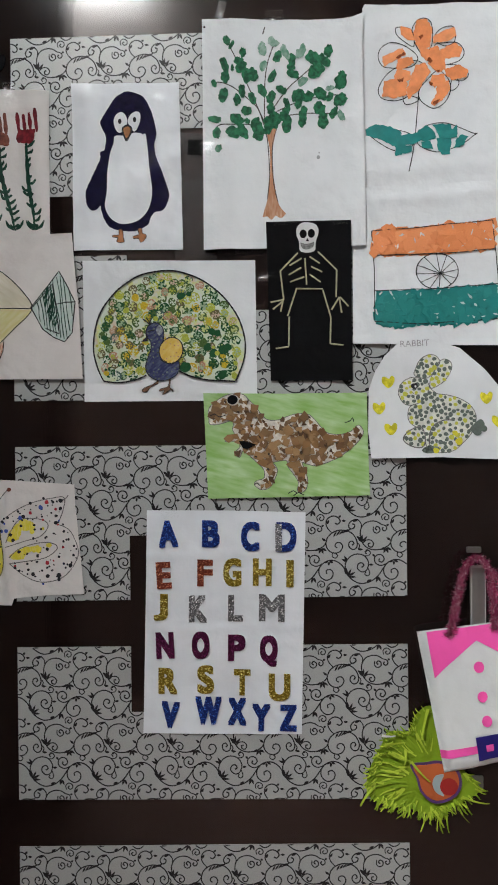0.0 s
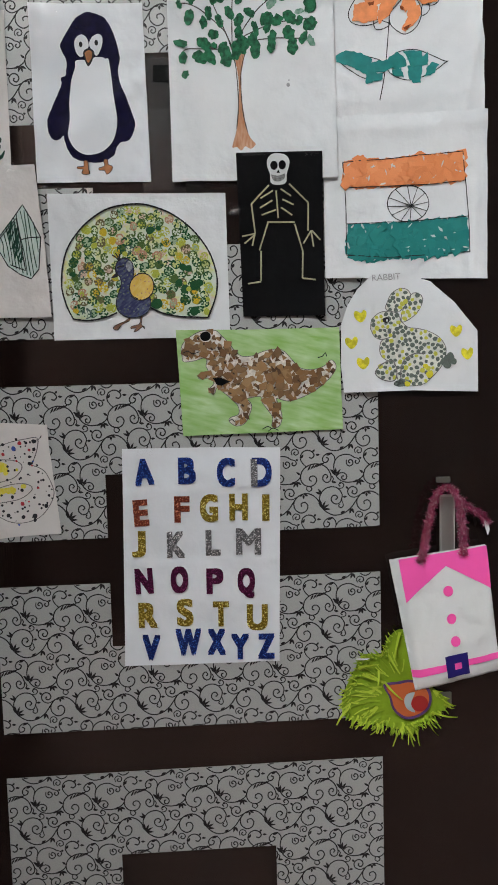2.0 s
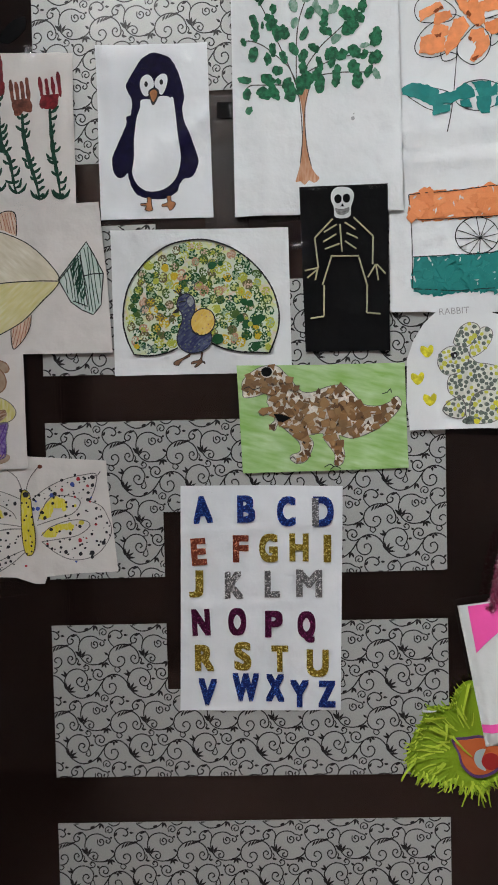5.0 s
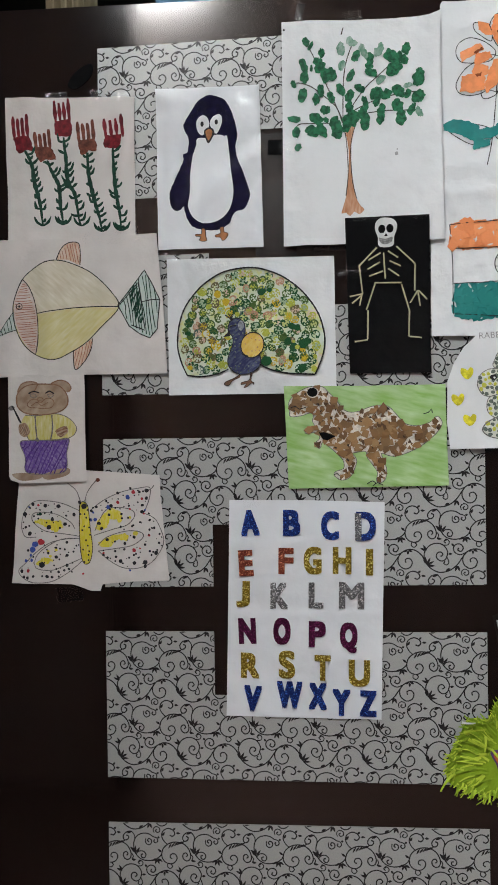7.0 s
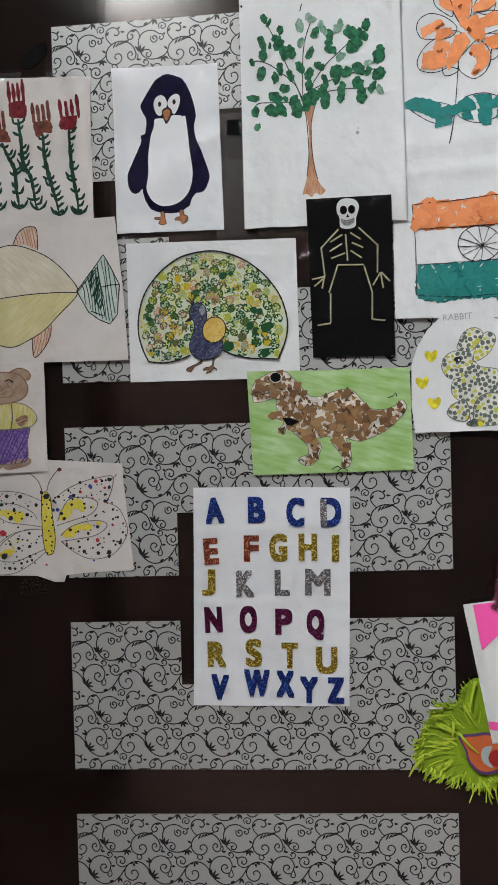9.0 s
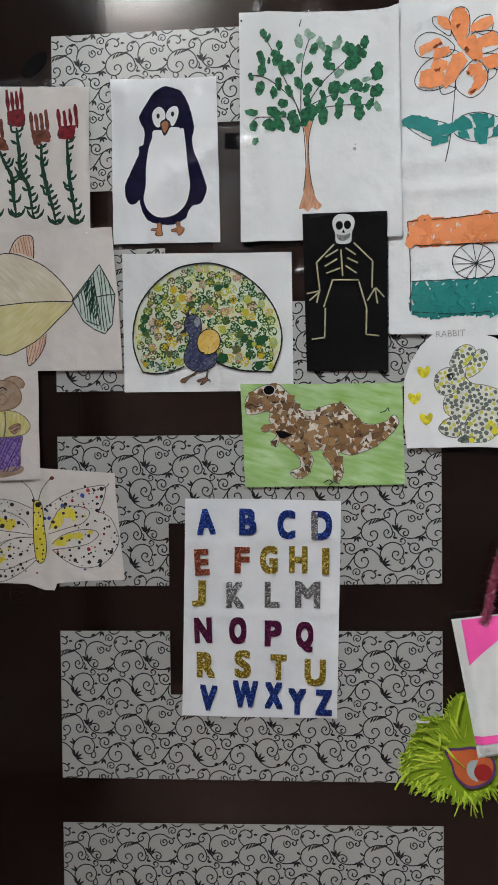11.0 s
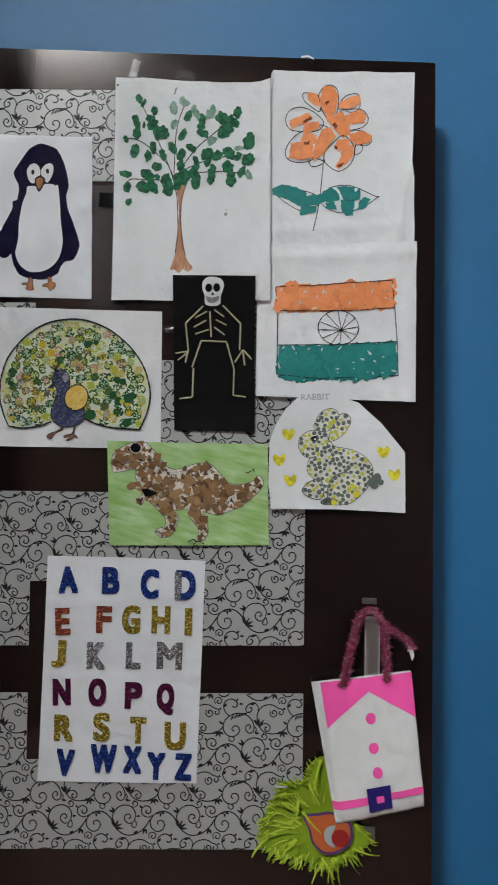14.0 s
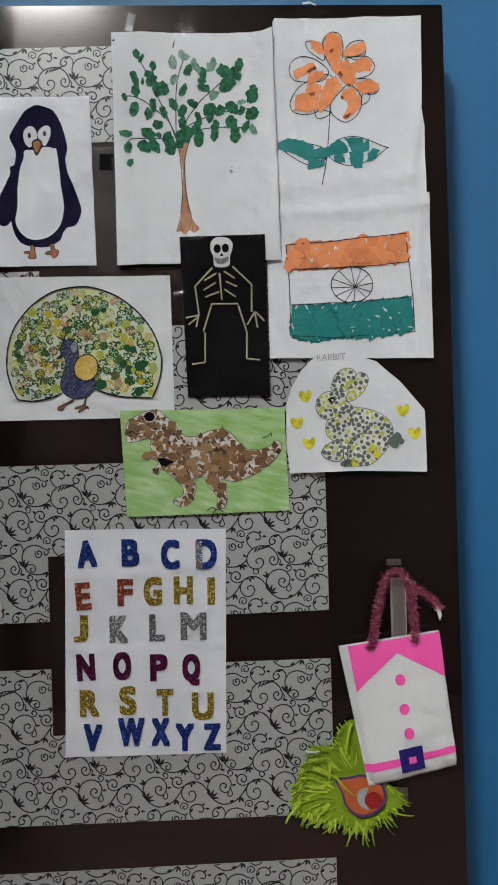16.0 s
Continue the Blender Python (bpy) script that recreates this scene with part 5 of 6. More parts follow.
peacock.dabs("lime_blot", [(63.3, -30.7, 3.7), (58.3, -22.9, 2.6), (-57.1, 28.1, 4.8), (-18.3, 16.5, 3.7), (87.2, -44, 3.2), (85.7, -60.5, 4.8)], STAMPS[2], 0.0014)
peacock.dabs("gold_blot", [(-45.1, 44.5, 5.3), (-33.6, 33.8, 5.8), (71.9, -47.4, 3.7), (-84.5, -55, 4.2)], STAMPS[3], 0.0013)
peacock.stroke("fan_outline", [FANLINE, FANBOT[:5], FANBOT[5:]], PEN, 2.1, 0.0018)
BIRD = [(-23.5, 10.3), (-15.8, 10.6), (-9.4, 5.2), (-7.4, -3), (-8.3, -13.3), (-12.3, -20.9), (-13.2, -29.8), (-10, -37.6), (1.6, -43), (11.9, -40.8), (13.3, -49.7), (9.1, -58.6), (-1.3, -64.2), (-14.2, -65.7), (-24.5, -61.6), (-30.9, -53.8), (-31.6, -43.5), (-28, -33.3), (-24.5, -23.1), (-25.2, -14.1), (-30.3, -7.5), (-30.9, 0.2), (-28.3, 6.6)]
peacock.fill("blue_shape", BIRD, BIRD_BLUE, 0.0015)
peacock.blots("pale_fleck", [(x, z, 1.3) for x, z in peacock.scatter(BIRD, 40, 4.0, 16)], DAB_GREY, 0.00165)
peacock.fill("pale_cheek", oval(-13.3, 1, 4.2, 6.5), PALE_CHEEK, 0.0017)
peacock.stroke("shape_outline", BIRD + BIRD[:1], PEN, 1.2, 0.0019)
peacock.stroke("crest", [[(-26.2, 7.3), (-30, 12.6), (-35.1, 15.8)], [(-25.6, 7.8), (-28.1, 14.3), (-30.4, 17.7)], [(-24.6, 8.3), (-25.6, 13.4), (-25, 16.8)], [(-28.9, -1.1), (-25, 0.6), (-19.8, 1.2)]], PEN, 1.6, 0.0021)
peacock.fill("dark_point", [(-28.4, -5.5), (-38.2, -14.5), (-28.5, -13.2)], PEN, 0.0021, False)
WING = oval(2.3, -26.4, 15.6, 17.6, 14, -20)
gold_wing = peacock.fill("yellow_wing", WING, WING_GOLD, 0.0019)
peacock.blots("orange_fleck", [(x, z, 1.1) for x, z in peacock.scatter(WING, 16, 4.6, 6)], STAMPS[4], 0.0021)
peacock.stroke("wing_outline", [(-12.5, -37.5), (-6.1, -42.1), (2.9, -43.3), (10.7, -40), (14.6, -35.7)], PEN, 1.1, 0.0022)
peacock.stroke("wing_outline", WING + WING[:1], PEN, 1.4, 0.0023, parent=gold_wing)
for leg in ([(-15.5, -65.7), (-23.4, -70.7), (-35.1, -75.5), (-37.3, -79.3), (-31.3, -80.8), (-26, -74.5), (-15.6, -69.6)], [(-0.8, -64.3), (-2.7, -73.7), (-13.1, -76.8), (-13.9, -79.9), (-6.7, -78.7), (-10.6, -83.8), (-6.7, -83.1), (1.1, -77.6), (3.6, -80.8), (3.2, -77.2), (-0.2, -75), (1.3, -64.8)]):
    peacock.fill("leg", leg, HATCH_BROWN, 0.0006)
    peacock.stroke("leg_line", leg, PEN, 0.9, 0.0009)
peacock.tape(-108, 88, 24, 18, 25)

# figure of sticks on black card
skeleton.fill("pale_oval", [(-3.1, 100.3), (7, 97.9), (11.6, 91.3), (10.8, 83.2), (7.9, 75.1), (7.1, 64.7), (1.2, 61.7), (-8.2, 61.9), (-12.9, 64.9), (-13.5, 75.4), (-16.6, 83.5), (-16.5, 92.8), (-11.3, 99)], BONE, 0.0005)
for x, z in ((-8.2, 85.5), (2.4, 85.9)):
    skeleton.fill("dark_spot", oval(x, z, 4.7, 5.6), CARD, 0.0009)
skeleton.fill("dark_spot", [(-2.8, 80.4), (-0.5, 75.9), (-5.2, 76)], CARD, 0.0009, False)
grin = skeleton.fill("grey_grin", [(-11.8, 74), (-3.4, 72.2), (5.6, 74.7), (4.6, 68.7), (-1.8, 65.5), (-9.3, 67)], GRIN, 0.0009)
skeleton.stroke("grin_line", [[(-11.8, 74), (-3.4, 72.2), (5.6, 74.7)], [(-11.2, 70.7), (-3.2, 68.8), (4.8, 71)]], PENCIL, 0.7, 0.0011, parent=grin)
BONES = [[(-15.3, 61.2), (-38.3, 38.2)], [(-38.3, 38.2), (-34.3, 1.2)], [(10.7, 62.2), (34.7, 38.2)], [(34.7, 38.2), (33.7, 3.2)], [(-6.3, 54.2), (-4.3, 20.2)], [(-10.3, 54.2), (-26.3, 45.2)], [(-11.3, 42.2), (-27.3, 33.2)],
         [(-7.3, 30.2), (-25.3, 24.2)], [(-0.3, 56.2), (12.7, 47.2)], [(1.7, 43.2), (15.7, 36.2)], [(-0.3, 33.2), (13.7, 23.2)], [(-18.3, 15.2), (16.7, 14.2)], [(-17.3, 15.2), (-29.3, -19.8)], [(16.7, 12.2), (26.7, -22.8)],
         [(-27.3, -20.8), (-28.3, -58.8)], [(26.7, -22.8), (25.7, -56.8)], [(-28.3, -59.8), (-45.3, -61.8)], [(26.7, -56.8), (42.7, -58.8)], [(-34.3, 1.2), (-51.3, -1.8)], [(-34.3, 0.2), (-48.3, -10.8)], [(-35.3, -0.8), (-38.3, -13.8)],
         [(37.7, 3.2), (27.7, -12.8)], [(37.7, 3.2), (40.7, -16.8)], [(38.7, 3.2), (49.7, -8.8)]]
for a, b in BONES:
    bm = bmesh.new()
    p, q = Vector(skeleton.at(*a, 0.0012)), Vector(skeleton.at(*b, 0.0012))
    bmesh.ops.create_cone(bm, segments=7, radius1=0.00108, radius2=0.00100, depth=(q - p).length, cap_ends=True,
                          matrix=Matrix.Translation((p + q) / 2) @ (q - p).to_track_quat("Z", "Y").to_matrix().to_4x4())
    part("stick", bm, STICK, skeleton.ob)
skeleton.tape(-30, 104, 34, 12, 4)
skeleton.tape(40, 102, 20, 12)
skeleton.tape(-60, 30, 14, 10)

# dotted butterfly shape
WINGS = [[(-13.5, 26.0), (-30.5, 34.0), (-50.5, 39.0), (-75.5, 40.0), (-90.5, 30.0), (-97.5, 10.0), (-93.5, -10.0), (-76.5, -11.0)]]
WINGS += [[(-14.5, -13.0), (-35.5, -14.0), (-56.5, -19.0), (-76.5, -32.0), (-95.5, -50.0), (-103.5, -58.0), (-98.5, -67.0), (-81.5, -75.0), (-56.5, -74.0), (-31.5, -61.0), (-11.5, -45.0)],
         [(2.5, 26.0), (22.5, 41.0), (47.5, 52.0), (71.5, 57.0), (87.5, 58.0), (87.5, 45.0), (81.5, 29.0), (76.5, 22.0)], [(76.5, 23.0), (94.5, 14.0), (104.5, -6.0), (105.5, -21.0), (93.5, -41.0), (77.5, -52.0), (53.5, -55.0), (29.5, -45.0), (13.5, -30.0)],
         ]
WINGS += [[(-13.5, -10.0), (-39.5, -6.0), (-64.5, -2.0), (-80.5, 10.0), (-80.5, 22.0), (-63.5, 24.0), (-43.5, 20.0), (-26.5, 10.0), (-20.5, 0.0)], [(-11.5, -41.0), (-35.5, -51.0), (-56.5, -58.0), (-77.5, -54.0), (-76.5, -38.0), (-60.5, -24.0), (-39.5, -14.0), (-14.5, -13.0)],
         [(8.5, -8.0), (34.5, 0.0), (54.5, 6.0), (65.5, 18.0), (62.5, 26.0), (46.5, 30.0), (26.5, 28.0), (16.5, 14.0), (9.5, -2.0)], [(13.5, -30.0), (37.5, -27.0), (62.5, -22.0), (77.5, -10.0), (70.5, -3.0), (50.5, -3.0), (25.5, -11.0), (13.5, -22.0)]]
butterfly.stroke("wing_outline", WINGS, PENCIL, 1.1, 0.0006)
for k, o in enumerate(([(-78.9, 10.9), (-69.2, 14.6), (-56.8, 12.7), (-44.5, 11.4), (-36.4, 4.7), (-48.8, -3.2), (-57, 0.8), (-72.1, 7.4)], [(11, 0.8), (14, 12), (24, 24), (33, 29), (41, 27), (47, 19), (40, 13), (31, 13), (24, 1)],
                       [(15, -18), (31, -10), (46, -6), (56, -8), (53, -16), (40, -15), (33, -22), (18, -26)], [(-77.1, -46.5), (-63.1, -39), (-53, -43), (-67.5, -51.8)])):
    butterfly.fill("yellow_patch", o, YELLOW, 0.0004 + 0.00005 * k, rag=1.4)
butterfly.dabs("yellow_dab", [(-58.3, 6.1, 2.4), (-41.7, 10, 2.9), (43.9, 12.5, 3.4), (58.7, 16.5, 2.2), (50.3, -8.4, 3.1), (66.4, -5.8, 3.8), (-47.8, -28.9, 2.4), (-56.2, -37.7, 2.2), (-58.9, -31.1, 2.2), (31.9, 21.8, 2.9), (-52.9, 0.8, 2.9), (25.8, -20.3, 2.4)], YELLOW, 0.0006)
for spots in ([(-92.6, 21.5, 2.9), (-81.3, 35.3, 2.4), (-62.8, 33.4, 2.4), (-43.3, 32.5, 2.9), (-21.1, 20.6, 2.6), (-53.9, 24.1, 1.9), (-52.7, 14, 2.9), (-34.1, 7.4, 2.4), (-58.3, 2.9, 3.4), (-91.5, 2.9, 1.9), (-86.1, -5.9, 2.9), (-32, 19.3, 1.4), (-28.7, 4.7, 1.4), (-47.5, -9.8, 1.4), (-85.5, 30, 1.4), (-41.9, 2.1, 1.4)],
              [(-47.8, -25.7, 1.9), (-32.6, -18.3, 1.9), (-58.9, -33.2, 1.9), (-48, -39, 2.4), (-32.9, -36.8, 2.2), (-23.2, -31.5, 1.4), (-68.8, -49.7, 3.8), (-33.1, -50.8, 2.2), (-62.2, -66.9, 2.4), (-98.6, -59.1, 2.4), (-81.5, -66.2, 1.9), (-55.3, -67.6, 1.9), (-45.6, -60.1, 1.9), (-37.3, -58, 1.7), (-30.5, -56.1, 1.7), (-69.1, -66.1, 1.4), (-56.6, -60.2, 1.2), (-89.9, -68.4, 2.2), (-95.4, -67.1, 1.9), (-45.7, -66.8, 1.4), (-89.2, -29.8, 1.7), (-19, -23, 1.4), (-26.4, -60, 1.2), (-64.2, -22.3, 1.4)],
              [(-12.6, 37.7, 2.4), (12.3, 31.5, 1.7), (25.4, 39.6, 1.7), (42.3, 50.6, 1.9), (32, 32.8, 2.4), (60.1, 57, 1.7), (72.6, 51.7, 1.7), (83.3, 53.7, 2.9), (83.2, 43.3, 2.4), (76.9, 33.4, 1.9), (76.2, 24.3, 2.4), (4.9, 25.8, 2.4), (15.5, 8.6, 2.4), (18.6, 1.3, 2.2), (46.7, 21.2, 1.7), (45.6, 3.4, 1.7), (57.6, 32.7, 1.4), (2, 13.9, 1.4), (47.4, 15.2, 1.4), (29.2, 20.4, 1.7), (56, 15.9, 1.4)],
              [(25.9, -14.5, 2.2), (50.9, -19.7, 2.2), (64.2, -11, 2.2), (50, -28.1, 1.7), (86.7, 12.5, 1.9), (73.3, 9.9, 1.4), (61.7, 4.1, 1.4), (93.2, 2, 1.7), (86.5, -0.6, 1.7), (100.6, -6.6, 1.4), (79.6, -21.5, 1.7), (99.6, -18.8, 1.7), (95.4, -32.6, 2.9), (86.1, -30.6, 1.7), (63.9, -47.1, 2.4), (44.4, -44.4, 2.4), (79.2, -46.3, 2.9), (37.7, -38.6, 1.7), (25.5, -40, 1.7), (20.2, -36.1, 1.7), (56.5, -39.8, 1.4), (69.9, -39.8, 1.4), (79.1, -51.5, 2.4), (63.3, -35.9, 1.4), (36.5, -30.7, 1.7), (20.3, -29.5, 1.2), (103.5, -22.7, 1.2), (88.7, -35.8, 1.4), (36.7, -17.1, 1.4)]):
    butterfly.dabs("dot", [(x, z, r * 1.15) for x, z, r in spots], DOT_BLACK, 0.0009)
for k, o in enumerate(WINGS[:4]):
    butterfly.dabs("small_dot", [(x, z, 0.8 + 0.35 * (i % 3)) for i, (x, z) in enumerate(butterfly.scatter(o, 26, 6.0, 40 + k, 2.0))], DOT_BLACK, 0.0008)
butterfly.dabs("red_dot", [(-73, 34, 1.9), (64.1, 51.8, 2.9), (41.6, 37.5, 2.6), (76.5, 42.5, 2.2), (63.4, -29.4, 2.9), (-88.9, -58.3, 2.9), (-69.7, -17.8, 5.2), (20.2, -33.4, 1.9), (58.9, 28.2, 1.9), (85.6, -8.4, 1.9), (-10.1, -62.6, 1.7), (78.9, 21.6, 1.4), (72, -26.7, 1.4)], DOT_RED, 0.0008)
butterfly.dabs("blue_dot", [(55.9, 44.7, 3.4), (28, 31, 2.9), (3.3, 13.4, 2.9), (10.1, 13.9, 2.9), (-78.4, -21.2, 5.0), (-82.3, -28.5, 4.4), (-85.2, -36.5, 2.4), (-92.2, -44.5, 2.4), (-83.9, -43.6, 2.4), (57.6, -57.4, 1.7), (-86.9, 31.4, 1.4), (80.3, 26.9, 1.4), (7.6, 23.9, 1.9), (86.1, -30.6, 1.9)], DOT_BLUE, 0.0008)
butterfly.dabs("green_dot", [(-70.5, 21.5, 2.9), (-74, 21, 1.9), (-52.7, 13.5, 2.2)], STEM, 0.0008)
TRUNK = [(-12.5, 34.0), (-1.5, 34.0), (1.5, 10.0), (5.5, -22.0), (1.5, -43.0), (-4.5, -49.0), (-10.5, -45.0), (-13.5, -18.0)]
butterfly.fill("yellow_middle", TRUNK, YELLOW, 0.0008)
butterfly.stroke("middle_outline", TRUNK + TRUNK[:1], PEN, 1.1, 0.0011)
butterfly.dabs("middle_dot", [(x, z, 1.5) for x, z in butterfly.scatter(TRUNK, 16, 5, 3)] + [(*(-6.5, 32.0), 4.5)], DOT_BLACK, 0.0013)
butterfly.stroke("feeler", [[(-11.5, 39.0), (-17.5, 54.0), (-30.5, 65.0)], [(-5.5, 39.0), (-0.5, 53.0), (14.5, 71.0)], [(81.5, 55.0), (89.5, 56.0), (93.5, 61.0)]], PENCIL, 1.2)
butterfly.dabs("feeler_tip", [(*(14.5, 69.0), 3.0)], RUST, 0.0008)
butterfly.tape(-30, -92, 40, 22, 6)

# tan crayon figure
for o in ([(-42.2, 52.8), (-37.2, 63.8), (-26.2, 67.8), (-13.2, 64.8), (-18.2, 52.8)], [(6.8, 63.8), (19.8, 68.8), (31.8, 64.8), (35.8, 56.8), (29.8, 51.8)]):
    bear.fill("tan_ear", o, FUR, 0.0002)
    bear.stroke("ear_line", o, HATCH_BROWN, 1.5, 0.0008)
HEAD = [(-44.2, 39.8), (-41.2, 52.8), (-26.2, 62.8), (-1.2, 63.8), (18.8, 60.8), (29.8, 47.8), (29.8, 33.8), (18.8, 24.8), (-3.2, 20.8), (-28.2, 22.8), (-40.2, 29.8)]
SHIRT = [(-31.2, 20.8), (-14.2, 19.8), (14.8, 21.8), (32.8, 14.8), (42.8, 2.8), (39.8, -7.2), (28.8, -13.2), (11.8, -15.2), (-19.2, -14.2), (-27.2, -13.2), (-31.2, -2.2), (-38.2, 5.8)]
TROUSERS = [(-39.2, -17.2), (-19.2, -15.2), (13.8, -14.2), (31.8, -13.2), (28.8, -31.2), (25.8, -58.2), (-3.2, -62.2), (-30.2, -59.2), (-32.2, -38.2)]
bear.fill("yellow_shirt", SHIRT, crayon("shirt crayon", (0.50, 0.45, 0.12), (0.66, 0.63, 0.45), 0.55, (4, 1, 1), 80), 0.0003)
bear.fill("purple_trousers", TROUSERS, PURPLE, 0.0004)
bear.fill("tan_head", HEAD, FUR, 0.0005)
bear.fill("tan_foot", [(-51.2, -62.2), (-32.2, -60.2), (-7.2, -62.2), (-10.2, -68.2), (-28.2, -71.2), (-41.2, -70.2)], FUR, 0.0005)
bear.fill("tan_foot", [(-7.2, -64.2), (12.8, -56.2), (29.8, -54.2), (32.8, -59.2), (25.8, -65.2), (0.8, -70.2)], FUR, 0.0005)
bear.fill("tan_hand", [(-41.2, 5.8), (-31.2, 9.8), (-25.2, -2.2), (-31.2, -10.2), (-39.2, -6.2)], FUR, 0.0006)
bear.fill("tan_hand", [(13.8, -3.2), (26.8, 4.8), (30.8, -3.2), (20.8, -11.2)], FUR, 0.0006)
bear.hatch("trouser_hatching", TROUSERS, 62, 5.0, HATCH_PURPLE, 1.6, 0.0007, 2.2, 7)
bear.stroke("muzzle_line", [[(-28.2, 35.8), (-23.2, 41.8), (-15.2, 42.8), (-6.2, 39.8), (-0.2, 43.8), (7.8, 42.8), (11.8, 36.8), (6.8, 30.8), (-3.2, 29.8), (-16.2, 30.8), (-25.2, 31.8), (-28.2, 35.8)], [(-13.2, 41.8), (-9.2, 45.8), (-4.2, 41.8), (-8.2, 37.8), (-13.2, 41.8)], [(-22.2, 33.8), (-13.2, 38.8), (-8.2, 33.8), (1.8, 37.8)]], HATCH_BROWN, 1.0, 0.0009)
bear.stroke("ring_line", [[(-24.2, 48.8), (-18.2, 50.8), (-14.2, 46.8), (-19.2, 44.8), (-24.2, 48.8)], [(1.8, 48.8), (6.8, 49.8), (10.8, 47.8), (5.8, 44.8), (1.8, 48.8)]], PENCIL, 0.9, 0.0009)
bear.hatch("hand_hatching", [(-41.2, 5.8), (-31.2, 9.8), (-25.2, -2.2), (-31.2, -10.2), (-39.2, -6.2)], 60, 2.6, HATCH_BROWN, 1.2, 0.0009, 1.0, 9)
bear.hatch("hand_hatching", [(12.8, -1.2), (26.8, 4.8), (30.8, -3.2), (18.8, -11.2)], 20, 2.4, HATCH_BROWN, 1.4, 0.0009, 1.0, 10)
bear.stroke("head_outline", [HEAD + HEAD[:1]], HATCH_BROWN, 1.6, 0.00085)
bear.stroke("outline", [SHIRT, TROUSERS + TROUSERS[:1]], PENCIL, 1.1, 0.0008)
bear.stroke("brace_line", [[(-17.2, 19.8), (-16.2, 0.8), (-14.2, -14.2)], [(7.8, 20.8), (8.8, 0.8), (5.8, -15.2)]], PENCIL, 2.0, 0.0008)
bear.stroke("dark_bar", [[(-26.2, 50.8), (-19.2, 53.8), (-10.2, 51.8)], [(-1.2, 50.8), (4.8, 53.8), (11.8, 49.8)], [(-49.2, 31.8), (-43.2, 18.8), (-38.2, 9.8)], [(-51.2, 34.8), (-48.2, 29.8), (-43.2, 20.8), (-37.2, 9.8)]], PEN, 1.8, 0.0009)
bear.dabs("dark_spot", [(*(-51.2, 30.8), 4.5), (*(-14.2, -14.2), 3.0)], PENCIL, 0.0009)

# brown torn-paper dinosaur shape
SHAPE = [[(-102.4, 46.9), (-95.9, 55.7), (-83.1, 64.3), (-70.4, 67.9), (-56.5, 66.8), (-49, 59.8), (-40.3, 50.7), (-32.9, 40.5), (-24.2, 33.2), (-10.4, 33), (4.6, 38.5), (17.1, 40.8), (29.5, 39.3), (38, 31.6), (45.3, 22.7), (53.9, 15), (68.6, 13), (80.9, 15.8), (88.3, 20.2), (92, 24.4), (96.2, 23.8), (100, 16.8), (96.7, 8.1), (88, -1.8), (75.7, -11.6), (60.8, -20.1), (48.4, -25), (36, -27.4), (24.9, -24.7), (20, -23.4)],
         [(20, -23.4), (23.6, -33.5), (27.1, -46.1), (24.5, -58.7), (18.2, -62.4), (13.3, -59.9), (14.7, -48.6), (8.6, -38.4), (1.3, -28.3), (-1.1, -20.2), (-18.7, -22.5), (-24.9, -21.9), (-16.7, -25), (-12.5, -33.2), (-16.5, -45.7), (-22.9, -55.8), (-34.2, -58.3), (-42.9, -51.8), (-40.3, -46.8), (-30.2, -43.1), (-30.1, -33), (-36.3, -25.3), (-47.5, -15), (-57.5, -7.3), (-61.4, -15.4), (-68.9, -10.2), (-61.2, -1.7), (-66.1, 5.5), (-80.9, 5.2), (-76.2, 13.3), (-68, 14.5), (-71, 20.9), (-69.6, 28.5), (-73.4, 32.3), (-86.1, 28.7), (-100.1, 27.7), (-101.8, 34.1)]]
both = SHAPE[0] + SHAPE[1][1:]
base = dino.fill("pale_ground", both, PALE_GROUND, 0.0003)
dino.stroke("outline", both + both[:1], PENCIL, 1.0, 0.0005)
dino.chips("brown_scrap", both, 165, 9.8, 6.9, BROWN_BITS, 61, 0.0008, inset=0.38)
dino.chips("brown_scrap", both, 90, 5.6, 6.5, BROWN_BITS, 63, 0.0006, inset=0.3)
dino.chips("dark_scrap", both, 30, 3.6, 9.0, DARK_BITS, 64, 0.0016, slim=0.6)
dino.chips("pale_scrap", both, 16, 5.6, 12.0, PALE_BITS, 62, 0.0014, slim=0.6)
dino.fill("pale_ring", oval(-70, 59.5, 8.2, 7.0), PALE_GROUND, 0.0020)
dino.fill("dark_patch", oval(-70.5, 60, 7.0, 6.2), CARD, 0.0024)
dino.fill("dark_patch", [(-62.8, 6), (-52.2, 5.3), (-39.7, 0.6), (-51.1, -4.8), (-57.4, -3.7)], CARD, 0.0024, False)
dino.stroke("claw_line", [[(0.8, -63.6), (8.3, -59.8), (13.2, -63.7)], [(8.2, -66.6), (14.5, -62.4), (21.9, -65.7)], [(75.7, 28.4), (82.3, 30.3), (86, 34.5), (87.2, 29.5)], [(-100, 39.2), (-93.6, 41.6), (-88.5, 37.7), (-79.6, 40.1)], [(-42.9, -51.8), (-39.1, -49.3), (-35.4, -53.2)]], PEN, 1.2, 0.0024)

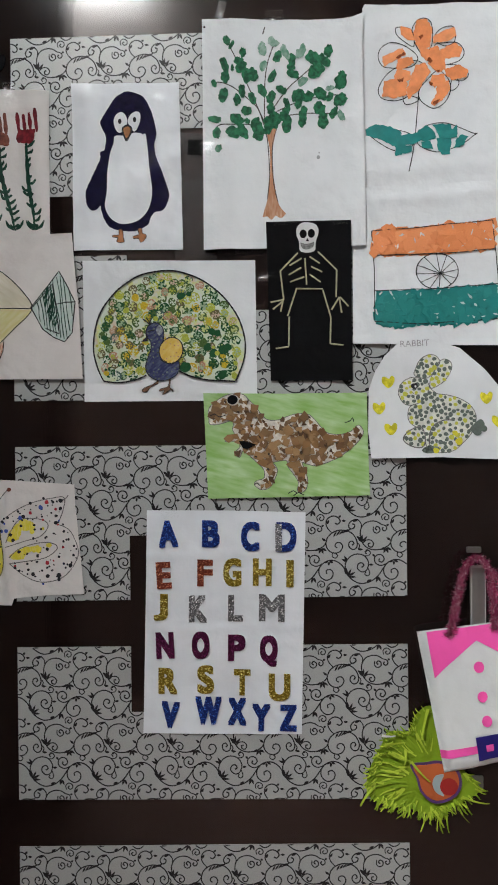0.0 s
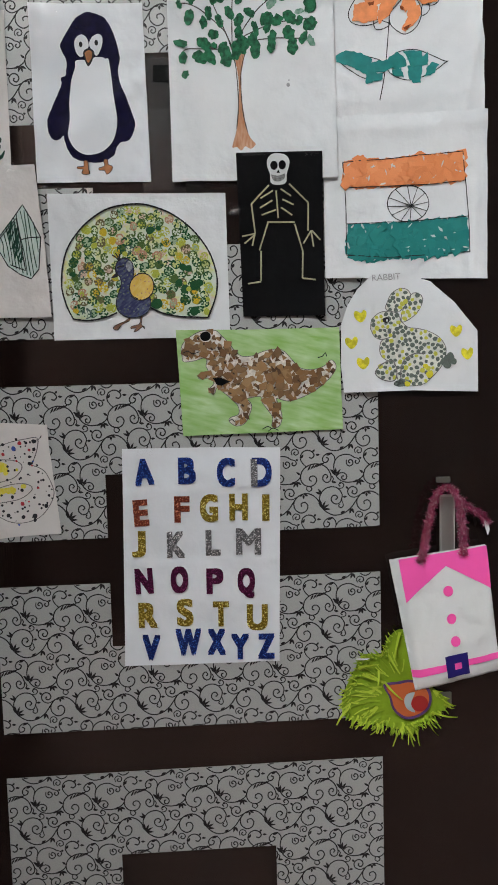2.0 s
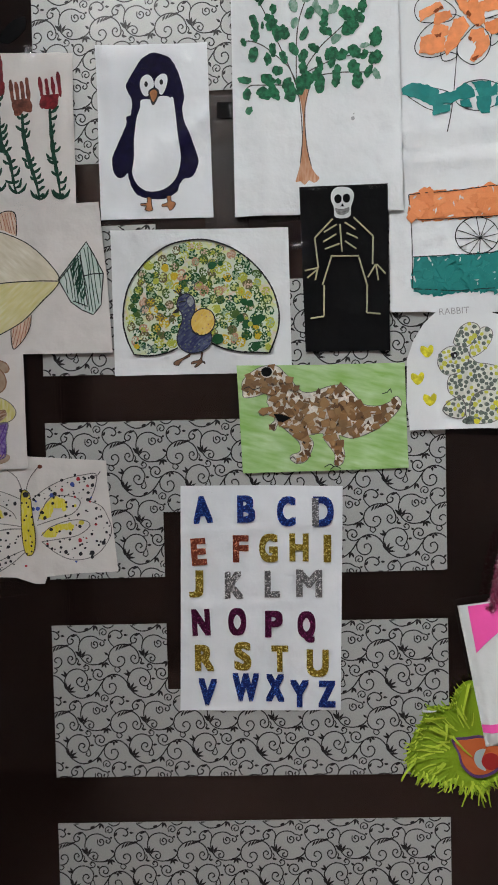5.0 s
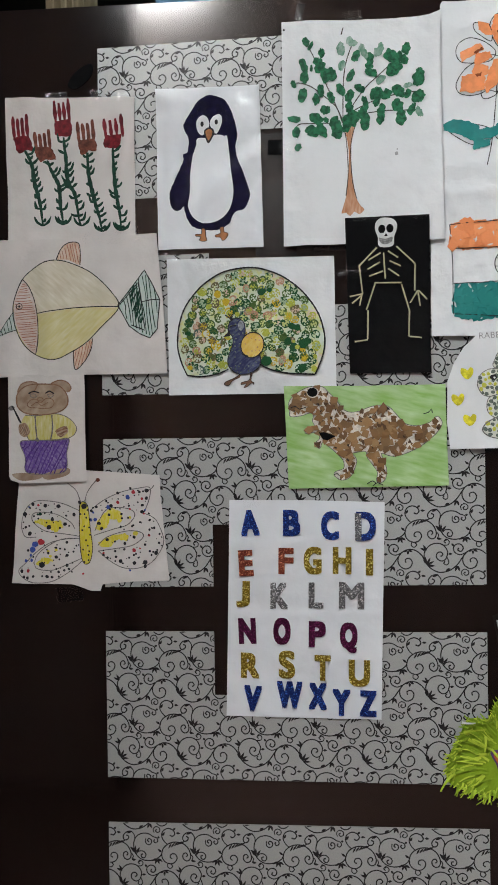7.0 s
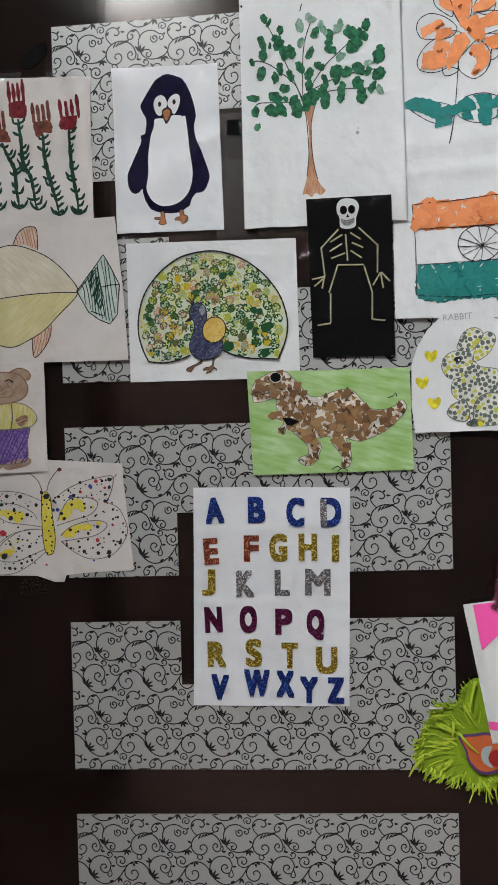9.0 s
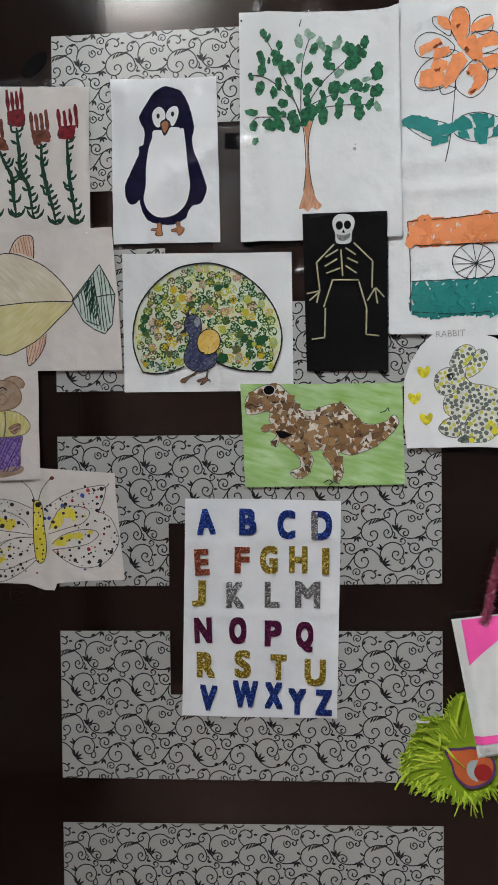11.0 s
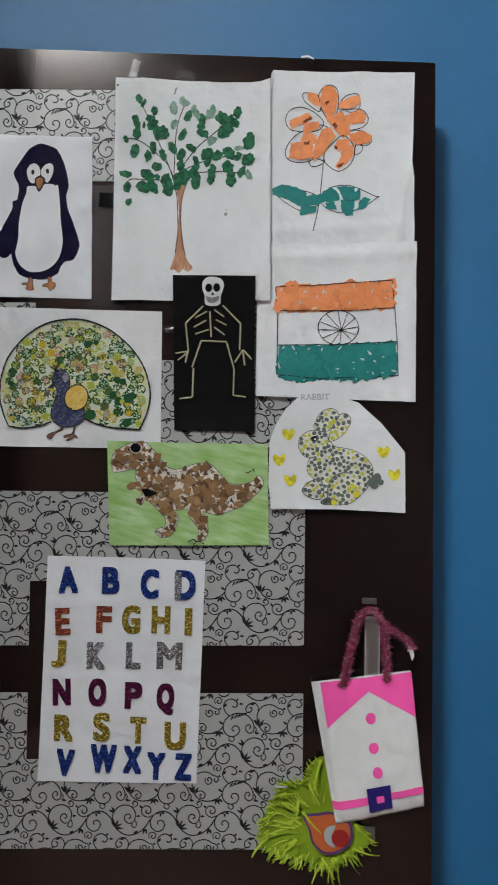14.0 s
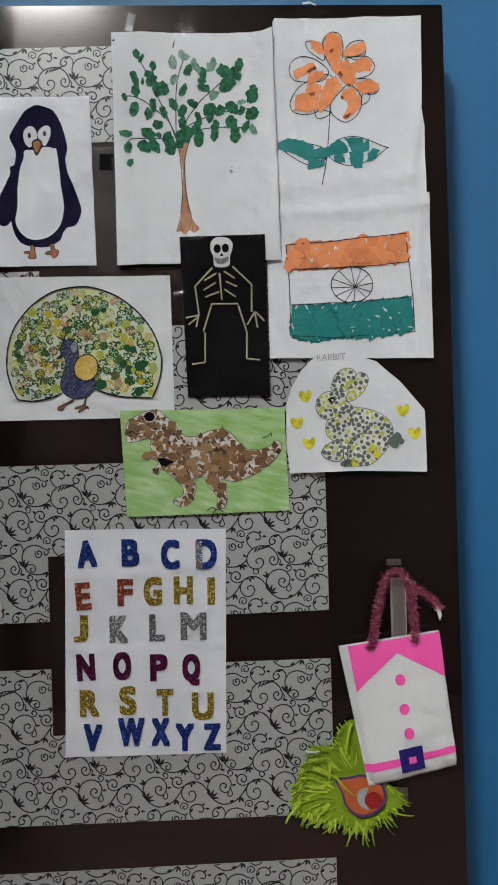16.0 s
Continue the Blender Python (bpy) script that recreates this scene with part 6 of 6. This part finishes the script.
# dabbed rabbit shape and hearts
EARS = [[(-31.5, 35.7), (-29.8, 45.6), (-23.8, 56.2), (-13, 62.4), (-3.5, 60.6), (1.2, 53.5), (-1.2, 47.6), (-7.2, 39.4), (-16.7, 31.7)],
        [(-10.8, 18.8), (-12, 27.6), (-7.2, 39.4), (0, 52.3), (7.2, 56.5), (14.8, 52.6), (16.2, 45), (10.7, 33.2), (1.1, 23.8)]]
FACE = [(-52.6, 12.7), (-49, 24.5), (-39.4, 32), (-27.5, 33.2), (-17.9, 30), (-13.2, 21.6), (-16.9, 8.6), (-25.3, 0.4), (-37.2, -3), (-46.7, 0.7)]
BODY = [(-13.2, 19.3), (-3.7, 12), (9.4, 9.9), (23.8, 5.7), (36.9, -2.8), (45.2, -14.8), (45.2, -26.7), (39.2, -41), (28.4, -52.8), (16.4, -62.2), (-0.4, -64.8), (-13.6, -61.7), (-18.3, -52.1), (-19.5, -37.8), (-33.3, -29.2), (-39, -23.2), (-40.4, -13.6), (-37.2, -4.2), (-25.3, 0.4), (-15.7, 9.8)]
PAW = [(-33.3, -32.8), (-42.2, -38.6), (-47, -46.9), (-39.9, -54.2), (-27.9, -57.9), (-20.7, -55.7), (-18.3, -44.9), (-21.8, -33), (-26.6, -30.5)]
HEEL = [(-23.2, -61.6), (-17.2, -56.4), (-6.4, -55.9), (-0.4, -59), (-4, -63.8), (-17.2, -65.3)]
for name, o in (("ear", EARS[0]), ("ear", EARS[1]), ("pale_body", BODY), ("pale_head", FACE), ("pale_paw", PAW)):
    rabbit.fill(name, o, TINT, 0.0002 + 0.00012 * ("ear", "pale_body", "pale_head", "pale_paw").index(name))
    rabbit.stroke("outline", o + o[:1], PENCIL, 1.0, 0.0006)
for o, n, cut in ((EARS[0], 22, 0.5), (EARS[1], 20, 0.65), (FACE, 34, 0.5), (BODY, 150, 0.25), (PAW, 12, 0.1)):
    rnd, grey, lime = random.Random(n), [], []
    for x, z in rabbit.scatter([(x, z) for x, z in o], n * 6 // 5, 5.2, n, 1.6):
        (lime if rnd.random() < cut else grey).append((x, z, rnd.uniform(2.3, 3.5)))
    rabbit.dabs("grey_dab", grey, DAB_GREY, 0.0007)
    rabbit.dabs("olive_dab", lime, DAB_OLIVE, 0.0008)
rabbit.stroke("leg_line", [[(-13.6, -55), (-12.3, -39.1), (-6.3, -28.4), (5.7, -22.6), (17.7, -22.8)], PAW + PAW[:1]], PENCIL, 1.5, 0.0012)
rabbit.fill("grey_heel", HEEL, DAB_GREY, 0.0008)
rabbit.stroke("whisker", [[(-36, 10.1), (-31.7, 5.7), (-26.4, 4.2)], [(-34.7, 13.6), (-30, 10.5), (-24.5, 10.4)]], PENCIL, 0.7, 0.0011)
rabbit.dabs("yellow_blot", [(23.6, -50.3, 5.0), (-5.2, -61.8, 4.0), (18.8, -39.5, 4.2)], DOT_YELLOW, 0.0012)
rabbit.dabs("tail_blot", [(x, z, 5.6) for x, z in [(47.6, -29.2), (51.9, -27.3), (55.2, -33.6), (47.6, -38.7), (43.3, -33.9), (49, -33.9)]], DAB_GREY, 0.0013)
rabbit.dabs("dark_spot", [(-31.6, 21.9, 4.6)], PEN, 0.0014)
rabbit.dabs("pale_spot", [(-30.6, 21.4, 1.5)], BONE, 0.0018)
for x, z in [(-65.8, 27.5), (-77.8, -6.5), (-62.8, -33.5), (59.2, 5.5), (74.2, -24.5)]:
    rabbit.fill("yellow_heart", [(x, z - 8), (x - 8, z), (x - 7, z + 7), (x - 2, z + 6), (x + 1, z + 4), (x + 4, z + 8), (x + 8, z + 6), (x + 7, z - 2)], DOT_YELLOW, 0.0006)


# lettering
def letter_mesh(text, w, h, bold):
    """A capital of the built-in font, fattened by laying shifted copies over one another."""
    cu = bpy.data.curves.new("letter", "FONT")
    cu.body, cu.size, cu.resolution_u, cu.fill_mode = text, 1.0, 4, "FRONT"
    ob = new("letter", cu)
    bpy.context.view_layer.update()
    me = bpy.data.meshes.new_from_object(ob.evaluated_get(bpy.context.evaluated_depsgraph_get()))
    bpy.data.objects.remove(ob)
    co = [v.co.copy() for v in me.vertices]
    polys = [tuple(p.vertices) for p in me.polygons]
    bpy.data.meshes.remove(me)
    xs, ys = [v.x for v in co], [v.y for v in co]
    x0, x1, y0, y1 = min(xs), max(xs), min(ys), max(ys)
    flat = [((v.x - (x0 + x1) / 2) / (x1 - x0) * (w - 2 * bold), (v.y - (y0 + y1) / 2) / (y1 - y0) * (h - 2 * bold)) for v in co]
    shifts = [(0, 0)] + ([(bold * a, bold * c) for a, c in ((1, 1), (1, -1), (-1, 1), (-1, -1), (1, 0), (-1, 0), (0, 1), (0, -1))] if bold else [])
    return flat, polys, shifts


def letter(sheet, text, x, z, w, h, mat, turn=0.0, bold=2.0, thick=0.0009, name="letter", label=""):
    flat, polys, shifts = letter_mesh(text, w, h, bold)
    c, s = math.cos(radians(turn)), math.sin(radians(turn))
    bm = bmesh.new()
    for k, (dx, dz) in enumerate(shifts):
        vs = []
        for u, v in flat:
            u, v = u + dx, v + dz
            vs.append(bm.verts.new(sheet.at(x + u * c - v * s, z + u * s + v * c, 0.0010 + thick + 0.00003 * k)))
        for p in polys:
            bm.faces.new([vs[i] for i in p])
    if thick:
        up = bmesh.ops.extrude_face_region(bm, geom=bm.faces[:])
        for g in up["geom"]:
            if isinstance(g, bmesh.types.BMVert):
                g.co.y += thick
        bmesh.ops.recalc_face_normals(bm, faces=bm.faces[:])
    return part(name, bm, mat, sheet.ob, label)


CHART = [("A", 130, 118, 84, 118, BLUE_GL), ("B", 320, 118, 78, 118, BLUE_GL), ("C", 492, 130, 80, 128, BLUE_GL), ("D", 650, 133, 88, 128, BLUE_GL),
         ("E", 110, 300, 66, 118, COPPER_GL), ("F", 292, 290, 68, 118, COPPER_GL), ("G", 412, 287, 80, 124, GOLD_GL), ("H", 543, 287, 82, 120, GOLD_GL), ("I", 664, 293, 32, 118, GOLD_GL),
         ("J", 95, 440, 62, 118, GOLD_GL), ("K", 260, 447, 80, 118, SILVER_GL), ("L", 425, 444, 66, 116, SILVER_GL), ("M", 583, 443, 112, 120, SILVER_GL)]
CHART += [("N", 112, 608, 80, 116, PLUM_GL), ("O", 270, 606, 78, 122, PLUM_GL), ("P", 428, 618, 76, 116, PLUM_GL), ("Q", 568, 632, 78, 136, PLUM_GL),
          ("R", 123, 765, 84, 116, GOLD_GL), ("S", 290, 758, 74, 126, GOLD_GL), ("T", 450, 770, 72, 116, GOLD_GL), ("U", 613, 790, 94, 120, GOLD_GL),
          ("V", 132, 915, 80, 116, BLUE_GL), ("W", 300, 895, 114, 122, BLUE_GL), ("X", 427, 898, 80, 118, BLUE_GL), ("Y", 532, 922, 80, 116, BLUE_GL), ("Z", 650, 925, 74, 116, BLUE_GL)]
K_MM = 0.301
for text, u, v, w, h, mat in CHART:
    x, z = (u - 370) * K_MM - 0.9, (507 - v) * K_MM + 0.5
    letter(alphabet, text, x, z, w * K_MM, h * K_MM, mat, {"A": 3, "E": 3, "V": -3, "N": 2, "D": -1}.get(text, -1))
letter(alphabet, "I", (616 - 370) * K_MM - 0.9, (507 - 135) * K_MM + 0.5, 8.5, 36, SILVER_GL, 0, 0.8, 0.0015, "letter_stroke")
x, z = (-30.8, 77.5)
letter(rabbit, "RABBIT", x, z, 37, 8.0, FAINT_PENCIL, 2, 0.0, 0.0, "pencilled_word", "faint pencilled capital letters")
alphabet.tape(-70, 146, 24, 14)


# ---- paper bag on the door handle ----
def door_handle():
    bar = part("handle", box((0.2855, -0.0105, 1.04), (0.3055, -0.0055, 1.297), 0.002), STEEL, the_door, "dull steel flat pull handle")
    for z0, z1 in ((1.001, 1.022), (1.312, 1.320)):
        part("mounting_plate", box((0.283, -0.004, z0), (0.302, 0.0, z1), 0.001), DIM_STEEL, bar)
    # Pale slivers along the bar's edges paint in its highlights.
    part("edge_highlight", box((0.2862, -0.0112, 1.2940), (0.3048, -0.0104, 1.2968), 0.0003), HIGHLIGHT_STEEL, bar)
    for x0 in (0.2862, 0.3040):
        part("edge_highlight", box((x0, -0.0111, 1.045), (x0 + 0.0012, -0.0104, 1.2935), 0.0002), HIGHLIGHT_STEEL, bar)
    for z0 in (1.06, 1.26):
        part("post", box((0.292, -0.006, z0), (0.303, -0.001, z0 + 0.012), 0.0005), STEEL, bar)


door_handle()

BAG_Y = -0.020
BX, BZ = (0.2972, 1.1285)
near = 0.988


def bag_point(p, h):
    """From millimetres on the door to the bag's front, which stands nearer the eye."""
    return (p[0] / 1000 * near, -h, p[1] / 1000 * near)


def bag():
    tl, tr, br, bl = [(-78.2, 81.5), (51.8, 98.5), (70.8, -77.5), (-44.2, -102.5)]
    n, m = 34, 44

    def surf(u, v, h=0.0):
        x = (tl[0] * (1 - u) + tr[0] * u) * (1 - v) + (bl[0] * (1 - u) + br[0] * u) * v
        z = (tl[1] * (1 - u) + tr[1] * u) * (1 - v) + (bl[1] * (1 - u) + br[1] * u) * v
        bulge = 0.0045 * math.sin(math.pi * (0.10 + 0.86 * v)) * math.sin(math.pi * u) ** 0.6 if 0 < u < 1 else 0.0
        wave = 0.0022 * noise.noise(Vector((u * 4, v * 5, 2))) + 0.0024 * abs(noise.noise(Vector((u * 6 + v * 3, v * 6 - u * 2, 5))))
        back = 0.007 * max(0.0, 1 - u / 0.085) + 0.005 * max(0.0, (v - 0.93) / 0.07)
        return bag_point((x, z), bulge + wave + h - back)

    verts, faces = [surf(i / n, j / m) for i in range(n + 1) for j in range(m + 1)], []
    for i in range(n):
        for j in range(m):
            a = i * (m + 1) + j
            faces.append((a, a + 1, a + m + 2, a + m + 1))
    k = len(verts)
    verts += [(x, y * 0.0 + 0.006, z) for x, y, z in verts]
    faces += [tuple(reversed([q + k for q in f])) for f in faces]
    left = [j for j in range(m + 1)]
    right = [n * (m + 1) + j for j in range(m + 1)]
    low = [i * (m + 1) + m for i in range(n + 1)]
    for e, flip in ((left, 0), (right, 1), (low, 0)):
        for a, b in zip(e, e[1:]):
            faces.append((a, a + k, b + k, b) if not flip else (a, b, b + k, a + k))
    ob = part("paper_bag", mesh_of("paper_bag", verts, faces, True), BAG_WHITE, None)
    ob.location = (BX - 0.0040, BAG_Y, BZ + 0.0034)
    tagged(ob, "white paper gift bag with pink trim hanging on the door handle", "gift bag")

    def patch(name, outline, mat, h, label="", under=None):
        """outline in bag fractions across and down."""
        pts = [Vector(p) for p in dense([(u * 100, v * 100) for u, v in outline], 4)]
        ring = [tuple(p) for p in pts]
        pts += [Vector((x + 0.3, z + 0.2)) for x in range(0, 100, 4) for z in range(0, 100, 4) if within((x + 0.3, z + 0.2), ring)]
        from mathutils.geometry import delaunay_2d_cdt
        vs, es, fs, *_ = delaunay_2d_cdt(pts, [(i, (i + 1) % len(ring)) for i in range(len(ring))], [list(range(len(ring)))], 1, 1e-4)
        me = mesh_of(name, [surf(v.x / 100, v.y / 100, h) for v in vs], [tuple(f) for f in fs], True)
        return part(name, me, mat, under or ob, label)

    patch("pink_flap", [(0.085, 0.0), (1.0, 0.0), (1.0, 0.335), (0.93, 0.295), (0.66, 0.155), (0.55, 0.10), (0.40, 0.17), (0.08, 0.325)], PINK, 0.0009, "bright pink paper collar")
    for u, v in ((0.535, 0.29), (0.525, 0.50), (0.53, 0.675)):
        patch("pink_button", [(u + 0.053 * math.cos(a), v + 0.041 * math.sin(a)) for a in (i * math.tau / 14 for i in range(14))], PINK, 0.0012, "pink paper dot")
    patch("pink_belt", [(0.0, 0.835), (1.0, 0.835), (1.0, 0.885), (0.0, 0.895)], PINK, 0.0018)
    buckle = patch("blue_buckle", [(0.385, 0.775), (0.645, 0.775), (0.645, 0.95), (0.385, 0.95)], BLUE_PAPER, 0.0024, "dark blue square paper buckle")
    patch("buckle_centre", [(0.482, 0.843), (0.562, 0.843), (0.562, 0.893), (0.482, 0.893)], PINK, 0.0032, under=buckle)

    def handle(path, seed, loose=False):
        rnd, vs, fs = random.Random(seed), [], []
        line = spline(path, False, 1.2)
        for i, (x, z) in enumerate(line):
            for _ in range(26):
                a, ln = rnd.uniform(0, math.tau), rnd.uniform(4.0, 9.5) * (1 + 0.28 * math.sin(i * 0.75))
                d = Vector((math.cos(a), -abs(math.sin(a)) * 0.8, math.sin(a) * 0.6 + rnd.uniform(-0.5, 0.5))).normalized() * ln / 1000
                b = Vector((x / 1000, -0.004, z / 1000))
                w = d.cross(Vector((rnd.uniform(-1, 1), rnd.uniform(-1, 1), rnd.uniform(-1, 1)))).normalized() * 0.0007
                q = len(vs)
                vs += [b - w, b + w, b + d]
                fs.append((q, q + 1, q + 2))
        return part("tinsel_handle", mesh_of("tinsel", vs, fs), TINSEL, ob, "twisted pink tinsel cord handle")

    handle([(-37.2, 78.5), (-31.2, 108.5), (-25.2, 137.5), (-18.2, 163.5), (-9.2, 175.5), (-0.2, 177.5)], 1)
    handle([(19.8, 87.5), (17.8, 116.5), (15.8, 145.5), (11.8, 163.5), (3.8, 174.5), (-3.2, 178.5)], 2)
    handle([(14.8, 159.5), (23.8, 152.5), (34.8, 145.5), (43.8, 139.5), (49.8, 129.5)], 3)
    tip = mesh_of("cord_tip", [bag_point(p, 0.006) for p in [(46.8, 133.5), (51.8, 132.5), (54.8, 120.5), (51.8, 113.5), (48.8, 123.5)]], [(0, 4, 3, 2, 1)])
    part("cord_tip", tip, BAG_WHITE, ob, "white frayed cord end")


bag()


# ---- green paper feather ----
def feather():
    cx, cz = (0.2215, 1.0385)
    rnd = random.Random(12)
    blade = spline([(11.2, 75.4), (-7.0, 62.3), (-14.3, 42.8), (-41.0, 40.8), (-53.2, 18.9), (-65.5, -5.5), (-71.0, -27.5), (-66.1, -45.3), (-39.2, -55.8), (-14.9, -58.7), (2.1, -64.9), (21.5, -64.8), (38.6, -57.2), (55.7, -47.6), (68.3, -40.5), (76.0, -32.8), (66.3, -17.8), (50.5, -2.6), (50.0, 30.0), (30.0, 60.0)], True)
    me = mesh_of("feather", [(x / 1000, 0, z / 1000) for x, z in blade] + [(x / 1000, 0.0008, z / 1000) for x, z in blade],
                 [tuple(range(len(blade))), tuple(reversed(range(len(blade), 2 * len(blade))))] + [(i, i + len(blade), (i + 1) % len(blade) + len(blade), (i + 1) % len(blade)) for i in range(len(blade))])
    ob = part("paper_feather", me, LIME_DARK, None)
    ob.location = (cx, -0.006, cz)
    tagged(ob, "lime green fringed paper feather with an orange eye on the door", "paper feather")

    def strip(base, tip, w, lift0, lift1, mat_index, out):
        """One cut strip of crepe paper, bowed outwards."""
        d = Vector((tip[0] - base[0], tip[1] - base[1]))
        e = Vector((-d.y, d.x)).normalized() * w / 2
        k, n, bend = len(out[0]), 5, rnd.uniform(-0.25, 0.25)
        for i in range(n + 1):
            t = i / n
            p = Vector(base) + d * t + Vector((-d.y, d.x)) * bend * math.sin(t * 2.2) * 0.6
            y = -(lift0 + (lift1 - lift0) * math.sin(t * 2.3)) / 1000
            ww = (1 - 0.55 * t)
            out[0].append(((p.x - e.x * ww) / 1000, y, (p.y - e.y * ww) / 1000))
            out[0].append(((p.x + e.x * ww) / 1000, y - 0.0006, (p.y + e.y * ww) / 1000))
            if i:
                out[1].append((k + 2 * i - 2, k + 2 * i - 1, k + 2 * i + 1, k + 2 * i))

    heart = (14.5, -3.5)
    layers = [([], []), ([], [])]
    # short cut fringe round the rim
    for k in range(300):
        i = rnd.randrange(len(blade))
        x, z = blade[i]
        if x > 20 and z > -8:
            continue
        pull = rnd.uniform(0.0, 0.16)
        base = (x + (heart[0] - x) * pull, z + (heart[1] - z) * pull)
        a = math.atan2(z - heart[1], x - heart[0]) + rnd.uniform(-0.7, 0.7) + (0.35 if z < -30 else 0)
        ln = rnd.uniform(5, 12.5)
        strip(base, (base[0] + ln * math.cos(a), base[1] + ln * math.sin(a) - rnd.uniform(0, 3)), rnd.uniform(1.3, 3.0), rnd.uniform(1, 3), rnd.uniform(2, 8), 0, layers[k % 2])
    # flat long strips combed from the eye outwards, lying close on one another
    for k in range(210):
        a = rnd.uniform(1.7, 5.6)
        r0, ln = rnd.uniform(26, 58), rnd.uniform(14, 30)
        base = (heart[0] + 4 + r0 * math.cos(a), heart[1] - 12 + r0 * 0.95 * math.sin(a))
        if not within(base, blade) or math.hypot(base[0] - heart[0] - 6, base[1] - heart[1] + 16) < 36:
            continue
        a += rnd.uniform(-0.35, 0.35)
        strip(base, (base[0] + ln * math.cos(a), base[1] + ln * math.sin(a)), rnd.uniform(1.6, 3.6), rnd.uniform(1, 2.5), rnd.uniform(1.5, 4), 0, layers[1 if rnd.random() < 0.7 else 0])
    for (vs, fs), mat in zip(layers, (LIME, LIME_DARK)):
        tagged(part("fringe", mesh_of("fringe", vs, fs), mat, ob, "curled strips of green crepe paper"), kind="stuff")
    for k, (b, t) in enumerate(([(-14.5, 6.5), (10.5, -17.5)], [(-43.5, 17.5), (-21.5, 6.5)], [(-49.5, 26.5), (-21.5, 29.5)], [(-51.5, 39.5), (-34.5, 40.5)], [(14.5, -56.5), (25.5, -77.5)], [(50.5, -38.5), (84.5, -43.5)],
                                [(-21.5, 21.5), (-24.5, 2.5)], [(-7.5, 42.5), (7.5, 17.5)], [(7.5, 74.5), (0.5, 35.5)], [(-64.5, -29.5), (-77.5, -52.5)])):
        out = ([], [])
        strip(b, t, 3.6, 9, 13, 0, out)
        part("paper_strip", mesh_of("paper_strip", *out), BAG_WHITE if k == 3 else LIME, ob)

    def blob(name, o, mat, h, under=None):
        n = len(o)
        vs = [(x / 1000, -h, z / 1000) for x, z in o] + [(x / 1000, -h + 0.0006, z / 1000) for x, z in o]
        part(name, mesh_of(name, vs, [tuple(range(n))] + [(i, i + n, (i + 1) % n + n, (i + 1) % n) for i in range(n)]), mat, under or ob)

    drop = spline([(-14.6, 1.0), (-7.4, -16.4), (-2.6, -33.7), (9.5, -46.3), (21.6, -49.0), (36.2, -44.3), (47.2, -34.6), (50.9, -19.9), (46.1, -5.0), (31.5, 3.9), (19.4, 6.6), (4.9, 4.4)], True)
    mid = (sum(p[0] for p in drop) / len(drop), sum(p[1] for p in drop) / len(drop))
    blob("violet_border", drop, EYE_PURPLE, 0.0062)
    blob("orange_drop", [(mid[0] + (x - mid[0]) * 0.88, mid[1] + (z - mid[1]) * 0.86) for x, z in drop], EYE_ORANGE, 0.0068)
    blob("grey_crescent", spline([(27.6, -10.8), (16.7, -13.3), (13.0, -23.2), (17.3, -33.9), (27.8, -38.8), (22.9, -26.8), (25.0, -17.8)], True), EYE_GREY, 0.0074)
    blob("red_disc", oval(33.9, -26.5, 11.6, 11.2), EYE_RED, 0.0080)


feather()


# loose strips of clear tape along the door's top
def loose_tape(x, z, w, h, turn, mat=TAPE):
    vs = []
    for i in range(5):
        for j in (-1, 1):
            vs.append(((i / 4 - 0.5) * w, -0.0012 - 0.0012 * abs(math.sin(i * 1.9 + j)), j * h / 2))
    ob = part("tape_strip", mesh_of("tape_strip", vs, [(2 * i, 2 * i + 2, 2 * i + 3, 2 * i + 1) for i in range(4)], True), mat, None)
    ob.matrix_world = pose(x, 0, z, 0, -turn, 0)
    tagged(ob, "short strip of clear tape stuck to the brown door", "tape", "tape strips")


loose_tape(-0.03, 2.03, 0.025, 0.012, 75, FADED)
for row in ((0.01, 1.713, 0.05, 0.016, 2), (-0.235, 1.70, 0.04, 0.02, 10)):
    loose_tape(*row)
# old hazed strips lying over one another beside the thumb-printed tree
loose_tape(-0.068, 1.787, 0.052, 0.164, 0, HAZED)
loose_tape(-0.066, 1.752, 0.056, 0.108, 0, HAZED)


def dull_mark(outline, label, proud=0.0006):
    ob = part("dull_mark", mesh_of("dull_mark", [(x / 1000, -proud, z / 1000) for x, z in outline], [tuple(range(len(outline)))]), CARD, the_door, label)
    return ob


dull_mark(spline([(-356.0, 1953.0), (-349.0, 1966.0), (-335.0, 1977.0), (-321.0, 1980.0), (-321.0, 1966.0), (-332.0, 1954.0), (-346.0, 1947.0)], True), "dull dark leftover mark on the laminate")
dull_mark([(-76, 1839), (-46, 1838), (-46, 1858), (-75, 1859)], "matt black tape stuck on the laminate", 0.0029)


def stray_thread():
    pts = [Vector((x / 1000, -0.001 - 0.002 * k, z / 1000)) for k, (x, z) in enumerate([(195.0, 2047.0), (204.0, 2047.0), (208.0, 2044.0), (212.0, 2041.0)])]
    verts = [p + Vector((0, 0, d)) for p in pts for d in (-0.0012, 0.0012)]
    ob = part("tape_curl", mesh_of("tape_curl", verts, [(2 * i, 2 * i + 2, 2 * i + 3, 2 * i + 1) for i in range(3)]), BAG_WHITE, None)
    m = ob.modifiers.new("body", "SOLIDIFY")
    m.thickness = 0.0006
    tagged(ob, "tiny curl of white tape on the door's top edge", "tape", "tape strips")


stray_thread()
